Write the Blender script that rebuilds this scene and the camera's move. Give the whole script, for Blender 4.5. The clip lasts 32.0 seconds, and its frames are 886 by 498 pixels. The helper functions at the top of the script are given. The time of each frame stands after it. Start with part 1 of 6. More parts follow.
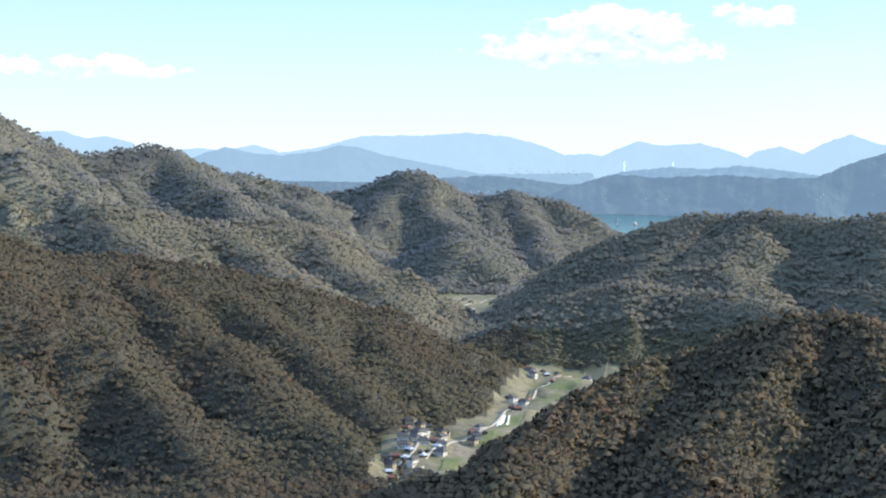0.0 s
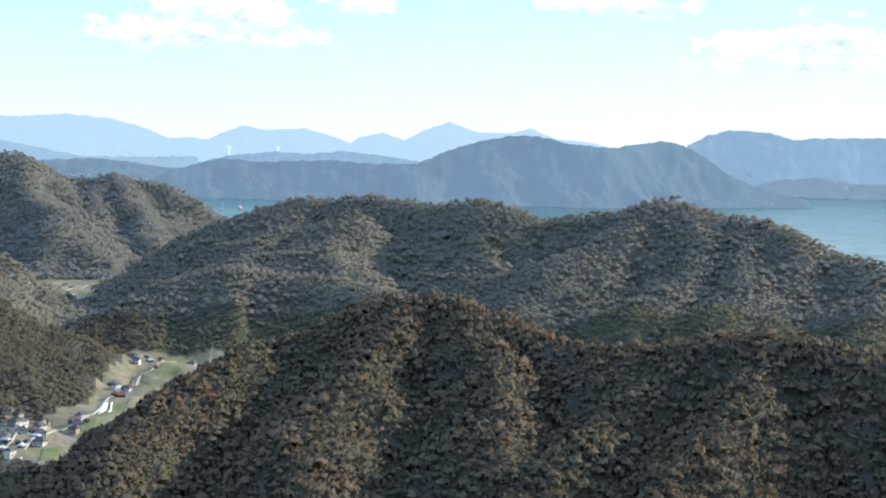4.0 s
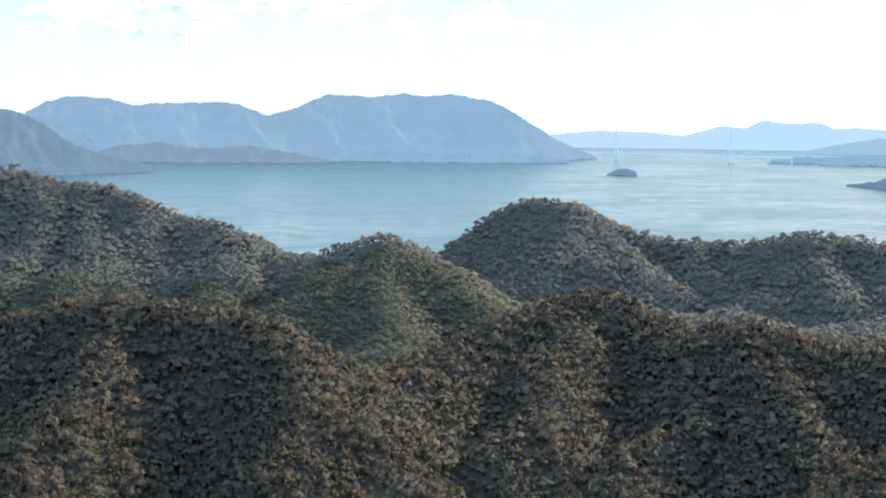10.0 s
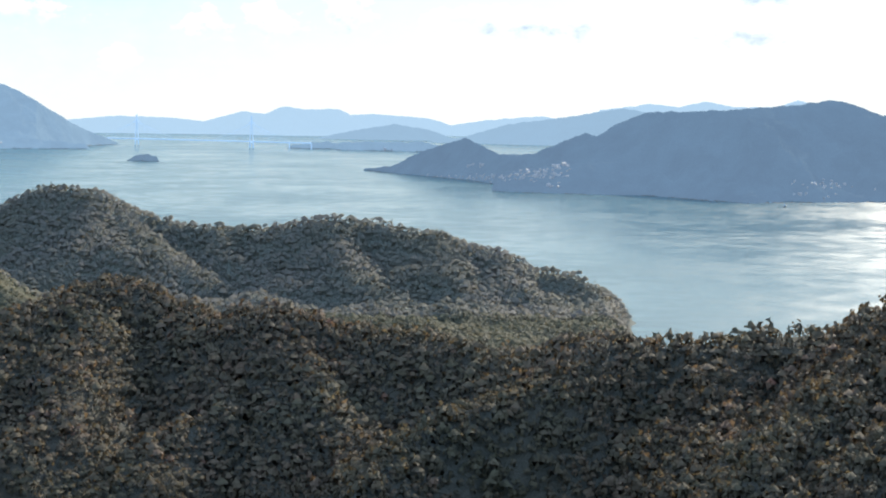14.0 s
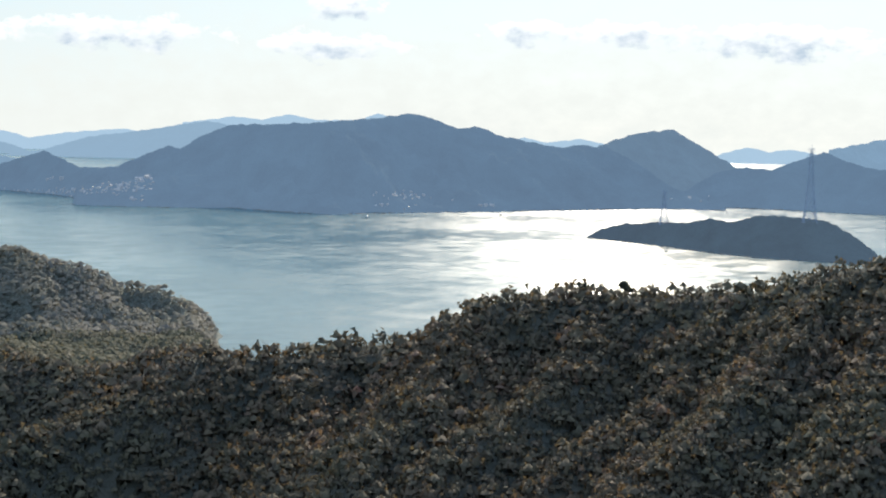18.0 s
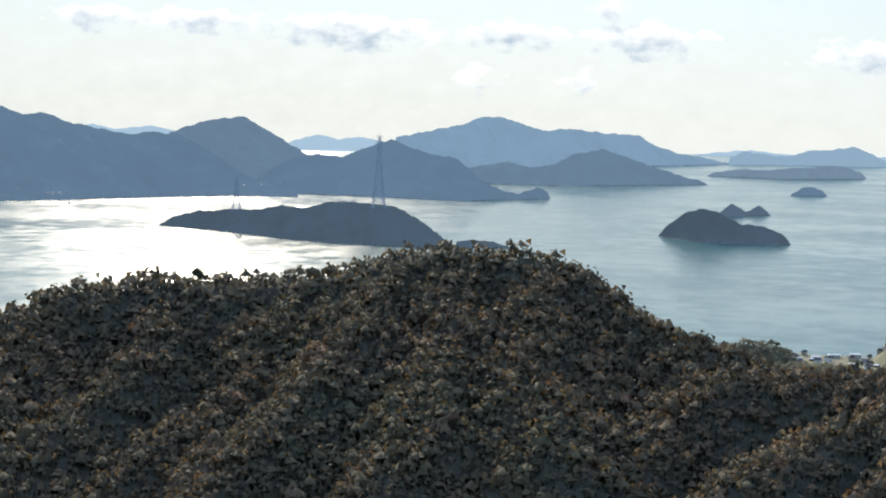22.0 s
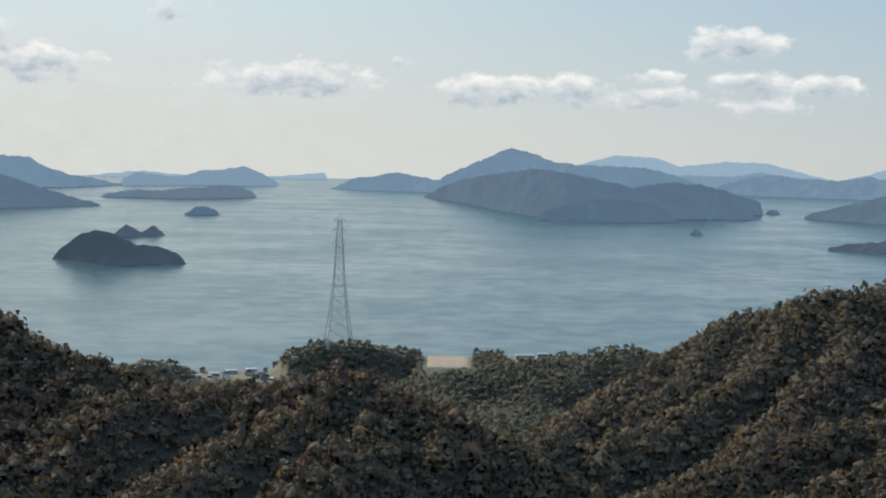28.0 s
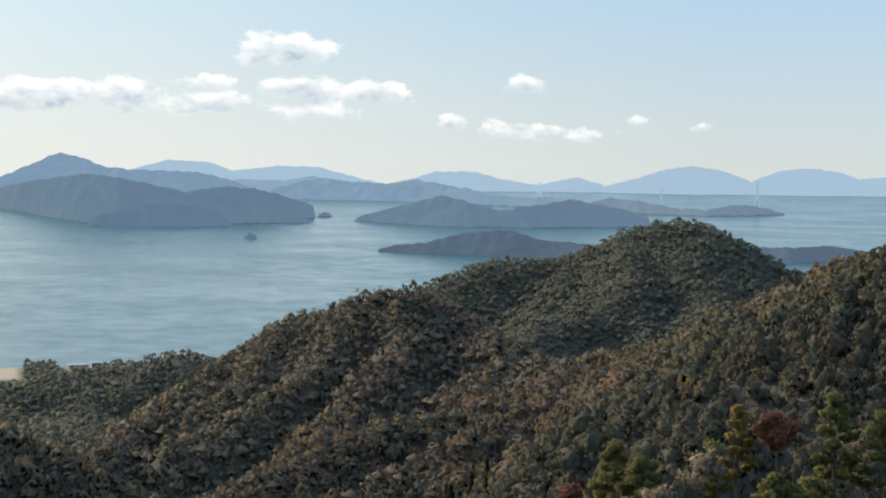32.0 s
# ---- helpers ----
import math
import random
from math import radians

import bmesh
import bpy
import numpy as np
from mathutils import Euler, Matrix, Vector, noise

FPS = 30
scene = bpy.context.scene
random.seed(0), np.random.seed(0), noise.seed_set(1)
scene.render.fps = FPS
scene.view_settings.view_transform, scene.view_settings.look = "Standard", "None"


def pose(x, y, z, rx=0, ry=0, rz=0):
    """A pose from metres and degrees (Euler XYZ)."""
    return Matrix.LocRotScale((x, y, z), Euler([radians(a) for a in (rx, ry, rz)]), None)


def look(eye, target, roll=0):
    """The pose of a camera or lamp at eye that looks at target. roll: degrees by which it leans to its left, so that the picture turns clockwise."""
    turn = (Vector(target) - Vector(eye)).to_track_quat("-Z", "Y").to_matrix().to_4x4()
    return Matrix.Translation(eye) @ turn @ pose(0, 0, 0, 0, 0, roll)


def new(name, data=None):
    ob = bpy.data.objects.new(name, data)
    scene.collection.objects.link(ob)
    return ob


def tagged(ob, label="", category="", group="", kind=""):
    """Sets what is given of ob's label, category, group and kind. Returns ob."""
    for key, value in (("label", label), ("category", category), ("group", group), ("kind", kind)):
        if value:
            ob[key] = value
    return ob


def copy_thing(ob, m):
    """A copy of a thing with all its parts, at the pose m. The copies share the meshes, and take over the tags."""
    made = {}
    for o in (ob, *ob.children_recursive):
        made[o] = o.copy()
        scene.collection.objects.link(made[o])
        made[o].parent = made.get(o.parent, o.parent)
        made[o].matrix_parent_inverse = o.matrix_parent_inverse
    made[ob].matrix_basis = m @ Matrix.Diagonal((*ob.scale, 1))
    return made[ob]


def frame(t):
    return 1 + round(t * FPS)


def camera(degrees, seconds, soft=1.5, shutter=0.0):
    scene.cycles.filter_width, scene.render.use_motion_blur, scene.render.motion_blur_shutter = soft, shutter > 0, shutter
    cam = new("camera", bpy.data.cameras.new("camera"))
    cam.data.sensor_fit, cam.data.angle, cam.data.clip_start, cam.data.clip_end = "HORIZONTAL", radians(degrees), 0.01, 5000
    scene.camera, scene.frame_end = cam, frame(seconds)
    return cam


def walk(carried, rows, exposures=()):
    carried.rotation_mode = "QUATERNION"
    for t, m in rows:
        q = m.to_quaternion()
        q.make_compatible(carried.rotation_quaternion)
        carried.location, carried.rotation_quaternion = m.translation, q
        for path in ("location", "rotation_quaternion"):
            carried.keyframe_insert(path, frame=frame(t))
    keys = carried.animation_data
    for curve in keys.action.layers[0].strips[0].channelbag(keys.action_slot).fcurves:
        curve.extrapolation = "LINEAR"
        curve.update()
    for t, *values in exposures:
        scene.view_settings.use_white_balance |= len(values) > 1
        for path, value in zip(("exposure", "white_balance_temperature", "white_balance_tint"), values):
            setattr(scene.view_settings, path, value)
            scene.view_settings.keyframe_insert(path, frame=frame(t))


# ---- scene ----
# ---------------- camera: one fixed lookout, turning to the right ----------------
EYE = 64.0                      # metres above the sea
cam = camera(30.34, 32.0, soft=2.0)
# seconds, then the turn in degrees: about x, y, z
ROWS = [
    (0.0, 86.595, -0.802, 0.016),
    (0.5, 86.550, -0.731, -1.445),
    (1.0, 86.539, -0.795, -3.312),
    (1.5, 86.648, -0.959, -5.386),
    (2.0, 86.600, -1.021, -7.339),
    (2.5, 86.566, -1.209, -8.958),
    (3.0, 86.572, -1.457, -10.665),
    (3.5, 86.433, -1.623, -12.144),
    (5.5, 86.394, -1.313, -19.048),
    (6.0, 86.431, -1.437, -20.594),
    (6.5, 86.240, -1.643, -22.034),
    (7.0, 86.086, -1.408, -23.878),
    (7.5, 85.806, -1.254, -26.102),
    (8.0, 85.938, -0.990, -28.397),
    (8.5, 86.013, -0.995, -30.227),
    (9.0, 86.070, -1.085, -32.191),
    (9.5, 85.753, -0.783, -34.300),
    (10.0, 85.567, -0.589, -36.546),
    (10.5, 85.410, -0.396, -38.888),
    (11.0, 85.343, -0.325, -41.204),
    (11.5, 85.422, -0.181, -43.727),
    (12.0, 85.183, -0.225, -46.417),
    (12.5, 85.144, -0.306, -48.508),
    (13.0, 85.085, -0.660, -50.067),
    (13.5, 85.134, -0.679, -51.640),
    (14.0, 85.259, -0.843, -53.178),
    (14.5, 85.303, -0.984, -54.904),
    (16.5, 85.185, -0.880, -62.047),
    (17.0, 85.660, -0.761, -63.939),
    (17.5, 85.852, -0.878, -65.849),
    (18.0, 85.924, -0.970, -67.662),
    (18.5, 85.980, -0.940, -69.451),
    (19.0, 85.914, -0.992, -71.318),
    (19.5, 85.931, -1.160, -73.161),
    (20.0, 86.061, -1.445, -74.923),
    (20.5, 86.218, -1.600, -76.962),
    (21.0, 85.985, -1.749, -78.889),
    (21.5, 85.764, -1.418, -80.729),
    (22.0, 85.750, -1.234, -82.572),
    (22.5, 85.738, -1.234, -84.229),
    (23.0, 85.625, -1.000, -85.941),
    (23.5, 85.861, -0.901, -87.759),
    (24.0, 86.260, -1.021, -89.434),
    (24.5, 86.380, -0.944, -91.145),
    (25.0, 86.359, -0.930, -92.867),
    (25.5, 86.298, -1.063, -94.567),
    (27.5, 86.717, -1.031, -101.456),
    (28.0, 86.843, -0.828, -103.604),
    (28.5, 87.008, -0.910, -105.896),
    (29.0, 87.006, -0.818, -108.360),
    (29.5, 87.184, -0.796, -110.573),
    (30.0, 87.200, -0.811, -112.694),
    (30.5, 87.235, -0.674, -114.638),
    (31.0, 87.282, -0.866, -116.230),
    (31.5, 87.257, -0.979, -117.801),
    (32.0, 87.169, -0.536, -119.165),
]
EXPOSURES = [(0.0, 0.45, 5950, 10), (3.0, 0.43, 5950, 10), (7.0, 0.49, 5950, 10), (9.0, 0.47, 5950, 10), (14.0, 0.32, 6000, 10), (19.0, 0.05, 6150, 10), (24.0, 0.0, 6150, 10), (28.0, -0.40, 6200, 10), (30.0, -0.32, 6220, 10), (32.0, -0.05, 6250, 10)]
walk(cam, [(t, pose(0, 0, EYE, rx, ry, rz)) for t, rx, ry, rz in ROWS], EXPOSURES)


def pol(az, d, z=0.0):
    """A place from its bearing (degrees clockwise from +y), distance and height."""
    a = radians(az)
    return Vector((d * math.sin(a), d * math.cos(a), z))


# ---------------- light: one afternoon sun over the strait, and the sky ----------------
SUN_AZ, SUN_EL = 74.0, 23.5
sun_data = bpy.data.lights.new("sun", "SUN")
sun_data.energy, sun_data.angle, sun_data.color = 5.0, radians(0.6), (1.0, 0.86, 0.66)
sun = new("sun", sun_data)
sun.matrix_world = look(pol(SUN_AZ, 100 * math.cos(radians(SUN_EL)), 100 * math.sin(radians(SUN_EL))), (0, 0, 0))

world = bpy.data.worlds.new("sky")
scene.world = world
world.use_nodes = True


def build_sky(world):
    nt = world.node_tree
    nt.nodes.clear()
    n = nt.nodes

    def math_node(op, a, b=None, c=None, clamp=False):
        m = n.new("ShaderNodeMath")
        m.operation, m.use_clamp = op, clamp
        for i, v in enumerate((a, b, c)):
            if v is None:
                continue
            if isinstance(v, (int, float)):
                m.inputs[i].default_value = v
            else:
                nt.links.new(v, m.inputs[i])
        return m.outputs[0]

    sky = n.new("ShaderNodeTexSky")
    sky.sky_type, sky.sun_disc = "NISHITA", False
    sky.sun_elevation, sky.sun_rotation = radians(SUN_EL), radians(SUN_AZ)
    sky.air_density, sky.dust_density, sky.ozone_density, sky.altitude = 1.0, 0.5, 1.5, 60
    co = n.new("ShaderNodeTexCoord").outputs["Generated"]
    sep = n.new("ShaderNodeSeparateXYZ")
    nt.links.new(co, sep.inputs[0])
    az = math_node("MULTIPLY", math_node("ARCTAN2", sep.outputs[0], sep.outputs[1]), 57.29578)
    el = math_node("MULTIPLY", math_node("ARCSINE", sep.outputs[2]), 57.29578)
    flat = n.new("ShaderNodeCombineXYZ")
    nt.links.new(az, flat.inputs[0])
    nt.links.new(math_node("MULTIPLY", el, 1.7), flat.inputs[1])

    def fbm(scale, detail, rough, offset):
        add = n.new("ShaderNodeVectorMath")
        add.inputs[1].default_value = offset
        nt.links.new(flat.outputs[0], add.inputs[0])
        t = n.new("ShaderNodeTexNoise")
        t.noise_dimensions = "2D"
        t.inputs["Scale"].default_value, t.inputs["Detail"].default_value, t.inputs["Roughness"].default_value = scale, detail, rough
        nt.links.new(add.outputs[0], t.inputs["Vector"])
        return t.outputs[0]

    edge = fbm(0.75, 7, 0.62, (0, 0, 0))
    puff = fbm(1.5, 5, 0.55, (31, 7, 0))
    field = None
    shade = None
    for caz, cel, w, h, dense in CLOUDS:
        dx = math_node("MULTIPLY", math_node("SUBTRACT", az, caz), 1 / w)
        dy = math_node("MULTIPLY", math_node("SUBTRACT", el, cel), 1 / h)
        r2 = math_node("MULTIPLY_ADD", dx, dx, math_node("MULTIPLY", dy, dy))
        one = math_node("MULTIPLY", math_node("SUBTRACT", 1.0, r2), dense)
        field = one if field is None else math_node("MAXIMUM", field, one)
        low = math_node("SUBTRACT", math_node("MULTIPLY", one, 0.9), math_node("MULTIPLY", dy, 0.8))
        shade = low if shade is None else math_node("MAXIMUM", shade, low)
    field = math_node("MAXIMUM", field, -1.2)
    body = math_node("ADD", field, math_node("MULTIPLY_ADD", edge, 3.2, -1.75))
    body = math_node("ADD", body, math_node("MULTIPLY_ADD", puff, 1.0, -0.5))
    alpha = math_node("MULTIPLY", math_node("MULTIPLY", body, 1.25, clamp=True), 0.96)
    # pale veil of moist air, thickest low down and towards the sun
    near_sun = math_node("MULTIPLY", math_node("SUBTRACT", az, SUN_AZ - 7), 1 / 62.0)
    glare = math_node("SUBTRACT", 1.0, math_node("MULTIPLY", near_sun, near_sun), clamp=True)
    low = math_node("MAXIMUM", math_node("SUBTRACT", 1.0, math_node("MULTIPLY", math_node("SUBTRACT", el, 9.0), 1 / 20.0), clamp=True), 0.6)
    veil = math_node("MULTIPLY", low, 0.96)
    glare = math_node("MULTIPLY", glare, math_node("MULTIPLY_ADD", edge, 0.9, 0.4), clamp=True)
    glare = math_node("MULTIPLY", glare, math_node("MAXIMUM", math_node("MULTIPLY", math_node("SUBTRACT", 8.5, el), 1 / 8.0, clamp=True), 0.45))
    under = math_node("MULTIPLY", math_node("ADD", math_node("SUBTRACT", shade, 0.1), math_node("MULTIPLY_ADD", puff, 1.5, -0.75)), 0.8, clamp=True)

    def mix(fac, a, b):
        m = n.new("ShaderNodeMix")
        m.data_type = "RGBA"
        nt.links.new(fac, m.inputs["Factor"])
        for sock, v in ((m.inputs[6], a), (m.inputs[7], b)):
            if isinstance(v, tuple):
                sock.default_value = v
            else:
                nt.links.new(v, sock)
        return m.outputs[2]

    aside = math_node("MULTIPLY", math_node("SUBTRACT", az, 95.0), 1 / 32.0, clamp=True)
    lift = math_node("MULTIPLY", math_node("SUBTRACT", el, 9.0), 1 / 16.0, clamp=True)
    rise = math_node("MULTIPLY", el, 1 / 6.0, clamp=True)
    off_sun = math_node("MULTIPLY", math_node("SUBTRACT", az, 84.0), 1 / 42.0)
    sunny = math_node("SUBTRACT", 1.0, math_node("MULTIPLY", off_sun, off_sun), clamp=True)
    pale = mix(rise, mix(aside, mix(sunny, VEIL_LOW, LOW_SUN), SHADE_LOW), mix(aside, mix(sunny, VEIL, VEIL_SUN), VEIL_SHADE))
    base = mix(glare, mix(veil, sky.outputs[0], mix(lift, pale, VEIL_HIGH)), GLARE)
    cloud = mix(under, CLOUD_LIT, CLOUD_SHADE)
    full = mix(alpha, base, cloud)
    bg = n.new("ShaderNodeBackground")
    bg.inputs["Strength"].default_value = SKY_STRENGTH
    nt.links.new(full, bg.inputs[0])
    out = n.new("ShaderNodeOutputWorld")
    nt.links.new(bg.outputs[0], out.inputs[0])


SKY_STRENGTH = 0.15
VEIL, VEIL_LOW, VEIL_SUN = (3.0, 4.6, 5.3, 1), (5.1, 5.5, 5.4, 1), (5.6, 6.7, 7.0, 1)
CLOUD_LIT, CLOUD_SHADE = (8.5, 8.2, 7.6, 1), (3.5, 4.1, 4.6, 1)
GLARE = (5.8, 5.8, 5.25, 1)
VEIL_HIGH = (4.5, 6.4, 9.8, 1)
LOW_SUN = (6.5, 6.6, 6.1, 1)
VEIL_SHADE, SHADE_LOW = (3.3, 4.5, 5.5, 1), (4.7, 5.0, 4.75, 1)
# bearing, elevation, half width, half height, density
CLOUDS_NORTH = [
    (-12.4, 2.7, 3.55, 0.43, 0.7),
    (-11.5, 2.8, 1.00, 0.37, 0.7),
    (4.9, 3.6, 4.55, 0.68, 1.0),
    (6.0, 4.4, 3.22, 0.74, 1.0),
    (6.7, 4.1, 2.44, 0.62, 0.9),
    (10.5, 4.7, 1.33, 0.31, 0.6),
    (10.7, 4.8, 1.61, 0.42, 0.8),
    (19.9, 5.1, 3.16, 0.68, 0.8),
    (25.0, 3.6, 2.44, 0.87, 0.8),
    (26.7, 3.5, 4.66, 0.93, 0.9),
    (26.9, 4.0, 3.11, 0.50, 1.0),
    (29.8, 3.7, 6.86, 0.99, 0.5),
    (31.6, 3.7, 2.33, 0.68, 0.7),
    (35.9, 1.8, 0.83, 0.43, 0.6),
]
CLOUDS_EAST = [
    (37.4, 3.4, 3.33, 0.87, 0.4),
    (37.6, 3.3, 3.55, 0.56, 0.6),
    (42.1, 1.7, 0.89, 0.50, 0.6),
    (47.4, 3.0, 3.33, 0.62, 0.4),
    (49.6, 3.5, 1.33, 0.87, 0.7),
    (56.5, 3.2, 4.27, 0.68, 0.9),
    (63.1, 2.9, 2.11, 0.50, 0.5),
    (63.7, 2.9, 2.89, 0.50, 0.9),
    (64.0, 4.2, 1.11, 0.43, 0.7),
    (64.1, 4.3, 1.55, 0.59, 0.9),
    (70.3, 3.5, 1.05, 0.56, 0.9),
    (70.5, 3.5, 1.11, 0.43, 0.6),
    (70.8, 3.5, 1.78, 0.56, 0.8),
]
CLOUDS_SOUTH_EAST = [
    (74.0, 3.5, 1.50, 0.56, 0.9),
    (75.8, 3.4, 3.75, 0.50, 0.7),
    (78.9, 3.3, 3.77, 0.68, 0.9),
    (79.8, 3.2, 2.89, 0.74, 1.0),
    (83.8, 1.7, 0.89, 0.56, 0.4),
    (84.0, 1.7, 0.78, 0.50, 0.4),
    (84.7, 3.2, 2.44, 0.62, 0.9),
    (84.8, 3.2, 2.39, 0.56, 1.0),
    (87.1, 1.6, 1.66, 0.43, 0.4),
    (87.3, 1.7, 1.55, 0.50, 0.4),
    (88.2, 4.3, 0.89, 0.43, 0.5),
    (88.4, 4.2, 1.11, 0.56, 0.7),
    (89.1, 3.1, 1.66, 0.74, 0.8),
    (89.5, 3.1, 2.55, 0.80, 1.0),
    (94.3, 5.0, 1.33, 0.43, 0.7),
]
CLOUDS_SOUTH = [
    (98.2, 2.6, 3.61, 0.80, 1.0),
    (98.4, 2.6, 3.38, 0.62, 1.0),
    (102.1, 3.4, 0.67, 0.21, 0.4),
    (102.4, 3.4, 0.78, 0.22, 0.3),
    (104.9, 2.3, 2.00, 0.62, 1.0),
    (105.6, 2.4, 2.75, 0.62, 1.0),
    (108.0, 2.4, 1.78, 0.74, 1.0),
    (110.8, 2.9, 1.28, 0.31, 0.8),
    (111.1, 2.2, 1.66, 0.56, 0.9),
    (113.6, 4.0, 1.89, 0.74, 1.0),
    (114.1, 2.7, 1.78, 0.56, 1.0),
    (114.5, 2.0, 2.22, 0.43, 0.5),
    (116.7, 2.6, 1.33, 0.50, 1.0),
    (119.4, 1.6, 0.55, 0.36, 0.7),
    (119.6, 1.6, 0.67, 0.35, 0.6),
    (121.8, 1.4, 1.78, 0.31, 0.5),
    (121.9, 1.4, 1.44, 0.37, 0.6),
    (122.0, 2.9, 0.83, 0.41, 1.0),
    (122.0, 2.9, 0.89, 0.43, 1.0),
    (124.3, 1.2, 1.00, 0.27, 0.4),
    (125.9, 1.7, 0.50, 0.25, 0.7),
    (128.3, 1.5, 0.55, 0.20, 0.8),
]
CLOUDS = CLOUDS_NORTH + CLOUDS_EAST + CLOUDS_SOUTH_EAST + CLOUDS_SOUTH

build_sky(world)


# ---------------- materials ----------------
def material(name):
    m = bpy.data.materials.new(name)
    m.use_nodes = True
    nt = m.node_tree
    b = nt.nodes["Principled BSDF"]
    return m, nt, b


def noise_node(nt, scale, detail=4.0, rough=0.55, coords="Object", stretch=None):
    co = nt.nodes.new("ShaderNodeTexCoord").outputs[coords]
    if stretch:
        mp = nt.nodes.new("ShaderNodeMapping")
        mp.inputs["Scale"].default_value = stretch
        nt.links.new(co, mp.inputs[0])
        co = mp.outputs[0]
    t = nt.nodes.new("ShaderNodeTexNoise")
    t.inputs["Scale"].default_value, t.inputs["Detail"].default_value, t.inputs["Roughness"].default_value = scale, detail, rough
    nt.links.new(co, t.inputs["Vector"])
    return t.outputs[0]


def ramp(nt, fac, stops):
    r = nt.nodes.new("ShaderNodeValToRGB")
    e = r.color_ramp.elements
    while len(e) > 1:
        e.remove(e[-1])
    e[0].position, e[0].color = stops[0][0], (*stops[0][1], 1)
    for p, c in stops[1:]:
        e.new(p).color = (*c, 1)
    nt.links.new(fac, r.inputs[0])
    return r.outputs[0]


def mixed(nt, fac, a, b, kind="MIX"):
    m = nt.nodes.new("ShaderNodeMix")
    m.data_type, m.blend_type = "RGBA", kind
    for sock, v in ((m.inputs[0], fac), (m.inputs[6], a), (m.inputs[7], b)):
        if isinstance(v, (int, float)):
            sock.default_value = v
        elif isinstance(v, tuple):
            sock.default_value = (*v[:3], 1)
        else:
            nt.links.new(v, sock)
    return m.outputs[2]


def bump(nt, b, height, strength, distance):
    n = nt.nodes.new("ShaderNodeBump")
    n.inputs["Strength"].default_value, n.inputs["Distance"].default_value = strength, distance
    nt.links.new(height, n.inputs["Height"])
    nt.links.new(n.outputs[0], b.inputs["Normal"])


def foliage(name, stops, leaf=9.0, depth=0.12, per="island", through_light=0.3, tint=(0.116, 0.088, 0.046), grain=1.0):
    """Leaves: a colour for each crown or clump, broken by leafy grain and by stands of trees."""
    m, nt, b = material(name)
    if per == "island":
        tone = nt.nodes.new("ShaderNodeAttribute")
        tone.attribute_name = "tone"
        jit = nt.nodes.new("ShaderNodeMath")
        jit.operation, jit.inputs[1].default_value = "MULTIPLY_ADD", 0.1
        nt.links.new(nt.nodes.new("ShaderNodeNewGeometry").outputs["Random Per Island"], jit.inputs[0])
        nt.links.new(tone.outputs["Fac"], jit.inputs[2])
        rnd = jit.outputs[0]
    else:
        rnd = nt.nodes.new("ShaderNodeObjectInfo").outputs["Random"]
    col = ramp(nt, rnd, stops)
    crown = noise_node(nt, 0.55, 2, 0.5)
    fine = noise_node(nt, leaf, 4, 0.65)
    lobe = noise_node(nt, leaf * 0.3, 2, 0.5)
    stand = noise_node(nt, 0.035, 4, 0.6)
    col = mixed(nt, ramp(nt, crown, [(0.35, (0, 0, 0)), (0.68, (0.75, 0.75, 0.75))]), col, tint)
    col = mixed(nt, ramp(nt, fine, [(0.3, (0, 0, 0)), (0.7, (1, 1, 1))]), mixed(nt, 0.3 * grain, col, (0.03, 0.034, 0.03)), mixed(nt, 0.2 * grain, col, (0.22, 0.19, 0.12)))
    col = mixed(nt, ramp(nt, stand, [(0.4, (0, 0, 0)), (0.66, (0.6, 0.6, 0.6))]), col, mixed(nt, 0.55, col, (0.085, 0.10, 0.055)))
    nt.links.new(col, b.inputs["Base Color"])
    b.inputs["Roughness"].default_value = 0.85
    b.inputs["Specular IOR Level"].default_value = 0.15
    # leaves shade as the rounded mass that they form, and let some light through
    if per == "island":
        at = nt.nodes.new("ShaderNodeAttribute")
        at.attribute_name = "mass"
        bn = nt.nodes.new("ShaderNodeBump")
        bn.inputs["Strength"].default_value, bn.inputs["Distance"].default_value = 0.75, depth * 1.6
        nt.links.new(mixed(nt, 0.65, fine, lobe), bn.inputs["Height"])
        nt.links.new(at.outputs["Vector"], bn.inputs["Normal"])
        nt.links.new(bn.outputs[0], b.inputs["Normal"])
    tr = nt.nodes.new("ShaderNodeBsdfTranslucent")
    nt.links.new(mixed(nt, 0.15, col, (0.15, 0.13, 0.06)), tr.inputs[0])
    mx = nt.nodes.new("ShaderNodeMixShader")
    mx.inputs[0].default_value = through_light
    nt.links.new(b.outputs[0], mx.inputs[1])
    nt.links.new(tr.outputs[0], mx.inputs[2])
    nt.links.new(mx.outputs[0], nt.nodes["Material Output"].inputs[0])
    return m


AUTUMN = [(0.1, (0.048, 0.050, 0.032)), (0.35, (0.080, 0.074, 0.046)), (0.6, (0.112, 0.095, 0.058)), (0.8, (0.145, 0.112, 0.068)),
          (0.95, (0.165, 0.118, 0.076)), (1.06, (0.17, 0.098, 0.06)), (1.15, (0.22, 0.08, 0.05))]
# paler with distance: haze over the hills is put into these leaf colours
MID_HAZED = [(0.1, (0.12, 0.13, 0.08)), (0.45, (0.16, 0.16, 0.10)), (0.8, (0.20, 0.188, 0.115)), (1.1, (0.23, 0.20, 0.12))]
FAR_HAZED = [(0.1, (0.20, 0.21, 0.15)), (0.5, (0.25, 0.245, 0.17)), (1.1, (0.30, 0.275, 0.185))]
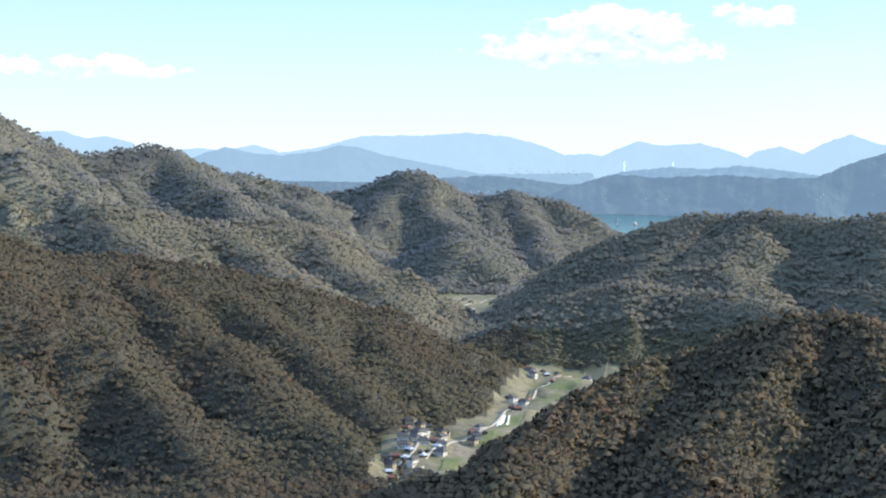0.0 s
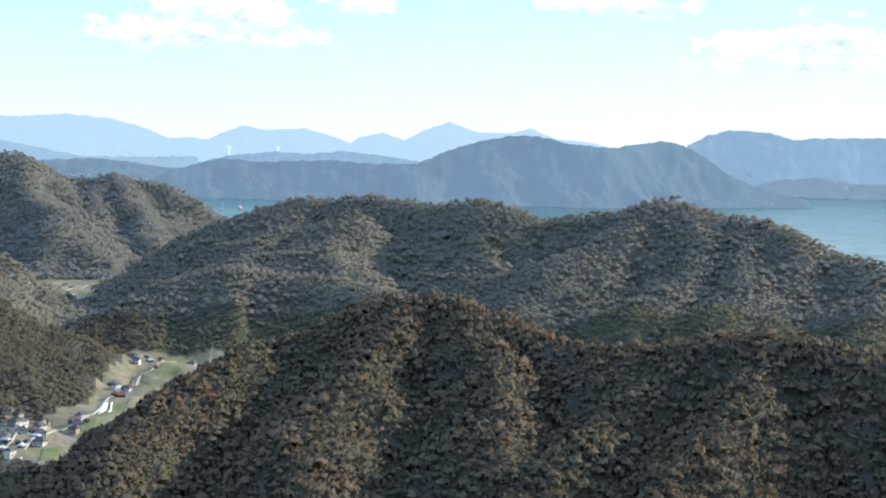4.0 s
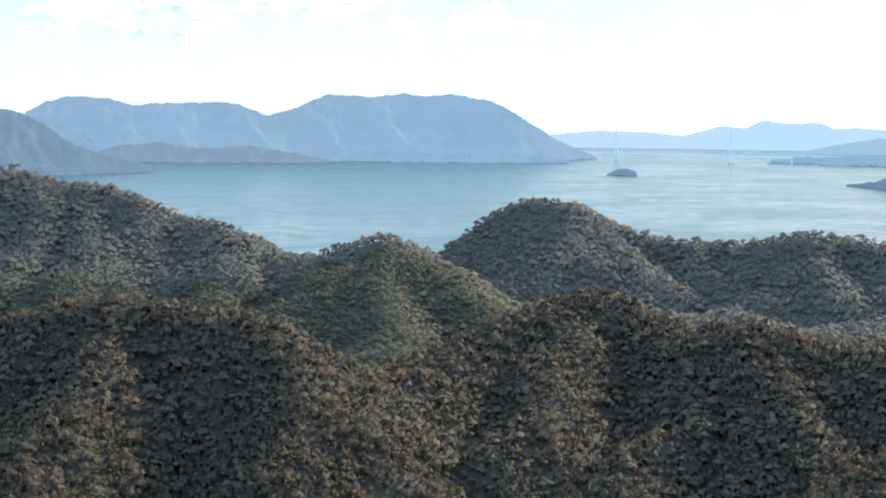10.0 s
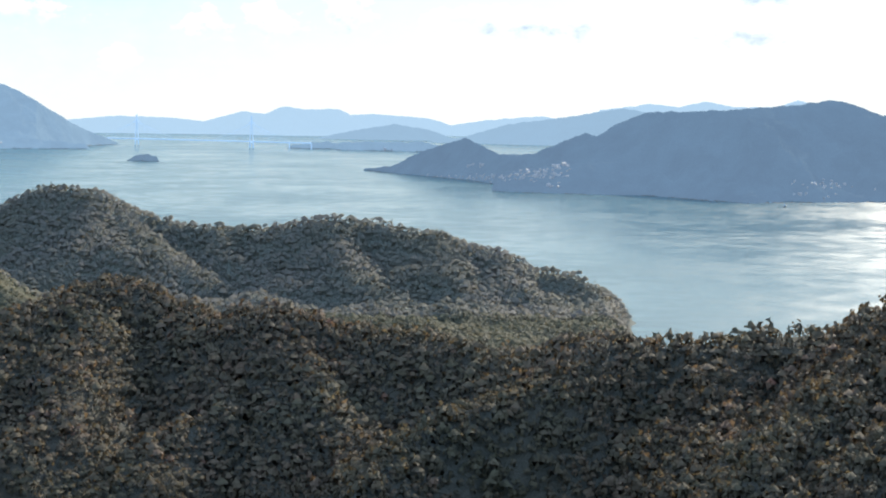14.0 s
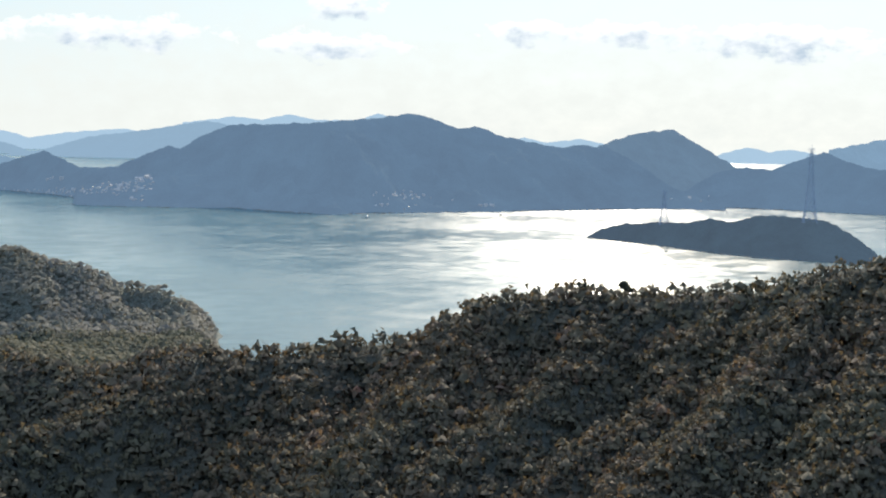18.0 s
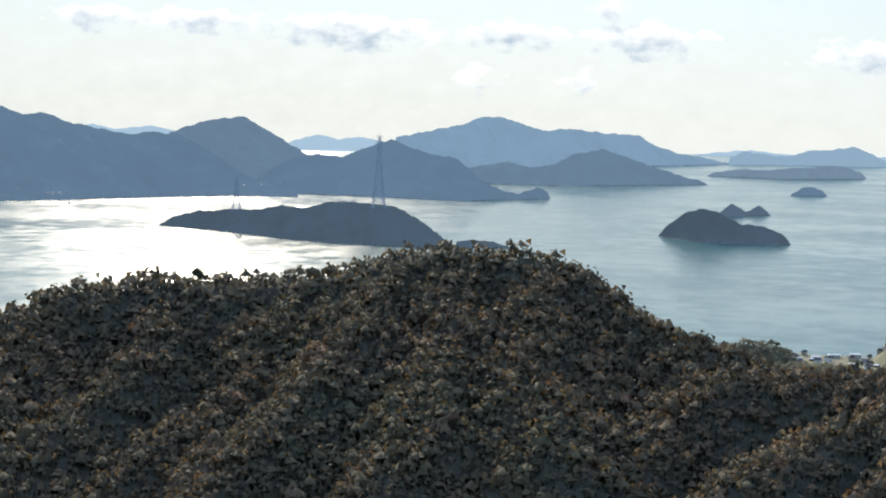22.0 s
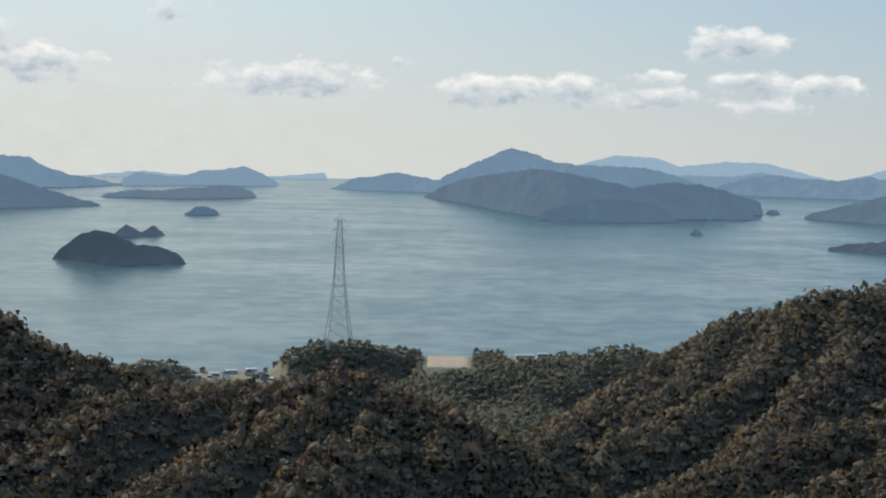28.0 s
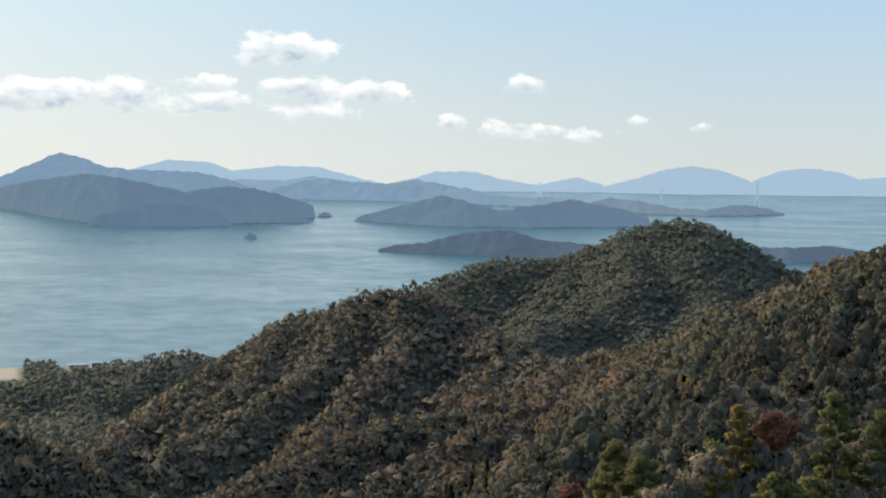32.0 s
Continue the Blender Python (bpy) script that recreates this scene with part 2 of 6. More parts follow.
VALLEY_HAZED = [(0.1, (0.24, 0.265, 0.23)), (0.5, (0.29, 0.305, 0.255)), (1.1, (0.33, 0.335, 0.27))]
AUTUMN, MID_HAZED, FAR_HAZED, VALLEY_HAZED = ([(p / 1.2, (c[0] * k, c[1] * green * k, c[2] * blue * k)) for p, c in q] for q, k, green, blue in ((AUTUMN, 1.14, 0.82, 0.84), (MID_HAZED, 0.84, 0.92, 0.84), (FAR_HAZED, 0.80, 0.92, 1.08), (VALLEY_HAZED, 0.64, 0.93, 1.1)))
MAT_FOREST = foliage("autumn_forest", AUTUMN, 6.0, 0.10, grain=0.6, through_light=0.012)
# autumn palette at half brightness: the valley side's shade put into leaf colour
MAT_SIDE = foliage("shaded_side_forest", [(q, tuple(v * 0.5 for v in c)) for q, c in AUTUMN], 6.0, 0.10, tint=(0.075, 0.06, 0.036), grain=0.6, through_light=0.012)
SUMMIT = [(q / 1.2, (c[0] * 0.74, c[1] * 0.64, c[2] * 0.72)) for q, c in [(0.1, (0.055, 0.068, 0.04)), (0.4, (0.092, 0.104, 0.056)), (0.75, (0.13, 0.132, 0.072)), (0.95, (0.15, 0.128, 0.07)), (1.08, (0.17, 0.10, 0.055)), (1.18, (0.21, 0.08, 0.045))]]
MAT_SUMMIT = foliage("olive_forest", [(q, tuple(v * 0.82 for v in c)) for q, c in SUMMIT], 6.0, 0.10, tint=(0.095, 0.074, 0.038), grain=0.6, through_light=0.015)
MAT_STEEP = foliage("dark_green_forest", [(q, tuple(v * 0.66 for v in c)) for q, c in MID_HAZED], 2.6, 0.12, tint=(0.09, 0.078, 0.045), grain=0.6, through_light=0.05)
# crown tints lightened likewise, to carry the haze
MAT_MID = foliage("mixed_forest", MID_HAZED, 2.6, 0.12, tint=(0.125, 0.11, 0.068), grain=0.6, through_light=0.2)
MAT_FARHILL = foliage("green_forest", FAR_HAZED, 2.0, 0.1, tint=(0.165, 0.15, 0.105), grain=0.4, through_light=0.2)
MAT_VALLEY = foliage("hazed_valley_forest", VALLEY_HAZED, 1.6, 0.1, tint=(0.18, 0.172, 0.132), grain=0.3, through_light=0.2)


def ground_material(name, dark, middle, pale, patch_tone):
    """Undergrowth and litter below the crowns."""
    m, nt, b = material(name)
    a = noise_node(nt, 0.9, 6, 0.65)
    big = noise_node(nt, 0.05, 3, 0.5)
    col = ramp(nt, a, [(0.3, dark), (0.55, middle), (0.75, pale)])
    col = mixed(nt, ramp(nt, big, [(0.4, (0, 0, 0)), (0.65, (0.6, 0.6, 0.6))]), col, patch_tone)
    nt.links.new(col, b.inputs["Base Color"])
    b.inputs["Roughness"].default_value = 0.95
    bump(nt, b, a, 1.0, 0.6)
    return m


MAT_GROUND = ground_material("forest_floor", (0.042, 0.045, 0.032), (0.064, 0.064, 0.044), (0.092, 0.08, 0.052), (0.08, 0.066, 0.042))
# scrub below the farther crowns, its colour lifted to the same haze
MAT_SCRUB = ground_material("hazed_mid_scrub", (0.072, 0.079, 0.053), (0.094, 0.098, 0.062), (0.118, 0.115, 0.072), (0.108, 0.10, 0.06))
MAT_FAR_SCRUB = ground_material("hazed_far_scrub", (0.125, 0.133, 0.105), (0.15, 0.156, 0.117), (0.175, 0.175, 0.126), (0.163, 0.156, 0.11))


def open_material():
    m, nt, b = material("rough_grass_and_soil")
    a = noise_node(nt, 0.45, 6, 0.65)
    big = noise_node(nt, 0.11, 4, 0.6)
    col = ramp(nt, a, [(0.3, (0.10, 0.09, 0.055)), (0.5, (0.19, 0.165, 0.10)), (0.7, (0.27, 0.235, 0.16))])
    col = mixed(nt, ramp(nt, big, [(0.42, (0, 0, 0)), (0.58, (0.8, 0.8, 0.8))]), col, (0.115, 0.125, 0.05))
    nt.links.new(col, b.inputs["Base Color"])
    b.inputs["Roughness"].default_value = 0.95
    bump(nt, b, a, 0.8, 0.3)
    return m


MAT_OPEN = open_material()


def sea_material():
    m, nt, b = material("sea_water")
    swell = mixed(nt, 0.8, noise_node(nt, 0.30, 6, 0.62), noise_node(nt, 0.045, 4, 0.6))
    streak = mixed(nt, 0.5, noise_node(nt, 0.008, 5, 0.6), noise_node(nt, 0.06, 4, 0.65))
    wind = noise_node(nt, 0.0035, 4, 0.55, stretch=(1.0, 1.0, 1.0))
    deep = mixed(nt, ramp(nt, wind, [(0.35, (0, 0, 0)), (0.7, (1, 1, 1))]), (0.040, 0.114, 0.120), (0.052, 0.136, 0.140))
    nt.links.new(deep, b.inputs["Base Color"])
    rough = nt.nodes.new("ShaderNodeMapRange")
    rough.inputs[1].default_value, rough.inputs[2].default_value = 0.42, 0.58
    rough.inputs[3].default_value, rough.inputs[4].default_value = 0.15, 0.26
    nt.links.new(streak, rough.inputs[0])
    nt.links.new(rough.outputs[0], b.inputs["Roughness"])
    b.inputs["IOR"].default_value = 1.33
    b.inputs["Specular IOR Level"].default_value = 0.24
    bn = nt.nodes.new("ShaderNodeBump")
    bn.inputs["Distance"].default_value = 0.8
    nt.links.new(rough.outputs[0], bn.inputs["Strength"])
    nt.links.new(swell, bn.inputs["Height"])
    nt.links.new(bn.outputs[0], b.inputs["Normal"])
    return m


MAT_SEA = sea_material()


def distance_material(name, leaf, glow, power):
    """Far wooded land behind kilometres of air: the haze is painted in as bluish base colour and pale emission."""
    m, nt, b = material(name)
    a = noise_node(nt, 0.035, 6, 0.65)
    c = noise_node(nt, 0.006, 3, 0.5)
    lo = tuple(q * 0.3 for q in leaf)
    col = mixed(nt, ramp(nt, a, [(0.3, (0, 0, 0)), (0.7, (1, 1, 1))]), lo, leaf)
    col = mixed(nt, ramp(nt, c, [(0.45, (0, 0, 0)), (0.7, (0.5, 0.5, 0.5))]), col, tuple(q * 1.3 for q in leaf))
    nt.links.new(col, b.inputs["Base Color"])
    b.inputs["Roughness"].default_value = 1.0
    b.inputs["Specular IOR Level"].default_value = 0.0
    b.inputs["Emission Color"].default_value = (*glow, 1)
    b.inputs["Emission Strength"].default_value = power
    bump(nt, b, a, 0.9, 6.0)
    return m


# emission rises tier by tier, standing in for thicker air
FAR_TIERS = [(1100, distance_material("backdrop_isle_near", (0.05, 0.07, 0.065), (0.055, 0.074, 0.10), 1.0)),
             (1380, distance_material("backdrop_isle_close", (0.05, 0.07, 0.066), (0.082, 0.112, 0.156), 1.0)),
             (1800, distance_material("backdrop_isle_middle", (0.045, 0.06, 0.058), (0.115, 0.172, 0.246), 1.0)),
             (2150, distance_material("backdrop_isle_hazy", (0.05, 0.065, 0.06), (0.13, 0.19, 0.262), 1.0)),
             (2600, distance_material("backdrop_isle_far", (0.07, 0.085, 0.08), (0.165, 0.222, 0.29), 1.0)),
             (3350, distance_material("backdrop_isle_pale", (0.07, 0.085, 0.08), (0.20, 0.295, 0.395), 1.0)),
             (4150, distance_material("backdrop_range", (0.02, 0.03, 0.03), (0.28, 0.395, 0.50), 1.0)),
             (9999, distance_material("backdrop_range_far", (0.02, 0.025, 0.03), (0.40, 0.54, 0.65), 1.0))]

# beach and rock colour, with haze added as emission
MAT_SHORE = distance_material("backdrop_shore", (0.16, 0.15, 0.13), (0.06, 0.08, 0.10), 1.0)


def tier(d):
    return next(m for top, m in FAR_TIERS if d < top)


# ---------------- relief: crest lines as (bearing, distance, height) ----------------
RIDGES, ISLES, RANGES = {}, {}, {}
RIDGES["left_slope"] = [(-18.08, 330, 51.1), (-15.17, 350, 45.7), (-13.30, 360, 41.1), (-11.41, 370, 40.8), (-8.91, 378, 38.5), (-7.15, 384, 36.0), (-5.58, 390, 32.7), (-3.60, 398, 28.7), (-1.61, 405, 23.3), (-0.40, 408, 18.2), (1.00, 412, 14.9), (2.40, 414, 11.2), (3.10, 414, 7.9)]
RIDGES["left_second"] = [(-16.27, 500, 39.5), (-13.86, 510, 38.5), (-12.08, 520, 46.8), (-10.45, 530, 44.1), (-9.49, 540, 41.8), (-7.94, 550, 39.6), (-6.97, 560, 40.2), (-5.60, 570, 40.3), (-4.41, 580, 37.2), (-3.62, 590, 30.7), (-2.62, 600, 23.0), (-1.62, 610, 16.7), (-0.62, 625, 9.1)]
RIDGES["left_high"] = [(-18.05, 700, 88.2), (-16.25, 740, 82.8), (-15.16, 760, 76.1), (-14.42, 770, 68.8), (-13.30, 790, 62.8), (-11.98, 800, 61.1), (-11.22, 810, 63.2), (-10.17, 820, 66.4), (-9.31, 830, 63.2), (-8.53, 835, 56.3), (-7.76, 840, 52.4), (-6.59, 845, 51.1), (-5.21, 850, 46.8), (-4.33, 860, 41.5)]
RIDGES["twin_peak"] = [(-4.42, 930, 38.7), (-2.85, 930, 45.7), (-1.87, 930, 52.3), (-0.98, 930, 55.1), (-0.08, 930, 50.2), (0.92, 935, 39.7), (1.71, 940, 40.1), (2.40, 940, 44.4), (3.29, 940, 39.2), (4.28, 935, 37.3), (5.07, 930, 31.2), (6.46, 930, 20.1)]
RIDGES["valley_knoll"] = [(-2.02, 735, 8.7), (-0.84, 745, 19.8), (0.34, 750, 26.5), (1.34, 755, 21.2), (2.14, 760, 13.7), (3.24, 770, 5.2)]
RIDGES["middle_hill"] = [(1.86, 540, 5.0), (3.78, 565, 17.2), (5.14, 575, 27.5), (6.30, 585, 35.2), (7.87, 590, 40.8), (8.85, 595, 43.6), (9.85, 595, 42.6), (11.03, 590, 45.5), (12.02, 580, 44.1), (13.61, 570, 42.9), (15.19, 560, 45.6), (16.18, 555, 43.2), (17.36, 555, 40.1), (19.31, 550, 42.4), (20.84, 545, 46.2), (21.75, 540, 48.4), (22.55, 530, 45.4), (23.54, 525, 44.5), (24.93, 515, 42.9), (26.12, 505, 40.1), (27.12, 500, 34.6), (28.69, 490, 34.0), (29.88, 485, 29.6), (30.86, 480, 25.2), (31.83, 475, 24.5)]
RIDGES["saddle_hill"] = [(30.58, 478, 25.6), (31.58, 472, 24.3), (32.17, 466, 25.2), (32.96, 462, 28.6), (34.42, 458, 32.5), (35.32, 458, 29.7), (36.01, 460, 26.5), (37.30, 450, 21.4)]
RIDGES["cape_hill"] = [(35.01, 590, 9.9), (36.19, 590, 16.0), (37.58, 588, 24.4), (39.36, 585, 37.2), (39.95, 582, 38.3), (41.14, 578, 36.2), (42.13, 574, 31.3), (43.53, 570, 27.0), (44.72, 566, 25.8), (45.71, 562, 24.8), (47.28, 557, 25.6), (48.06, 552, 27.5), (49.43, 546, 29.6), (50.98, 540, 28.6), (51.56, 536, 27.1), (53.09, 530, 26.3), (53.56, 526, 23.4), (54.75, 522, 22.9), (55.56, 519, 19.9), (56.76, 515, 15.9), (57.75, 511, 15.1), (58.35, 508, 10.9), (59.16, 505, 4.9), (59.67, 503, 0.1)]
RIDGES["near_first"] = [(1.10, 183, 19.8), (1.88, 193, 23.0), (2.75, 207, 25.3), (3.82, 222, 27.7), (5.39, 236, 30.3), (6.95, 248, 32.0), (7.38, 258, 32.2), (9.28, 262, 34.0), (10.42, 264, 36.5), (11.58, 264, 38.7), (12.93, 262, 40.3), (14.11, 258, 40.3), (15.50, 254, 39.0), (16.89, 250, 36.9), (17.89, 246, 35.7), (19.09, 240, 35.3), (20.29, 236, 36.2), (22.07, 230, 37.9), (23.06, 228, 39.2), (25.04, 224, 40.4), (26.62, 220, 40.4), (28.01, 216, 39.6), (29.38, 212, 39.5), (30.76, 208, 38.4), (31.74, 206, 36.7), (31.85, 206, 35.3), (33.05, 210, 33.0), (34.64, 214, 31.1)]
RIDGES["near_second"] = [(35.04, 214, 30.8), (35.82, 218, 31.1), (36.79, 226, 31.7), (37.94, 236, 33.7), (39.07, 244, 35.8), (40.59, 252, 37.3), (41.75, 256, 38.9), (41.81, 256, 38.8), (42.55, 254, 38.2), (43.55, 250, 36.0), (44.55, 246, 35.2), (45.54, 242, 34.6), (46.73, 238, 36.1), (47.91, 234, 36.3), (49.10, 230, 35.4), (50.27, 226, 34.6), (51.63, 222, 35.1), (52.98, 218, 34.9), (54.13, 214, 34.3), (55.27, 210, 33.9), (55.61, 208, 34.5)]
RIDGES["near_third"] = [(56.03, 205, 34.7), (56.81, 200, 35.9), (57.99, 196, 38.1), (58.78, 196, 38.7), (59.58, 198, 37.9), (61.17, 200, 37.4), (63.56, 202, 37.6), (64.15, 202, 38.7), (65.35, 202, 38.8), (66.34, 202, 39.2), (67.73, 200, 40.7), (68.91, 196, 43.6), (70.08, 194, 45.6), (71.26, 196, 45.2), (72.62, 198, 45.9), (74.17, 200, 45.8), (75.37, 204, 45.4), (77.35, 204, 46.3), (79.34, 202, 46.7), (80.50, 198, 48.9), (81.48, 196, 50.1), (82.45, 196, 50.5), (83.24, 196, 50.1), (84.79, 196, 50.0), (85.75, 194, 50.4), (86.92, 190, 49.0), (87.89, 186, 47.2), (89.05, 182, 45.0), (90.35, 178, 43.1), (92.53, 174, 42.0), (93.71, 170, 40.6)]
RIDGES["near_hump"] = [(92.92, 160, 41.6), (93.92, 160, 41.2), (94.92, 160, 41.1), (95.71, 160, 42.2), (97.30, 158, 42.1), (98.48, 156, 43.0), (99.85, 154, 44.5), (100.84, 152, 44.0), (101.63, 150, 43.3), (102.42, 148, 42.4), (103.59, 146, 41.7), (104.77, 144, 40.3), (105.92, 142, 39.7)]
RIDGES["pylon_knoll"] = [(98.75, 470, 6.5), (98.95, 469, 10.2), (99.29, 468, 11.6), (100.07, 466, 12.1), (100.85, 464, 11.9), (101.64, 464, 11.1), (102.42, 466, 9.9), (103.08, 468, 8.4)]
RIDGES["shore_hills"] = [(102.44, 420, 4.6), (104.01, 415, 8.6), (104.61, 412, 10.8), (105.60, 408, 13.0), (106.79, 404, 15.0), (107.98, 400, 16.5), (109.17, 395, 18.5), (110.16, 392, 20.2), (111.16, 390, 18.0), (111.96, 390, 16.8)]
RIDGES["shore_knob"] = [(92.64, 440, 5.2), (92.91, 440, 8.6), (93.36, 441, 10.2), (93.86, 442, 9.8), (94.22, 443, 8.2), (94.50, 444, 5.1)]
RIDGES["right_hill"] = [(106.03, 190, 30.2), (107.22, 200, 30.2), (108.01, 208, 30.7), (109.99, 222, 33.2), (110.77, 228, 34.9), (111.95, 234, 37.3), (113.33, 238, 39.6), (114.69, 240, 43.2), (116.44, 240, 46.0), (117.89, 238, 47.2), (118.76, 236, 46.1), (119.55, 232, 43.3), (120.51, 226, 41.7), (121.47, 218, 41.5)]
RIDGES["right_far_hill"] = [(118.34, 440, 24.0), (118.73, 445, 31.2), (119.52, 450, 34.9), (120.90, 455, 38.5), (123.47, 460, 39.4), (124.65, 462, 43.4), (125.82, 464, 47.6), (126.98, 464, 50.3), (127.95, 462, 50.0), (128.93, 460, 45.8), (129.32, 458, 42.0), (130.48, 455, 39.5), (131.63, 450, 36.5), (132.57, 440, 35.0)]
RIDGES["right_slope"] = [(121.93, 205, 40.6), (123.52, 200, 41.4), (125.49, 192, 42.9), (126.86, 184, 44.4), (128.02, 174, 46.4), (129.17, 160, 49.4), (130.32, 148, 51.6), (131.83, 136, 54.1), (132.76, 128, 56.0), (133.50, 122, 57.4), (134.38, 116, 58.4), (136.77, 100, 60.9)]
RIDGES["middle_front"] = [(1.19, 440, 12.4), (2.97, 455, 18.2), (4.34, 465, 23.8), (5.52, 470, 26.2), (6.50, 470, 27.5), (8.07, 470, 25.9), (10.01, 465, 25.3), (12.13, 455, 22.8)]
RIDGES["school_terrace"] = [(102.82, 472, 6.1), (104.66, 472, 6.8), (105.99, 472, 7.4), (107.58, 470, 8.1)]

ISLES["north_low_shore"] = (0.12, [(-9.5, 2000, 4), (-8.0, 2000, 22), (-6.2, 2000, 24), (-4.4, 2000, 26), (-2.6, 2000, 25), (-1.0, 2000, 30), (0.4, 2000, 33), (1.6, 2000, 36), (2.8, 2000, 33), (3.9, 2000, 28), (5.0, 2000, 20), (6.0, 2000, 3)])
RIDGES["spur_left_slope_a"] = [(-8.03, 381, 36.6), (-5.69, 351, 28.0), (-2.91, 317, 18.2), (-1.1, 296, 12.1)]
RIDGES["spur_left_slope_b"] = [(-11.66, 369, 40.2), (-8.99, 329, 29.2), (-6.07, 298, 20.0), (-2.89, 275, 12.8)]
RIDGES["spur_left_slope_c"] = [(-2.93, 400, 26.3), (-1.33, 371, 18.3), (0.28, 348, 11.5), (1.29, 336, 8.1)]
RIDGES["spur_left_slope_d"] = [(-13.71, 358, 41.5), (-11.85, 308, 28.4), (-9.37, 274, 18.9), (-6.44, 251, 12.0)]
RIDGES["spur_left_slope_e"] = [(-0.35, 408, 17.5), (1.06, 398, 13.8), (2.07, 378, 8.4)]
RIDGES["spur_left_second_a"] = [(-8.23, 548, 39.4), (-6.09, 508, 27.7), (-4.52, 498, 23.3)]
RIDGES["spur_left_second_b"] = [(-11.84, 521, 45.8), (-11.09, 489, 37.3), (-9.76, 472, 31.9)]
RIDGES["spur_left_second_c"] = [(-5.12, 574, 38.4), (-3.34, 530, 26.2), (-2.34, 511, 20.6)]
RIDGES["spur_left_high_a"] = [(-9.95, 823, 65.0), (-8.42, 773, 50.9), (-7.46, 744, 42.7), (-6.87, 715, 35.0)]
RIDGES["spur_left_high_b"] = [(-9.95, 823, 65.0), (-11.84, 753, 45.8), (-12.59, 712, 34.8)]
RIDGES["spur_left_high_c"] = [(-7.46, 841, 51.5), (-5.71, 810, 41.0), (-4.53, 782, 32.5)]
RIDGES["spur_twin_peak_a"] = [(-1.39, 930, 53.2), (-2.17, 863, 35.5), (-2.95, 807, 20.6)]
RIDGES["spur_twin_peak_b"] = [(-1.2, 930, 53.8), (-0.19, 853, 33.3), (0.51, 821, 24.6)]
RIDGES["spur_twin_peak_c"] = [(2.37, 940, 43.6), (1.59, 908, 34.8), (1.6, 858, 21.5), (2.01, 826, 13.2)]
RIDGES["spur_twin_peak_d"] = [(2.37, 940, 43.6), (3.38, 868, 24.4), (3.79, 822, 12.4)]
RIDGES["spur_middle_hill_a"] = [(13.71, 569, 42.5), (14.53, 545, 34.7), (15.76, 512, 24.3), (17.0, 479, 13.9)]
RIDGES["spur_middle_hill_b"] = [(10.93, 590, 44.6), (10.36, 552, 36.9), (9.59, 523, 30.9), (7.82, 507, 26.3), (6.25, 501, 23.3), (4.7, 488, 19.6)]
RIDGES["spur_middle_hill_c"] = [(8.76, 595, 42.7), (7.41, 555, 30.3), (6.05, 532, 22.3)]
RIDGES["spur_middle_hill_d"] = [(21.55, 541, 47.3), (20.42, 516, 39.7), (18.89, 498, 33.3), (17.74, 474, 26.2)]
RIDGES["spur_middle_hill_e"] = [(21.93, 538, 47.1), (22.74, 510, 39.1), (22.21, 480, 30.5), (20.9, 453, 22.6)]
RIDGES["spur_middle_hill_f"] = [(24.24, 520, 43.1), (24.09, 497, 36.7), (24.71, 470, 28.9), (23.43, 444, 21.2)]
RIDGES["spur_middle_hill_g"] = [(26.86, 501, 35.5), (25.88, 483, 29.9), (25.12, 461, 23.3), (24.75, 436, 16.3)]
RIDGES["spur_middle_hill_h"] = [(29.04, 489, 32.1), (28.48, 465, 25.3), (28.32, 439, 18.2), (27.55, 424, 13.7)]
RIDGES["spur_saddle_hill_a"] = [(34.32, 458, 31.6), (33.97, 437, 26.1), (32.83, 421, 21.3), (31.3, 407, 16.7)]
RIDGES["spur_saddle_hill_b"] = [(34.51, 458, 31.6), (35.69, 440, 26.4), (37.06, 423, 21.1), (38.21, 410, 17.2)]
RIDGES["spur_saddle_hill_c"] = [(34.41, 458, 31.9), (34.66, 420, 23.5), (34.8, 394, 17.9), (34.27, 371, 12.7)]
RIDGES["spur_cape_hill_b"] = [(40.78, 579, 36.2), (41.19, 547, 26.6), (39.84, 525, 18.8), (38.47, 509, 12.8)]
RIDGES["spur_cape_hill_c"] = [(41.93, 575, 31.7), (42.91, 543, 21.8), (43.69, 520, 14.5), (45.67, 514, 8.8)]
RIDGES["spur_cape_hill_d"] = [(45.67, 562, 24.2), (46.07, 540, 18.3), (47.26, 521, 12.6), (48.86, 505, 7.1), (50.86, 494, 1.7)]
RIDGES["spur_cape_hill_e"] = [(49.24, 547, 28.7), (49.45, 520, 21.8), (50.45, 496, 15.2), (52.04, 485, 10.5), (54.04, 468, 4.4)]
RIDGES["spur_cape_hill_f"] = [(52.81, 531, 25.8), (53.02, 507, 19.7), (54.02, 490, 14.5), (55.21, 474, 9.7), (56.8, 457, 4.2)]
RIDGES["spur_cape_hill_g"] = [(54.99, 521, 21.4), (55.59, 496, 14.1), (56.78, 481, 9.1), (58.35, 468, 4.1)]
RIDGES["spur_near_first_a"] = [(13.01, 262, 39.7), (11.08, 231, 33.4), (9.54, 211, 29.2), (8.79, 193, 25.5)]
RIDGES["spur_near_first_b"] = [(14.4, 257, 39.4), (15.86, 231, 34.0), (15.92, 209, 29.6), (16.79, 189, 25.6)]
RIDGES["spur_near_first_c"] = [(8.68, 261, 32.8), (6.35, 231, 26.6), (4.81, 215, 23.1), (3.46, 203, 20.5)]
RIDGES["spur_near_first_d"] = [(20.78, 234, 36.1), (21.01, 216, 32.4), (19.65, 202, 29.5), (18.08, 190, 26.8), (17.12, 179, 24.5)]
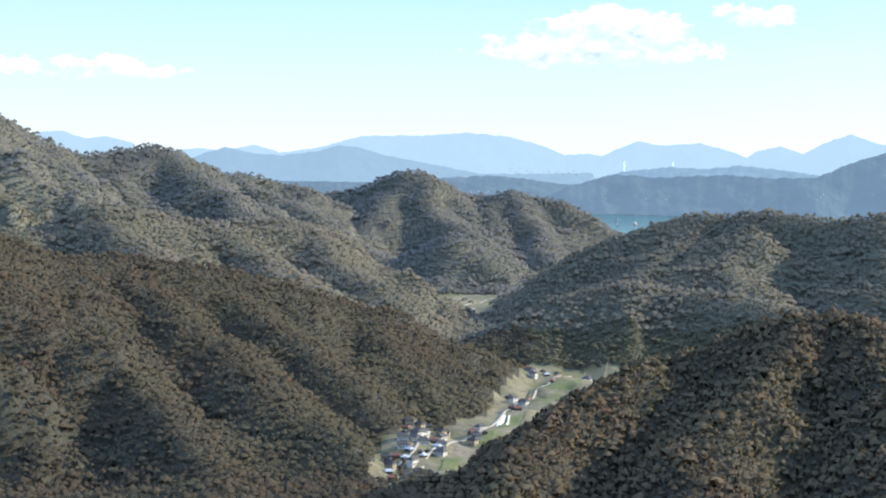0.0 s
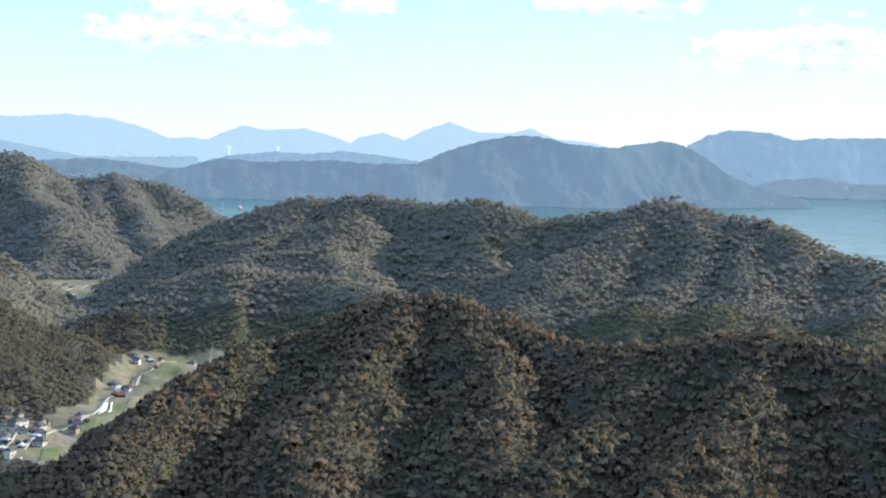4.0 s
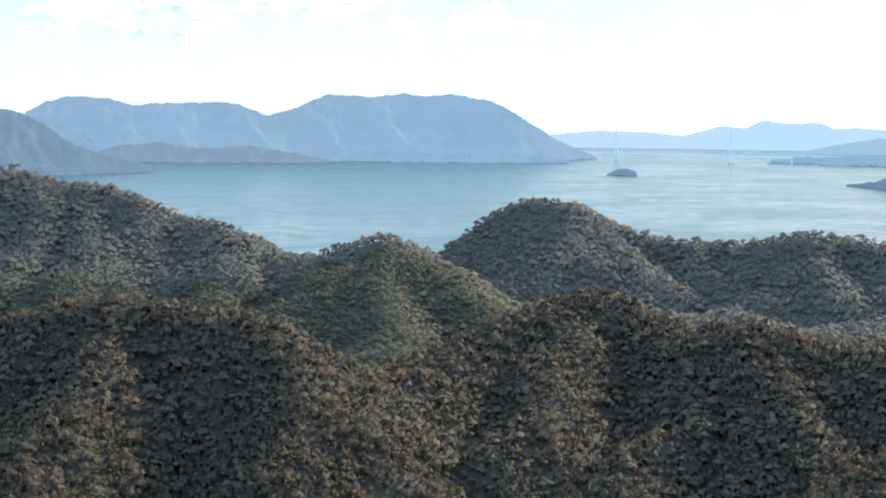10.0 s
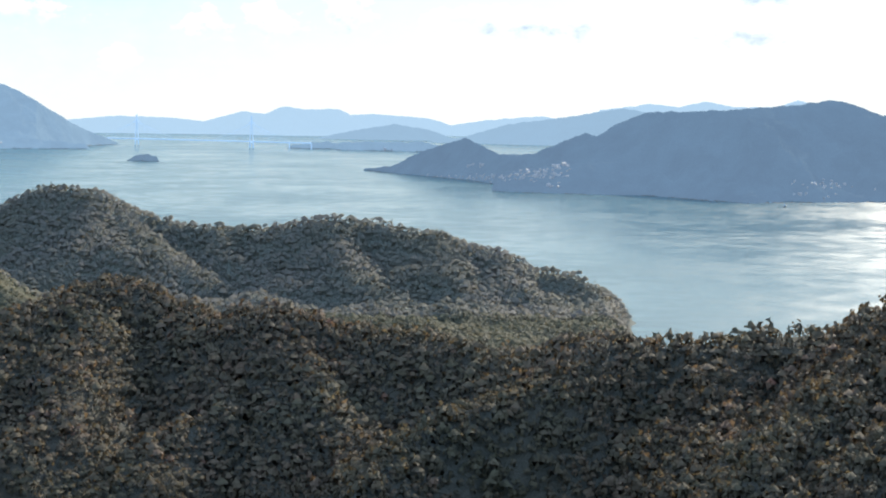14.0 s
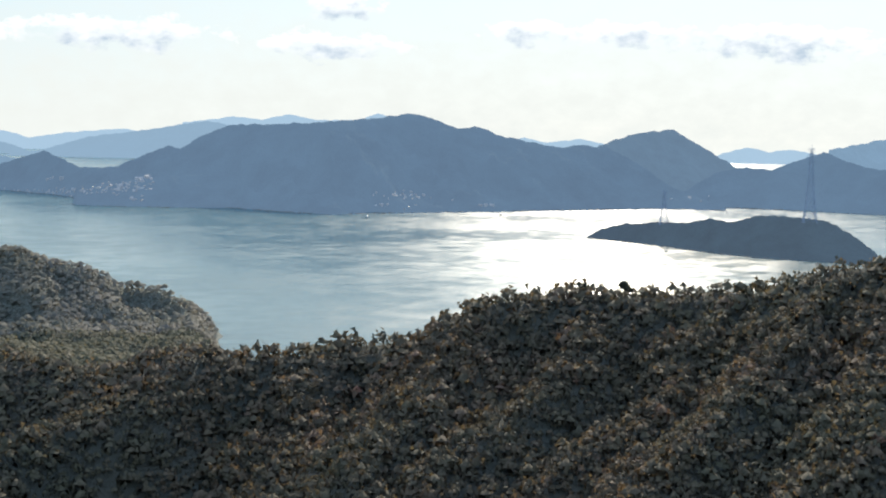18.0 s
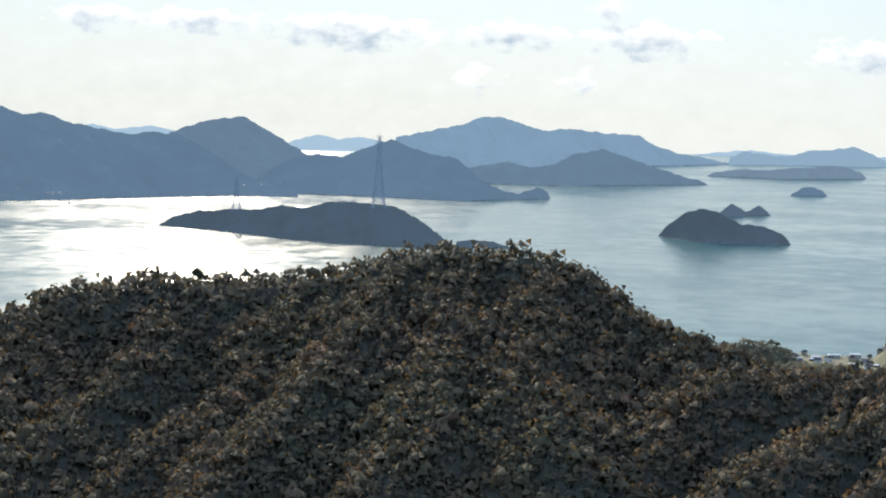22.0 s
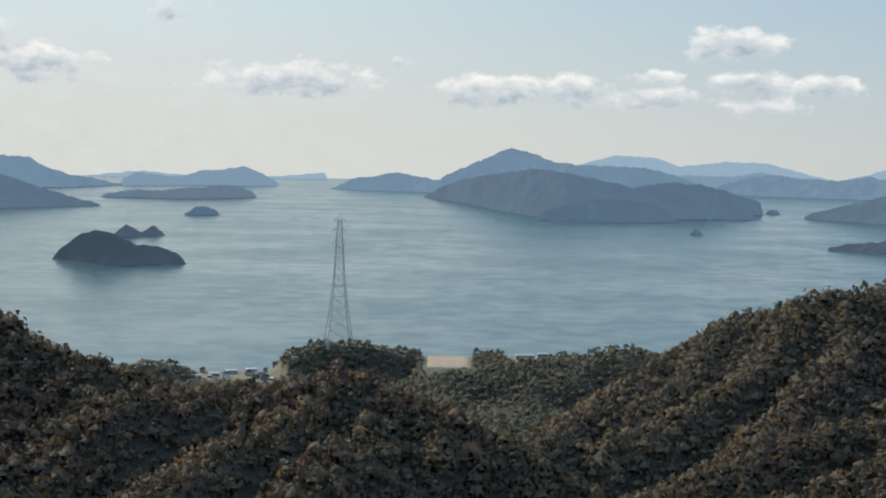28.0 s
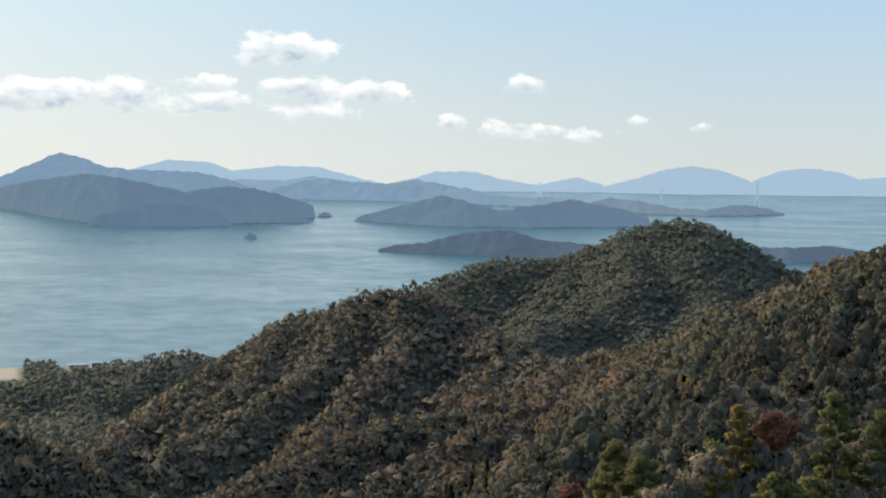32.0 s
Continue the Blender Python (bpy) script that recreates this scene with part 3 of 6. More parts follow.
RIDGES["spur_near_first_e"] = [(24.95, 224, 39.7), (24.99, 205, 35.9), (23.63, 189, 32.6), (22.47, 176, 29.8), (21.5, 165, 27.7)]
RIDGES["spur_near_first_f"] = [(29.93, 210, 38.5), (31.75, 196, 35.2), (32.29, 181, 32.3), (31.09, 165, 29.0)]
RIDGES["spur_near_second_a"] = [(44.28, 247, 34.8), (45.68, 231, 31.5), (45.98, 218, 28.7), (45.28, 207, 26.5), (43.28, 198, 24.3), (41.29, 186, 21.5)]
RIDGES["spur_near_second_b"] = [(47.67, 235, 35.7), (48.68, 213, 31.1), (49.69, 197, 28.0), (50.1, 184, 25.2)]
RIDGES["spur_near_second_c"] = [(41.33, 255, 37.7), (40.53, 227, 32.2), (39.54, 206, 28.0), (38.36, 196, 25.8)]
RIDGES["spur_near_third_a"] = [(58.39, 196, 37.8), (57.8, 190, 36.3), (56.82, 181, 34.4), (54.47, 180, 32.7), (52.53, 175, 31.0), (50.8, 164, 28.3)]
RIDGES["spur_near_third_b"] = [(64.35, 202, 38.1), (63.17, 193, 35.9), (62.39, 182, 33.6), (62.8, 170, 30.8), (62.22, 159, 28.4)]
RIDGES["spur_near_third_c"] = [(74.17, 200, 45.2), (72.28, 179, 40.4), (70.36, 166, 37.3), (68.8, 156, 34.9), (67.64, 145, 32.3)]
RIDGES["spur_near_third_d"] = [(69.5, 195, 44.0), (68.34, 178, 40.2), (66.98, 167, 37.5), (65.6, 155, 34.9), (65.23, 144, 32.4)]
RIDGES["spur_near_third_e"] = [(77.42, 204, 45.7), (76.68, 185, 41.5), (75.54, 168, 37.6), (72.79, 156, 34.5), (70.44, 146, 32.0)]
RIDGES["spur_near_third_f"] = [(81.37, 196, 49.4), (80.43, 178, 45.2), (79.1, 160, 41.3), (76.77, 145, 37.7), (74.82, 134, 34.9)]
RIDGES["spur_near_third_g"] = [(83.14, 196, 49.6), (83.4, 178, 45.5), (83.06, 164, 42.4), (81.92, 153, 40.0), (81.42, 134, 35.8)]
RIDGES["spur_near_third_h"] = [(85.88, 194, 49.6), (86.33, 177, 46.0), (85.61, 161, 42.5), (86.06, 150, 39.9), (86.91, 139, 37.5)]
RIDGES["spur_near_third_i"] = [(89.04, 182, 44.4), (88.15, 165, 40.7), (87.64, 153, 38.0), (86.36, 140, 35.1)]
RIDGES["spur_near_third_j"] = [(90.47, 178, 42.4), (91.1, 166, 39.9), (90.53, 154, 37.3), (89.36, 143, 34.6)]
RIDGES["spur_near_hump_a"] = [(99.75, 154, 43.8), (98.61, 147, 42.3), (96.88, 140, 40.7), (95.14, 132, 38.7)]
RIDGES["spur_near_hump_b"] = [(100.13, 153, 43.8), (100.65, 146, 42.2), (100.4, 136, 40.3), (99.48, 128, 38.6)]
RIDGES["spur_near_hump_c"] = [(101.57, 150, 42.8), (103.17, 144, 41.3), (104.18, 138, 39.9)]
RIDGES["spur_right_hill_a"] = [(116.5, 240, 45.4), (115.57, 225, 40.8), (114.24, 214, 37.3), (112.3, 206, 34.1), (110.35, 200, 31.3)]
RIDGES["spur_right_hill_b"] = [(117.83, 238, 46.6), (117.87, 221, 41.5), (116.77, 207, 37.1), (115.44, 198, 34.0)]
RIDGES["spur_right_hill_c"] = [(114.39, 240, 41.8), (113.25, 225, 37.3), (111.7, 217, 34.3), (109.94, 210, 31.4)]
RIDGES["spur_right_hill_d"] = [(118.79, 236, 45.4), (119.8, 229, 42.1), (120.82, 220, 38.4)]
RIDGES["spur_right_far_hill_a"] = [(126.61, 464, 48.8), (126.06, 431, 38.8), (124.53, 409, 31.4), (122.97, 399, 27.0)]
RIDGES["spur_right_far_hill_b"] = [(127.76, 462, 49.5), (128.57, 425, 38.2), (128.23, 395, 29.2)]
RIDGES["spur_right_far_hill_c"] = [(123.71, 460, 39.6), (123.34, 432, 32.3), (122.17, 416, 27.5)]
RIDGES["spur_right_slope_a"] = [(130.51, 147, 51.3), (128.07, 126, 49.8), (126.17, 109, 48.6), (124.25, 96, 47.7), (122.69, 88, 47.0)]
RIDGES["spur_right_slope_b"] = [(127.1, 182, 44.2), (124.2, 162, 42.7), (121.45, 149, 41.6), (119.48, 137, 40.8), (116.71, 124, 39.7)]
RIDGES["spur_right_slope_c"] = [(125.35, 193, 42.2), (122.23, 175, 40.8), (119.26, 162, 39.7), (115.29, 153, 38.7), (111.35, 136, 37.3)]
RIDGES["spur_right_slope_d"] = [(132.36, 131, 54.6), (130.92, 107, 52.9), (129.64, 92, 51.8), (128.14, 82, 51.1)]

ISLES["north_strait_island"] = (0.45, [(3.19, 1781, 8.8), (3.73, 1796, 18.7), (4.36, 1809, 27.8), (6.01, 1834, 41.8), (7.51, 1822, 38.8), (9.87, 1823, 42.9), (11.12, 1812, 40.3), (12.86, 1809, 41.6), (13.83, 1841, 55.8), (14.99, 1871, 68.2), (16.26, 1891, 76.4), (17.15, 1891, 75.9), (18.14, 1878, 68.9), (19.53, 1890, 64.9), (20.51, 1938, 69.7), (21.34, 1981, 75.3), (22.09, 2000, 71.3), (22.89, 1997, 56.2), (23.70, 1983, 36.4), (24.90, 1991, 20.2), (25.89, 2011, 12.4), (26.48, 2022, 7.2)])
ISLES["broad_island"] = (0.55, [(22.21, 2593, 71.3), (22.80, 2627, 87.1), (23.67, 2657, 100.0), (24.76, 2662, 98.2), (25.74, 2649, 87.0), (27.32, 2668, 90.3), (28.70, 2698, 94.5), (29.49, 2702, 88.7), (30.49, 2689, 71.8), (31.27, 2724, 82.9), (32.44, 2791, 108.2), (33.42, 2811, 109.3), (34.01, 2814, 105.0), (35.18, 2847, 114.2), (35.86, 2844, 108.8), (36.73, 2861, 113.7), (38.28, 2855, 102.1), (39.25, 2813, 73.8), (40.41, 2876, 39.1), (41.18, 2943, 19.5), (41.94, 3015, 3.1)])
ISLES["town_island"] = (0.42, [(50.47, 1810, 1.7), (51.41, 1759, 6.6), (52.17, 1741, 19.1), (53.03, 1713, 30.5), (53.98, 1673, 39.5), (54.46, 1628, 33.6), (55.24, 1559, 25.6), (56.40, 1521, 28.4), (57.18, 1517, 37.5), (58.15, 1510, 48.3), (58.55, 1489, 45.1), (59.33, 1494, 58.1), (60.31, 1485, 67.6), (62.28, 1428, 70.1), (63.86, 1408, 72.0), (65.24, 1437, 75.1), (66.42, 1469, 80.8), (67.11, 1472, 77.5), (68.20, 1465, 67.2), (68.78, 1482, 70.5), (69.77, 1479, 61.7), (71.14, 1491, 54.5), (71.92, 1501, 52.2), (72.50, 1520, 54.9), (73.27, 1528, 51.5), (74.05, 1528, 45.1), (74.83, 1515, 32.7), (75.60, 1492, 19.4), (76.56, 1469, 9.7), (77.51, 1455, 3.9)])
ISLES["second_peak_isle"] = (0.40, [(73.07, 1810, 52.5), (73.66, 1847, 59.1), (74.45, 1896, 66.8), (75.63, 1955, 72.6), (76.23, 1945, 59.7), (77.03, 1940, 45.7), (77.84, 1929, 29.2), (78.83, 1955, 24.9)])
ISLES["strait_cone_isle"] = (0.50, [(76.08, 1553, 12.2), (77.25, 1577, 31.3), (78.23, 1576, 36.4), (79.02, 1562, 34.0), (79.80, 1568, 42.5), (80.77, 1573, 51.8), (81.56, 1544, 43.1), (82.35, 1523, 38.7), (83.13, 1505, 35.4), (83.93, 1486, 17.6), (84.72, 1486, 8.1), (85.30, 1494, 5.7), (85.87, 1517, 10.5), (86.29, 1519, 6.7)])
ISLES["pylon_isle"] = (0.50, [(72.71, 1022, 0.1), (73.34, 1021, 6.4), (74.13, 1011, 10.2), (75.32, 986, 12.6), (76.31, 962, 14.0), (77.00, 951, 17.8), (77.69, 935, 16.7), (78.87, 926, 21.2), (80.84, 910, 20.7), (81.64, 894, 15.0), (82.54, 873, 6.4), (82.84, 866, 3.7)])
ISLES["tail_isle"] = (0.50, [(83.14, 879, 2.7), (83.81, 881, 3.8), (84.40, 879, 3.4), (84.98, 874, 1.0)])
ISLES["long_far_isle"] = (0.50, [(80.92, 2549, 47.6), (82.10, 2644, 58.2), (83.28, 2743, 70.5), (83.87, 2805, 82.8), (84.56, 2855, 85.9), (85.25, 2877, 74.9), (86.05, 2909, 61.9), (87.03, 3003, 67.1), (88.01, 3074, 60.9), (89.38, 3182, 57.0), (89.98, 3195, 38.1), (90.76, 3232, 23.3), (91.54, 3327, 16.4), (92.51, 3436, 2.3)])
ISLES["low_cone_isle"] = (0.40, [(83.31, 1933, 16.6), (84.10, 1941, 21.0), (84.89, 1947, 24.9), (85.69, 1929, 19.2), (86.47, 1935, 23.0), (87.05, 1967, 34.3), (88.13, 2024, 41.9), (88.82, 2030, 34.8), (89.61, 2034, 24.9), (90.79, 2042, 11.8), (91.76, 2054, 2.6)])
ISLES["twin_rock_isle"] = (0.90, [(90.23, 1019, 1.3), (90.55, 1013, 8.5), (91.12, 997, 16.5), (91.70, 986, 19.0), (92.28, 985, 16.6), (92.97, 980, 10.9), (93.74, 981, 9.6), (94.41, 978, 5.8), (94.67, 974, 1.9)])
ISLES["small_rock_isle"] = (0.90, [(92.22, 1270, 2.9), (92.65, 1291, 10.1), (93.14, 1298, 3.5), (93.61, 1317, 7.9), (93.91, 1320, 2.6)])
ISLES["flat_rock_isle"] = (0.90, [(94.70, 1760, 2.3), (95.00, 1771, 8.2), (95.39, 1778, 9.5), (95.79, 1778, 3.5)])
ISLES["chain_isle_a"] = (0.60, [(91.86, 2484, 3.3), (92.81, 2469, 12.0), (93.80, 2436, 11.7), (94.39, 2424, 15.7), (95.18, 2451, 16.6), (95.97, 2502, 20.5), (96.56, 2527, 16.2), (97.06, 2539, 6.7)])
ISLES["chain_isle_b"] = (0.60, [(92.56, 3445, 15.0), (93.00, 3489, 26.8), (93.79, 3525, 22.4), (94.38, 3548, 16.6), (95.17, 3614, 30.3), (95.96, 3627, 33.5), (96.65, 3647, 41.6), (97.24, 3628, 27.3), (97.84, 3600, 7.2)])
ISLES["west_low_isle"] = (0.50, [(99.75, 3325, 3.3), (100.42, 3317, 20.9), (101.20, 3280, 27.6), (101.98, 3246, 36.3), (102.76, 3180, 28.7), (103.55, 3117, 22.5), (104.14, 3091, 28.6)])
ISLES["west_front_isle"] = (0.50, [(103.01, 2699, 2.7), (103.55, 2596, 20.5), (104.34, 2426, 34.6), (105.52, 2150, 46.0), (106.70, 1973, 54.2), (107.89, 1903, 50.5), (108.68, 1899, 45.7), (109.68, 1891, 38.4), (110.27, 1890, 35.4), (111.65, 1910, 40.4), (112.64, 1913, 38.2), (113.63, 2001, 28.6), (114.62, 2084, 15.5)])
ISLES["west_peak"] = (0.45, [(103.55, 3228, 26.6), (104.72, 3296, 57.4), (105.51, 3340, 77.5), (106.00, 3365, 88.4), (106.69, 3343, 78.5), (107.49, 3303, 60.8), (108.68, 3290, 54.9), (109.67, 3287, 53.5), (110.66, 3283, 52.0), (111.85, 3246, 35.3), (112.84, 3200, 14.5)])
ISLES["west_ridge_isle"] = (0.45, [(113.17, 3320, 18.6), (114.15, 3316, 33.9), (114.94, 3305, 42.4), (115.93, 3252, 35.4), (117.11, 3201, 33.1), (118.30, 3175, 41.6), (119.49, 3103, 29.9), (120.88, 3019, 15.9), (121.67, 2964, 4.9)])
ISLES["near_west_isle"] = (0.60, [(116.17, 1951, 4.5), (117.12, 1922, 14.3), (118.30, 1882, 24.7), (119.09, 1859, 33.8), (120.09, 1825, 26.5), (121.08, 1807, 18.4), (122.07, 1808, 21.8), (123.64, 1853, 30.3), (124.63, 1863, 24.7), (125.81, 1872, 16.6), (126.40, 1870, 8.5)])
ISLES["sand_isle"] = (0.60, [(116.97, 1254, 2.0), (117.52, 1248, 5.4), (118.51, 1233, 7.6), (119.90, 1232, 15.1), (121.48, 1223, 18.4), (122.67, 1201, 12.0), (123.46, 1193, 11.4), (124.65, 1178, 9.5), (125.44, 1166, 6.3)])
ISLES["west_spit_isle"] = (0.60, [(124.23, 2514, 12.5), (125.02, 2498, 21.8), (126.19, 2442, 16.6), (127.36, 2381, 8.6), (128.33, 2341, 8.4), (129.29, 2395, 15.0), (130.06, 2427, 13.1), (130.98, 2451, 2.4)])
ISLES["bridge_isle"] = (0.60, [(118.70, 3012, 20.1), (119.88, 2954, 29.7), (120.88, 2872, 18.2), (122.26, 2781, 15.5), (123.05, 2736, 18.6), (123.84, 2674, 10.8), (124.63, 2615, 5.2)])
ISLES["behind_hill_isle"] = (0.60, [(129.13, 1209, 8.7), (130.09, 1197, 9.2), (131.23, 1182, 9.5), (132.36, 1206, 10.9), (133.30, 1219, 7.9), (133.95, 1227, 4.5)])
ISLES["ship_rock_isle"] = (1.00, [(112.26, 1464, 1.0), (112.44, 1464, 5.1), (112.63, 1457, 2.4)])
ISLES["ship_rock_isle_b"] = (1.00, [(114.86, 2108, 2.8), (115.05, 2116, 6.4), (115.25, 2117, 2.8)])
ISLES["strait_islet"] = (0.90, [(42.29, 2058, 1.4), (42.56, 2061, 6.9), (42.85, 2060, 8.5), (43.23, 2054, 6.7), (43.33, 2047, 2.0)])
ISLES["harbour_islet"] = (0.70, [(47.83, 2845, 4.7), (48.58, 2850, 11.0), (49.95, 2841, 10.1), (50.35, 2831, 4.7)])
ISLES["harbour_isle_b"] = (0.60, [(49.56, 2777, 10.1), (50.35, 2776, 15.4), (51.53, 2759, 13.7), (52.32, 2755, 17.1), (52.92, 2737, 10.3), (53.51, 2724, 7.2)])
ISLES["west_cape_knoll"] = (0.5, [(106.88, 1764, 0.5), (107.23, 1764, 9.7), (108.22, 1764, 20.0), (109.4, 1764, 24.3), (110.58, 1764, 21.3), (111.38, 1764, 13.2), (111.78, 1764, 1.9)])
ISLES["west_cape_hill"] = (0.5, [(111.74, 1884, 0.9), (112.36, 1884, 9.1), (113.13, 1884, 15.4), (113.92, 1884, 12.7), (114.5, 1884, 3.4)])
ISLES["town_shoulder"] = (0.45, [(69.42, 1529, 1.1), (70.58, 1529, 30.5), (71.93, 1529, 47.8), (73.27, 1529, 54.1), (74.24, 1529, 42.5), (74.94, 1529, 19.5), (75.34, 1529, 1.6)])
ISLES["town_foreland"] = (0.4, [(55.04, 1391, 13.6), (56.79, 1391, 20.6), (58.75, 1391, 24.9), (60.72, 1391, 24.5), (62.3, 1391, 29.3), (63.88, 1391, 22.5), (65.47, 1391, 16.3), (66.86, 1391, 5.8)])
ISLES["broad_front"] = (0.5, [(24.1, 2516, 8.7), (25.4, 2516, 24.7), (26.76, 2516, 29.7), (28.12, 2516, 20.9), (29.89, 2516, 25.3), (31.47, 2516, 14.1), (32.66, 2516, 3.5)])
ISLES["broad_front_east"] = (0.5, [(32.46, 2653, 3.7), (33.84, 2653, 18.3), (35.22, 2653, 27.4), (36.61, 2653, 22.8), (38.19, 2653, 18.4), (39.76, 2653, 12.2), (40.94, 2653, 6.7)])
ISLES["north_mid_shore"] = (0.2, [(5.22, 3150, 15.6), (6.4, 3150, 31.8), (7.78, 3150, 40.5), (9.16, 3150, 38.3), (10.33, 3150, 45.8), (11.69, 3150, 38.3), (13.05, 3150, 28.7), (14.01, 3150, 16.7)])

RANGES["mid_blue"] = [(-9.50, 3500, 19.0), (-8.54, 3500, 49.5), (-7.57, 3500, 68.3), (-6.59, 3500, 54.7), (-5.61, 3500, 52.0), (-4.44, 3500, 61.4), (-3.65, 3500, 75.3), (-2.86, 3500, 69.9), (-2.07, 3500, 55.0), (-0.49, 3500, 38.2), (1.30, 3500, 18.0), (3.28, 3500, 19.8), (5.24, 3500, 24.0)]
RANGES["north_main"] = [(-16.26, 4400, 45.3), (-14.42, 4400, 50.1), (-13.11, 4400, 60.3), (-11.98, 4400, 46.7), (-8.92, 4400, 61.9), (-8.34, 4400, 65.5), (-7.18, 4400, 51.7), (-5.62, 4400, 56.4), (-4.44, 4400, 69.8), (-2.87, 4400, 103.3), (-1.68, 4400, 106.1), (-0.70, 4400, 107.1), (0.88, 4400, 116.4), (2.27, 4400, 107.3), (3.46, 4400, 84.3), (4.25, 4400, 59.4), (5.04, 4400, 64.8), (6.02, 4400, 53.8), (6.81, 4400, 27.6), (7.40, 4400, 7.2)]
RANGES["north_left"] = [(-16.98, 4700, 89.6), (-14.42, 4700, 99.3), (-13.11, 4700, 108.9), (-12.36, 4700, 87.8), (-11.60, 4700, 95.1), (-10.65, 4700, 74.1)]
RANGES["north_small"] = [(-7.57, 4700, 45.7), (-7.18, 4700, 67.0), (-6.59, 4700, 77.3), (-5.81, 4700, 58.9), (-5.42, 4700, 40.0)]
RANGES["north_right"] = [(5.04, 4700, 35.8), (5.43, 4700, 52.4), (6.01, 4700, 77.3), (6.79, 4700, 102.3), (7.57, 4700, 90.3), (8.92, 4700, 98.1), (10.08, 4700, 73.9), (10.86, 4700, 46.1)]
RANGES["shrine_peak"] = [(0.78, 4300, -13.5), (5.46, 4300, -3.3), (7.32, 4300, 17.1), (10.15, 4300, 42.5), (11.49, 4300, 62.6), (12.27, 4300, 67.0), (13.04, 4300, 97.8), (13.93, 4300, 123.0), (14.99, 4300, 97.2), (16.16, 4300, 98.0), (16.75, 4300, 112.4), (17.74, 4300, 84.8), (18.93, 4300, 79.6), (19.72, 4300, 63.4)]
RANGES["north_cone"] = [(10.09, 4750, 38.5), (10.85, 4750, 78.1), (11.60, 4750, 93.3), (12.37, 4750, 73.4), (13.32, 4750, 42.6)]
RANGES["bridge_far"] = [(36.23, 4500, 24.3), (40.29, 4500, 33.0), (41.80, 4500, 45.2), (43.71, 4500, 42.7), (44.87, 4500, 33.3), (46.22, 4500, 62.4), (47.00, 4500, 55.6), (47.59, 4500, 77.9), (48.37, 4500, 69.5), (49.55, 4500, 72.5), (50.34, 4500, 39.4), (51.53, 4500, 9.8), (52.72, 4500, -12.1)]
RANGES["bridge_low"] = [(48.77, 3900, 1.0), (49.95, 3900, 19.5), (51.52, 3900, 37.2), (52.71, 3900, 24.9), (53.51, 3900, 5.6)]
RANGES["haze_far"] = [(49.55, 4750, 53.4), (50.73, 4750, 59.7), (51.52, 4750, 55.8), (52.71, 4750, 49.1), (53.50, 4750, 30.4), (54.68, 4750, 46.6), (56.65, 4750, 60.4), (57.64, 4750, 47.0)]
RANGES["south_long"] = [(52.72, 3600, 3.1), (53.90, 3600, 12.9), (55.47, 3600, 42.9), (57.44, 3600, 59.5), (59.39, 3600, 81.0), (60.37, 3600, 72.1), (62.31, 3600, 61.7), (64.23, 3600, 51.3)]
RANGES["south_far"] = [(58.61, 4600, 80.2), (59.58, 4600, 89.1), (60.36, 4600, 99.4), (61.33, 4600, 91.1), (62.29, 4600, 107.8), (63.25, 4600, 93.3), (64.78, 4600, 94.9), (65.37, 4600, 115.6), (65.91, 4600, 100.8)]
RANGES["south_gap"] = [(68.94, 4300, 37.8), (70.51, 4300, 54.0), (71.30, 4300, 42.2), (72.48, 4300, 53.3), (73.27, 4300, 41.4), (74.46, 4300, 33.3)]
RANGES["east_gap"] = [(76.84, 4200, 5.2), (77.43, 4200, 25.1), (78.21, 4200, 39.6), (79.00, 4200, 28.1), (79.59, 4200, 36.4), (80.18, 4200, 30.3), (81.17, 4200, 13.5)]
RANGES["west_second"] = [(107.89, 4200, 41.4), (108.68, 4200, 61.1), (109.66, 4200, 79.5), (111.05, 4200, 73.7), (111.84, 4200, 52.9), (113.41, 4200, 66.1), (114.78, 4200, 64.6), (116.35, 4200, 34.7), (117.52, 4200, 16.0)]
RANGES["west_mid"] = [(110.66, 3700, 27.6), (112.24, 3700, 35.4), (113.62, 3700, 33.0), (114.60, 3700, 44.1), (115.58, 3700, 29.8), (116.55, 3700, 20.7), (117.71, 3700, 28.2), (119.06, 3700, 17.0), (120.40, 3700, 6.0), (121.53, 3700, -8.8)]
RANGES["west_far"] = [(117.51, 4700, 23.8), (118.10, 4700, 34.0), (118.89, 4700, 54.1), (120.27, 4700, 55.1), (121.27, 4700, 33.2), (122.45, 4700, 18.0), (123.83, 4700, 41.7), (124.81, 4700, 19.9)]
RANGES["west_end"] = [(124.82, 4600, 17.7), (125.98, 4600, 42.3), (126.95, 4600, 66.7), (127.82, 4600, 76.8), (128.89, 4600, 63.5), (129.85, 4600, 34.6), (130.80, 4600, 64.9), (131.74, 4600, 73.4), (132.87, 4600, 61.9), (133.44, 4600, 43.9), (134.32, 4600, 50.8), (135.64, 4600, 45.8), (137.10, 4600, 28.9)]
RANGES["sea_haze_isles"] = [(90.82, 4800, -3.3), (92.01, 4800, 8.2), (93.19, 4800, 18.1), (94.38, 4800, 8.2), (97.93, 4800, 6.6), (99.50, 4800, 18.8)]

_rng = np.random.RandomState(7)
_perm = _rng.permutation(512)


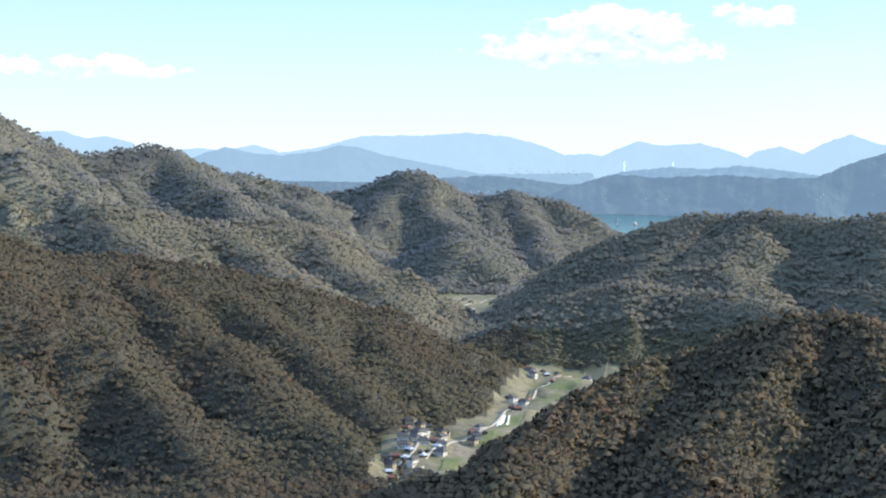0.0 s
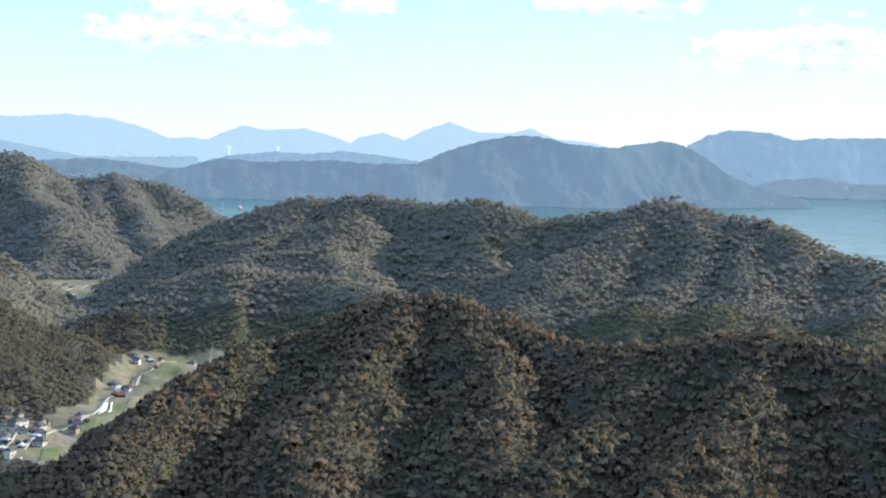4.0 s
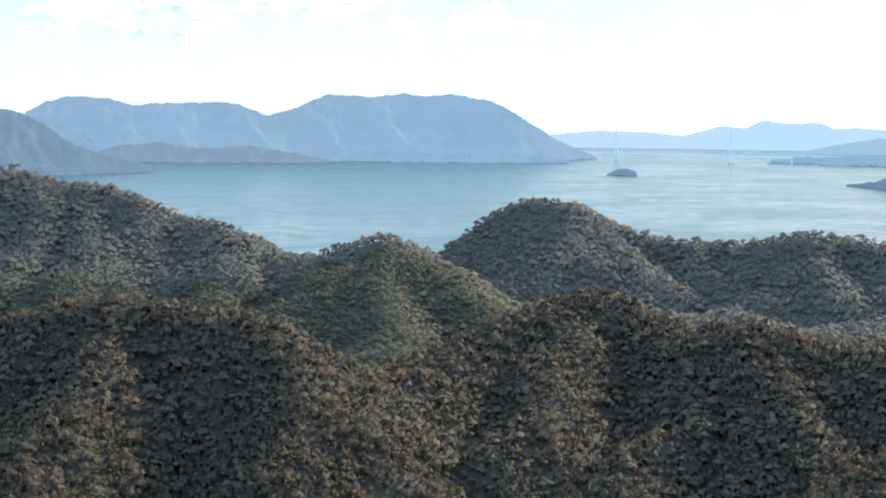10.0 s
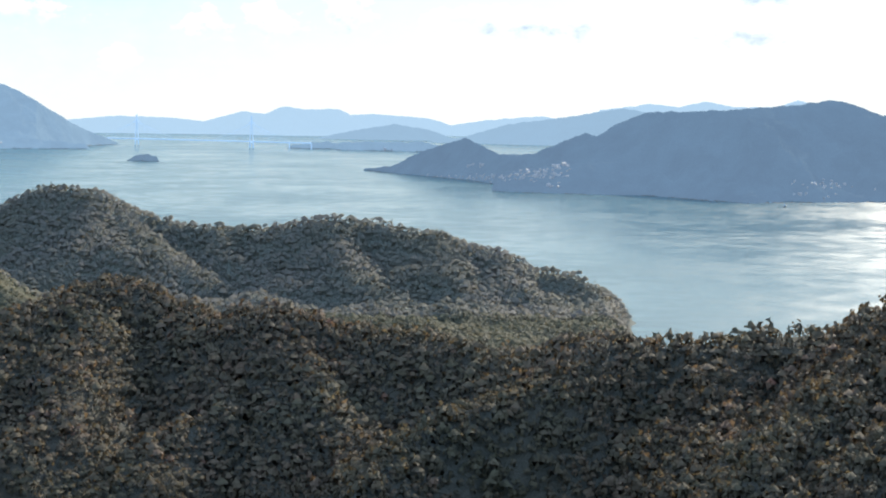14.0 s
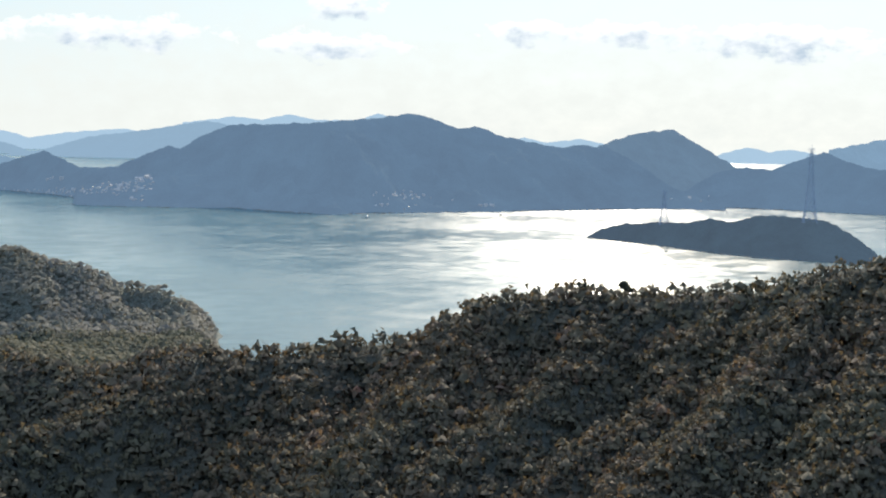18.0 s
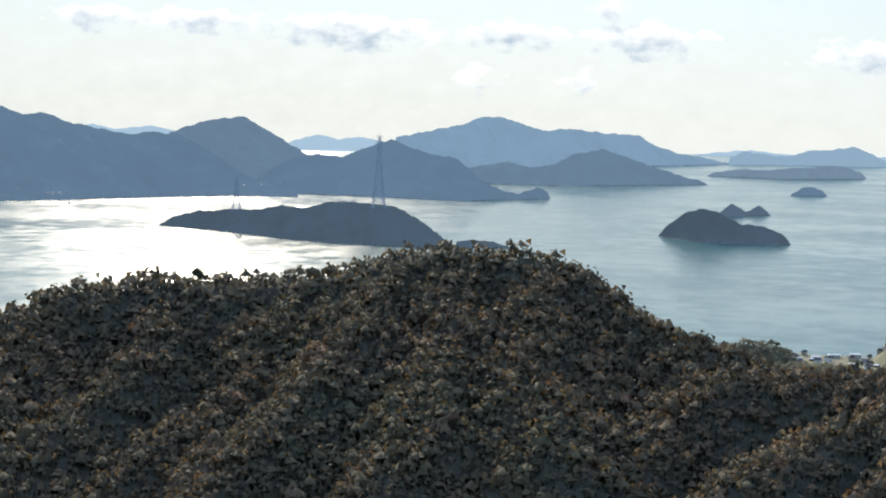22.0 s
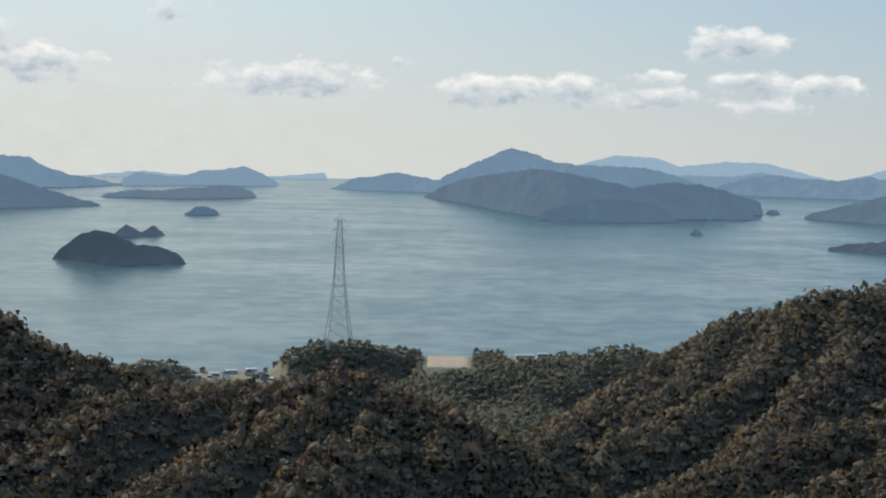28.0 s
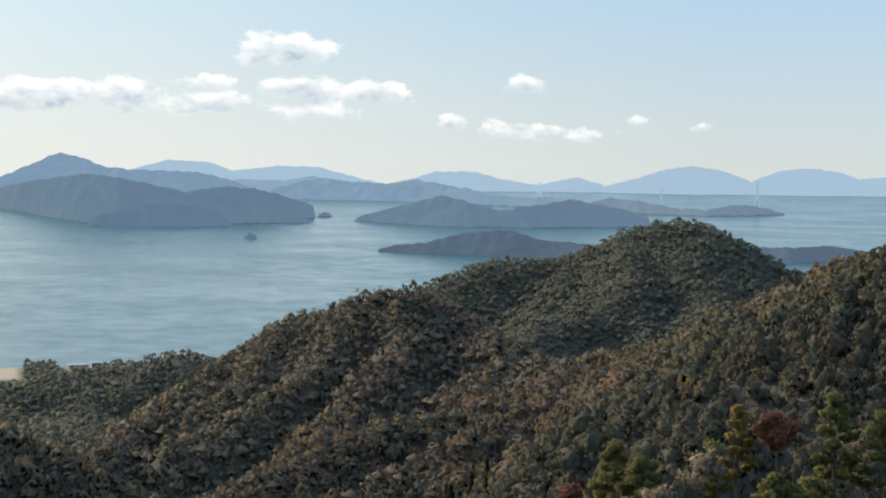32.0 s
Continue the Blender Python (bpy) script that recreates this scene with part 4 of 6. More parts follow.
def grad_noise(x, y):
    """Gradient noise in the plane, about -1 to 1, for arrays."""
    xi, yi = np.floor(x).astype(int), np.floor(y).astype(int)
    xf, yf = x - xi, y - yi
    u, v = xf * xf * xf * (xf * (xf * 6 - 15) + 10), yf * yf * yf * (yf * (yf * 6 - 15) + 10)

    def corner(ix, iy, fx, fy):
        h = _perm[(_perm[ix & 511] + iy) & 511] * (2 * np.pi / 512)
        return np.cos(h) * fx + np.sin(h) * fy

    a, b = corner(xi, yi, xf, yf), corner(xi + 1, yi, xf - 1, yf)
    c, d = corner(xi, yi + 1, xf, yf - 1), corner(xi + 1, yi + 1, xf - 1, yf - 1)
    return 1.5 * ((a + u * (b - a)) + v * ((c + u * (d - c)) - (a + u * (b - a))))


def fbm(x, y, octaves=4, gain=0.5):
    total, amp = 0.0, 1.0
    for k in range(octaves):
        total, amp = total + amp * grad_noise(x * 2 ** k + 17.3 * k, y * 2 ** k - 9.1 * k), amp * gain
    return total


def floor_height(az, d):
    """The valley bottoms and, out at sea, the bed."""
    left = np.interp(d, [40, 100, 140, 200, 250, 275, 330, 450, 600, 900, 960, 1040], [44, 26, 18, 13, 11, 9.5, 8, 6.2, 4.4, 2.0, 1.0, -4])
    middle = np.interp(d, [40, 100, 140, 180, 240, 330, 420, 520, 560, 620], [44, 26, 19, 17, 14, 10, 6, 3, 1, -4])
    strait = np.interp(d, [40, 80, 110, 150, 180, 240, 290], [46, 38, 26, 18, 16, 8, -4])
    right = np.interp(d, [40, 80, 110, 150, 240, 330, 420, 440, 478, 492, 540], [48, 40, 31, 24, 14, 8, 3.0, 1.5, 1.0, -0.4, -4])
    w1 = np.clip((az - 20) / 8, 0, 1)
    w2 = np.clip((az - 59.2) / 1.5, 0, 1)
    w3 = np.clip((az - 92) / 1.5, 0, 1)
    return ((left * (1 - w1) + middle * w1) * (1 - w2) + strait * w2) * (1 - w3) + right * w3


def relief(az, d):
    """Height of the land at bearings az (degrees) and distances d."""
    x, y = d * np.sin(np.radians(az)), d * np.cos(np.radians(az))
    floor = floor_height(az, d)
    rolling = np.clip((az - 12) / 5, 0, 1) * np.clip((d - 280) / 40, 0, 1) * np.clip((98 - az) / 3, 0, 1) * np.clip((floor - 1) / 2, 0, 1)
    z = floor + (np.clip(floor / 12, 0, 1) + 2.6 * rolling) * fbm(x / 30, y / 30, 3) + 1.5 * rolling
    away = np.full(x.shape, 25.0)
    wob = fbm(x / 26.0, y / 26.0, 4)
    # spurs meander: they are laid out in a gently bent plan
    bends = [(x + k * fbm(x / q + 3, y / q, 3), y + k * fbm(x / q, y / q + 8, 3)) for k, q in ((2.6, 17.0), (6.5, 42.0))]
    for name, nodes in RIDGES.items():
        spur = name.startswith("spur")
        p = np.array([(dd * math.sin(radians(a)), dd * math.cos(radians(a)), h - (1.3 if dd < 300 else -0.2 if name == "school_terrace" else 1.3)) for a, dd, h in nodes])
        far = np.mean([dd for _, dd, _ in nodes])
        slope = 0.62 if not spur else 0.8 if far < 260 else 0.52
        if name in ("cape_hill", "near_first", "near_third", "twin_peak", "right_hill", "near_hump"):
            slope = 0.85 if far > 300 else 0.76
        if name in ("pylon_knoll", "shore_knob"):
            slope = 0.8
        round_off = 2.0 if far < 300 else 3.5
        wide = 45 if spur else 110
        lo, hi = p[:, :2].min(0) - wide, p[:, :2].max(0) + wide
        pick = (x > lo[0]) & (x < hi[0]) & (y > lo[1]) & (y < hi[1])
        if not pick.any():
            continue
        px, py = (x[pick], y[pick]) if not spur else [q[pick] for q in bends[0 if far < 260 else 1]]
        best_d, best_h = np.full(px.shape, 1e9), np.zeros(px.shape)
        top = np.full(px.shape, -1e9)
        for a, b in zip(p, p[1:]):
            ab = b - a
            t = np.clip(((px - a[0]) * ab[0] + (py - a[1]) * ab[1]) / (ab[0] ** 2 + ab[1] ** 2), 0, 1)
            dist = np.hypot(px - a[0] - t * ab[0], py - a[1] - t * ab[1])
            h = a[2] + t * ab[2]
            s = slope * (1 + 0.2 * wob[pick])
            v = h - s * (np.sqrt(dist ** 2 + round_off ** 2) - round_off)
            better = v > top
            top, best_d = np.where(better, v, top), np.where(better, dist, best_d)
        old = z[pick]
        k = 1.6
        hh = np.clip(0.5 + 0.5 * (top - old) / k, 0, 1)
        z[pick] = old * (1 - hh) + top * hh + k * hh * (1 - hh) * 0.35
        away[pick] = np.where(top > old, best_d, away[pick])
    grow = np.clip(away / 18.0, 0, 1)
    z = z + grow * np.clip((z + 1) / 9, 0, 1) * (np.interp(d, [100, 250, 400], [0.7, 1.5, 2.3]) * fbm(x / 15.0 + 5, y / 15.0, 4))
    # ravines cut into the slopes
    size = np.interp(d, [100, 300, 700], [15.0, 26.0, 45.0])
    cut = np.clip(1 - np.abs(fbm(x / size + 60, y / size, 3)) / 0.34, 0, 1) ** 1.5
    depth = np.interp(d, [60, 150, 300, 700], [0.8, 1.6, 2.6, 4.5])
    z = z - cut * depth * np.clip((away - 8) / 20.0, 0, 1) * np.clip((z - floor - 1.5) / 8, 0, 1)
    # the levelled terrace of the sports ground and the school
    level = np.clip((az - 102.6) / 0.3, 0, 1) * np.clip((108.2 - az) / 0.4, 0, 1) * np.clip((d - 436) / 7, 0, 1) * np.clip((482 - d) / 5, 0, 1)
    return z * (1 - level) + 6.6 * level


def add_mesh(name, verts, faces, mats, smooth=True):
    me = bpy.data.meshes.new(name)
    verts, faces = np.asarray(verts, dtype=np.float32), np.asarray(faces, dtype=np.int32)
    k = faces.shape[1]
    me.vertices.add(len(verts))
    me.vertices.foreach_set("co", verts.ravel())
    me.loops.add(len(faces) * k)
    me.loops.foreach_set("vertex_index", faces.ravel())
    me.polygons.add(len(faces))
    me.polygons.foreach_set("loop_start", np.arange(0, len(faces) * k, k, dtype=np.int32))
    me.polygons.foreach_set("use_smooth", np.full(len(faces), smooth, dtype=bool))
    for m in mats:
        me.materials.append(m)
    me.update(calc_edges=True)
    return new(name, me)


def grid_faces(rows, cols, wrap=False):
    r, c = np.meshgrid(np.arange(rows - 1), np.arange(cols if wrap else cols - 1), indexing="ij")
    i, j = (r * cols + c).ravel(), (r * cols + (c + 1) % cols).ravel()
    return np.stack([i, j, j + cols, i + cols], 1)


AZ0, AZ1 = -19.0, 138.0
az_line = np.concatenate([np.arange(AZ0, AZ1, 0.22), np.arange(AZ1, 360 + AZ0, 4.0)])
d_line = np.concatenate([[0.002, 8, 20, 34, 46], np.geomspace(56, 320, 118), np.geomspace(325, 1040, 90)])
AZG, DG = np.meshgrid(az_line, d_line)
ZG = relief(AZG, DG)
behind = np.clip(np.minimum(AZG - AZ1, 360 + AZ0 - AZG) / 12.0, 0, 1)
back_hill = 61.0 - 0.16 * DG + 6 * fbm(DG * np.sin(np.radians(AZG)) / 60, DG * np.cos(np.radians(AZG)) / 60, 3)
ZG = ZG * (1 - behind) + np.where(DG < 700, np.maximum(back_hill, -4), -4) * behind
# the lookout's own summit
steep = 0.27 - 0.10 * np.clip((AZG - 120) / 6, 0, 1)
fall = np.where(DG < 1, 63.5, 62.4 - steep * DG)
ZG = np.where(DG < 48, fall, np.where(DG < 95, np.minimum(ZG, fall + np.clip((DG - 70) / 25, 0, 1) * 14), ZG))
XG, YG = DG * np.sin(np.radians(AZG)), DG * np.cos(np.radians(AZG))
FIELD_AZ = (103.08, 104.66)


def ground_at(x, y):
    """Height of the land mesh, between its grid points."""
    az = np.degrees(np.arctan2(x, y))
    d = np.hypot(x, y)
    n_az = int(round((AZ1 - AZ0) / 0.22))
    ai = np.clip((az - AZ0) / 0.22, 0, n_az - 2)
    di = np.interp(d, d_line, np.arange(len(d_line)))
    a0, d0 = ai.astype(int), np.minimum(di.astype(int), len(d_line) - 2)
    fa, fd = ai - a0, di - d0
    return (ZG[d0, a0] * (1 - fa) + ZG[d0, a0 + 1] * fa) * (1 - fd) + (ZG[d0 + 1, a0] * (1 - fa) + ZG[d0 + 1, a0 + 1] * fa) * fd


def clearing(x, y):
    """Open land: the valley fields and hamlets, the harbour flat and the shore."""
    az, d = np.degrees(np.arctan2(x, y)), np.hypot(x, y)
    edge = np.interp(d, [262, 290, 318, 330, 345, 370, 415, 432], [-2.5, -2.3, -1.4, 0.5, 1.6, 1.9, 2.8, 3.0])
    valley = (d > 262) & (d < 434) & (az > edge) & (az < 6.4)
    hamlet = (d > 575) & (d < 690) & (az > -1.3) & (az < 2.0) | (d > 820) & (d < 905) & (az > 2.6) & (az < 3.9)
    harbour = (az > 94.5) & (az < 98.3) & (d > 442) | (az > 110) & (az < 113.6) & (d > 448) & (d < 490)
    field = (az > FIELD_AZ[0] - 0.15) & (az < FIELD_AZ[1] + 0.1) & (d > 440) & (d < 480) | (az > 105.8) & (az < 107.8) & (d > 455) & (d < 480)
    return (valley | hamlet | harbour) & (ground_at(x, y) < floor_height(az, d) + 3.0) | field


land_faces = grid_faces(len(d_line), len(az_line), True)[:, ::-1]
land = add_mesh("ground", np.stack([XG.ravel(), YG.ravel(), ZG.ravel()], 1), land_faces, [MAT_GROUND, MAT_OPEN, MAT_SCRUB, MAT_FAR_SCRUB])
face_x, face_y = XG.ravel()[land_faces].mean(1), YG.ravel()[land_faces].mean(1)
face_d = np.hypot(face_x, face_y)
face_az = np.degrees(np.arctan2(face_x, face_y))
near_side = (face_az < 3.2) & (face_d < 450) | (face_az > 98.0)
# dark litter nearby, then two scrub tones paled by distance as haze
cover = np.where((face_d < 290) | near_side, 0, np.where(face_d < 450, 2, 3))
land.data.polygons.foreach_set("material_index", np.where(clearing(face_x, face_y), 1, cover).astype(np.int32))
tagged(land, "wooded hills and valleys falling to the sea", "ground", kind="structure")

# the sea, one flat sheet
sea_d = np.concatenate([[1.0], np.geomspace(300, 4960, 40)])
sea_az = np.arange(0, 360, 3.0)
SA, SD = np.meshgrid(sea_az, sea_d)
sea = add_mesh("water", np.stack([(SD * np.sin(np.radians(SA))).ravel(), (SD * np.cos(np.radians(SA))).ravel(), np.zeros(SD.size)], 1), grid_faces(len(sea_d), len(sea_az), True)[:, ::-1], [MAT_SEA])
tagged(sea, "calm blue-green inland sea with sun glitter", "sea", kind="structure")


# ---------------- islands and far ranges ----------------
def island(name, slope, nodes, label, rough=1.0):
    a, d, h = (np.array(q, dtype=float) for q in zip(*nodes))
    mid = d.mean()
    step = min(0.05, (a[-1] - a[0]) / 24)
    az = np.arange(a[0] - 0.12, a[-1] + 0.12, step)
    top = np.interp(az, a, h)
    ends = np.clip(np.minimum(az - az[0], az[-1] - az) / 0.12, 0, 1)
    dist = np.interp(az, a, d)
    px = mid * math.pi / 180
    top = (top + rough * 0.0007 * mid * fbm(az * 3.1, az * 0 + mid, 4)) * ends - 1.5 * (1 - ends)
    reach = 0.9 * np.maximum(top, 1.0) / slope
    smooth_reach = np.maximum(np.convolve(np.pad(reach, 12, mode="edge"), np.ones(25) / 25, mode="same")[12:-12], reach * 0.8)
    off = np.concatenate([np.linspace(-1.25, -0.02, 40), [0.0], np.linspace(0.08, 1.25, 9)])
    A, O = np.meshgrid(az, off)
    D = np.interp(A, az, dist) + O * np.interp(A, az, smooth_reach)
    X, Y = D * np.sin(np.radians(A)), D * np.cos(np.radians(A))
    Htop = np.interp(A, az, top)
    w = np.abs(O) / 1.0
    size = max(16.0, 0.026 * mid)
    gully = 0.5 * fbm(A * px / size, (D - mid) / size / 1.6, 4, 0.55) + 1.5 * (0.33 - np.abs(fbm(A * px / size / 1.3 + 40, (D - mid) / size / 2.2, 4, 0.5)))
    spine = 0.5 - 1.6 * np.abs(fbm(A * px / size / 2.6 + (D - mid) / size / 5 + 9, (D - mid) / size / 6, 2))
    gully = gully * 0.7 + spine
    Z = Htop * np.clip(1 - w, 0, 1) ** 1.2 + rough * gully * np.clip(w * (1.15 - w) * 4, 0, 1) * Htop * 0.15
    Z = np.where(w > 1, -2.0, Z) + np.where((w > 0.01) & (w < 1), rough * 0.0005 * mid * fbm(X / (0.0075 * mid), Y / (0.0075 * mid), 2), 0)
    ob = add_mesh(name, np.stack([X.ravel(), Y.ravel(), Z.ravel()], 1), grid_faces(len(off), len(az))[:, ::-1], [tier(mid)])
    # a pale strip of beach and rock along the near waterline
    if mid < 3000:
        wet = top > 0.5
        lo, hi = dist - smooth_reach * 1.012, dist - smooth_reach * 0.985
        rim = np.where(wet, 0.0003 * mid * np.clip(0.9 + 0.9 * fbm(az * 7.0, az * 0 + 3 + mid, 3), 0.15, 2.2), -1.0)
        sx, sy = np.sin(np.radians(az)), np.cos(np.radians(az))
        rows = [np.stack([lo * sx, lo * sy, rim * 0 - 0.6], 1), np.stack([(lo + hi) / 2 * sx, (lo + hi) / 2 * sy, rim], 1), np.stack([hi * sx, hi * sy, rim * 0.6], 1)]
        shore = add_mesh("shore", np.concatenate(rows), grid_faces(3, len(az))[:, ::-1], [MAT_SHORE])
        shore.parent = ob
        shore["label"] = "pale narrow beach along the water"
    return ob


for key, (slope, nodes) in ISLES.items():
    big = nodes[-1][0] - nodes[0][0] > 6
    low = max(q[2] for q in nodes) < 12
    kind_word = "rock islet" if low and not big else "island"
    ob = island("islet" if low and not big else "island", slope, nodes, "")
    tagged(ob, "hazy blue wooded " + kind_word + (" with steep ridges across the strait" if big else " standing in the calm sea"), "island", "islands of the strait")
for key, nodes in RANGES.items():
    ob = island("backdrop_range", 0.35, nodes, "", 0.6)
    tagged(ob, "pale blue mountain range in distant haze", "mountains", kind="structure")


# ---------------- forest ----------------
def crown_shape(level, seed, cut=-0.45, lumps=0.26):
    """A leafy dome: a lumpy ball without its underside."""
    bm = bmesh.new()
    bmesh.ops.create_icosphere(bm, subdivisions=level, radius=1.0)
    for v in bm.verts:
        n = v.co.normalized()
        q = n * 1.7 + Vector((seed * 3.7, seed * 1.3, -seed))
        k = 1 + lumps * noise.noise(q) * 1.5 + lumps * (0.55 - 1.5 * abs(noise.noise(q * 2.1 + Vector((9, 2, 4)))))
        v.co = Vector((n.x * k, n.y * k, n.z * k * (1.05 if n.z > 0 else 0.8)))
    low = [v for v in bm.verts if v.co.z < cut]
    bmesh.ops.delete(bm, geom=low, context="VERTS")
    bmesh.ops.triangulate(bm, faces=bm.faces)
    bm.normal_update()
    v = np.array([q.co[:] for q in bm.verts], dtype=np.float32)
    vn = np.array([q.normal[:] for q in bm.verts], dtype=np.float32)
    bm.verts.index_update()
    f = np.array([[q.index for q in fc.verts] for fc in bm.faces], dtype=np.int32)
    bm.free()
    return v, f, vn


def leafy(level, cut, lobes, leaves, size, seed, core=0.7):
    """A crown: a lumpy core, and lobes of foliage on it, each a tuft of small leafy clumps at all tilts."""
    rng = np.random.RandomState(seed + 40)
    v, f, vn = crown_shape(level, seed, cut, 0.3)
    v = v * core
    k = np.arange(lobes) + 0.5
    up, turn = 1.0 - 1.25 * k / lobes, k * 2.4 + seed
    flat = np.sqrt(np.clip(1 - up ** 2, 0, 1))
    way = np.stack([flat * np.cos(turn), flat * np.sin(turn), up], 1) + rng.normal(size=(lobes, 3)) * 0.14
    middle = way * rng.uniform(0.5, 0.72, lobes)[:, None]
    girth = rng.uniform(0.3, 0.48, lobes)
    which = rng.randint(0, lobes, leaves)
    n = rng.normal(size=(leaves, 3)) + 1.1 * way[which]
    n /= np.linalg.norm(n, axis=1)[:, None]
    centre = middle[which] + n * (girth[which] * rng.uniform(0.74, 1.0, leaves))[:, None]
    face = n + 0.34 * rng.normal(size=(leaves, 3))
    face /= np.linalg.norm(face, axis=1)[:, None]
    side = np.cross(face, rng.normal(size=(leaves, 3)))
    side /= np.linalg.norm(side, axis=1)[:, None]
    third = np.cross(face, side)
    s = (size * rng.uniform(0.6, 1.4, leaves))[:, None]
    tri = np.stack([centre + s * side, centre + s * (-0.5 * side + 0.87 * third), centre + s * (-0.5 * side - 0.87 * third)], 1)
    lf = np.arange(leaves * 3).reshape(-1, 3) + len(v)
    return np.concatenate([v, tri.reshape(-1, 3)]).astype(np.float32), np.concatenate([f, lf]).astype(np.int32), np.concatenate([vn, np.repeat(n * 0.9 + 0.2 * face, 3, 0)]).astype(np.float32)


# skyline of the nearer land, for leaving out trees that no path on the summit could see
n_fine = int(round((AZ1 - AZ0) / 0.22))
angle = (ZG[:, :n_fine] - EYE) / DG[:, :n_fine]
nearer = np.maximum.accumulate(np.where(DG[:, :n_fine] < 58, -9, angle), axis=0)


def in_sight(x, y, z):
    az, d = np.degrees(np.arctan2(x, y)), np.hypot(x, y)
    ai = np.clip(np.round((az - AZ0) / 0.22).astype(int), 0, n_fine - 1)
    di = np.clip(np.searchsorted(d_line, d) - 2, 0, len(d_line) - 1)
    slope = (z - EYE) / d
    return (slope > nearer[di, ai] - np.where(d < 140, 0.02, 0.004)) & (slope > -0.235)


def forest(name, d_in, d_out, spacing, r_lo, r_hi, protos, mat, label, az_in=AZ0 + 0.3, az_out=AZ1 - 0.5, seed=1, lean=0.3):
    rng = np.random.RandomState(seed)
    side = np.arange(-d_out, d_out, spacing)
    strip = side[(side > -0.33 * d_out)]
    x, y = (q.ravel() for q in np.meshgrid(strip, side[side > -0.76 * d_out]))
    x, y = x + rng.uniform(-0.42, 0.42, len(x)) * spacing, y + rng.uniform(-0.42, 0.42, len(x)) * spacing
    az, d = np.degrees(np.arctan2(x, y)), np.hypot(x, y)
    inside = (az > az_in) & (az < az_out) & (d > d_in) & (d < d_out)
    x, y = x[inside], y[inside]
    z = ground_at(x, y)
    keep = in_sight(x, y, z + 1.2 * r_hi) & ~clearing(x, y) & (z > 0.7)
    x, y, z = x[keep], y[keep], z[keep]
    # mostly smaller crowns, and here and there a broad one
    broad = rng.random_sample(len(x)) < 0.2
    r = np.where(broad, r_hi * rng.uniform(0.85, 1.25, len(x)), r_lo + 0.55 * (r_hi - r_lo) * rng.random_sample(len(x)) ** 1.5)
    r = r * np.clip(np.hypot(x, y) / 100, 0.6, 1)
    tone = np.clip(0.42 + 0.13 * rng.normal(size=len(x)) + 0.16 * fbm(x / 9.0, y / 9.0, 3), 0, 1)
    tall = 1.15 + (1 - lean) * rng.uniform(0.0, 0.45, len(x))
    lift = 0.55 + (1 - lean) * np.where(broad, 0.25, rng.uniform(-0.2, 0.6, len(x)))
    gap = 2.5 if d_out < 320 else 5.0
    slope_x, slope_y = (ground_at(x + gap, y) - ground_at(x - gap, y)) / (2 * gap), (ground_at(x, y + gap) - ground_at(x, y - gap)) / (2 * gap)
    up = np.stack([-slope_x, -slope_y, np.ones(len(x))], 1)
    up /= np.linalg.norm(up, axis=1)[:, None]
    spin = rng.uniform(0, 6.283, len(x))
    which = rng.randint(0, len(protos), len(x))
    vs, fs, ns, ts, base = [], [], [], [], 0
    for k, (pv, pf, pn) in enumerate(protos):
        i = np.nonzero(which == k)[0]
        if not len(i):
            continue
        c, s = np.cos(spin[i])[:, None], np.sin(spin[i])[:, None]
        vx = x[i][:, None] + r[i][:, None] * (pv[None, :, 0] * c - pv[None, :, 1] * s)
        vy = y[i][:, None] + r[i][:, None] * (pv[None, :, 0] * s + pv[None, :, 1] * c)
        vz = z[i][:, None] + r[i][:, None] * (lift[i][:, None] + pv[None, :, 2] * tall[i][:, None])
        vs.append(np.stack([vx, vy, vz], 2).reshape(-1, 3))
        fs.append((pf[None] + base + (np.arange(len(i)) * len(pv))[:, None, None]).reshape(-1, 3))
        base += len(i) * len(pv)
        ts.append(np.repeat(tone[i], len(pv)))
        out = pn + 0.6 * pv + np.array([0, 0, 0.1])
        out = out / np.linalg.norm(out, axis=1)[:, None]
        turned = np.stack([out[None, :, 0] * c - out[None, :, 1] * s, out[None, :, 0] * s + out[None, :, 1] * c, np.broadcast_to(out[None, :, 2], (len(i), len(pv)))], 2)
        turned = turned * (1 - lean) + up[i][:, None, :] * lean
        ns.append((turned / np.linalg.norm(turned, axis=2)[:, :, None]).reshape(-1, 3))
    ob = add_mesh(name, np.concatenate(vs), np.concatenate(fs), [mat])
    mass = ob.data.attributes.new("mass", "FLOAT_VECTOR", "POINT")
    mass.data.foreach_set("vector", np.concatenate(ns).astype(np.float32).ravel())
    ob.data.attributes.new("tone", "FLOAT", "POINT").data.foreach_set("value", np.concatenate(ts).astype(np.float32))
    tagged(ob, label, "trees", kind="stuff")
    print(name, len(x), "trees", len(ob.data.polygons), "tris")
    return ob


FINE = [leafy(1, -0.4, 11, 130, 0.145, s) for s in range(10)]
MIDDLE = [leafy(1, -0.15, 9, 46, 0.23, s) for s in range(10)]
OUTER = [leafy(1, -0.15, 7, 18, 0.3, s, 0.76) for s in range(10)]
COARSE = [leafy(1, -0.15, 5, 5, 0.3, s, 0.84) for s in range(10)]
forest("near_forest", 56, 108, 0.85, 0.36, 0.75, FINE, MAT_FOREST, "dense autumn woodland of olive and brown crowns", az_out=119.0, seed=1, lean=0.2)
forest("summit_forest", 47, 112, 0.8, 0.36, 0.8, FINE, MAT_SUMMIT, "dense olive green woodland on the steep slope", az_in=117.5, seed=6, lean=0.2)
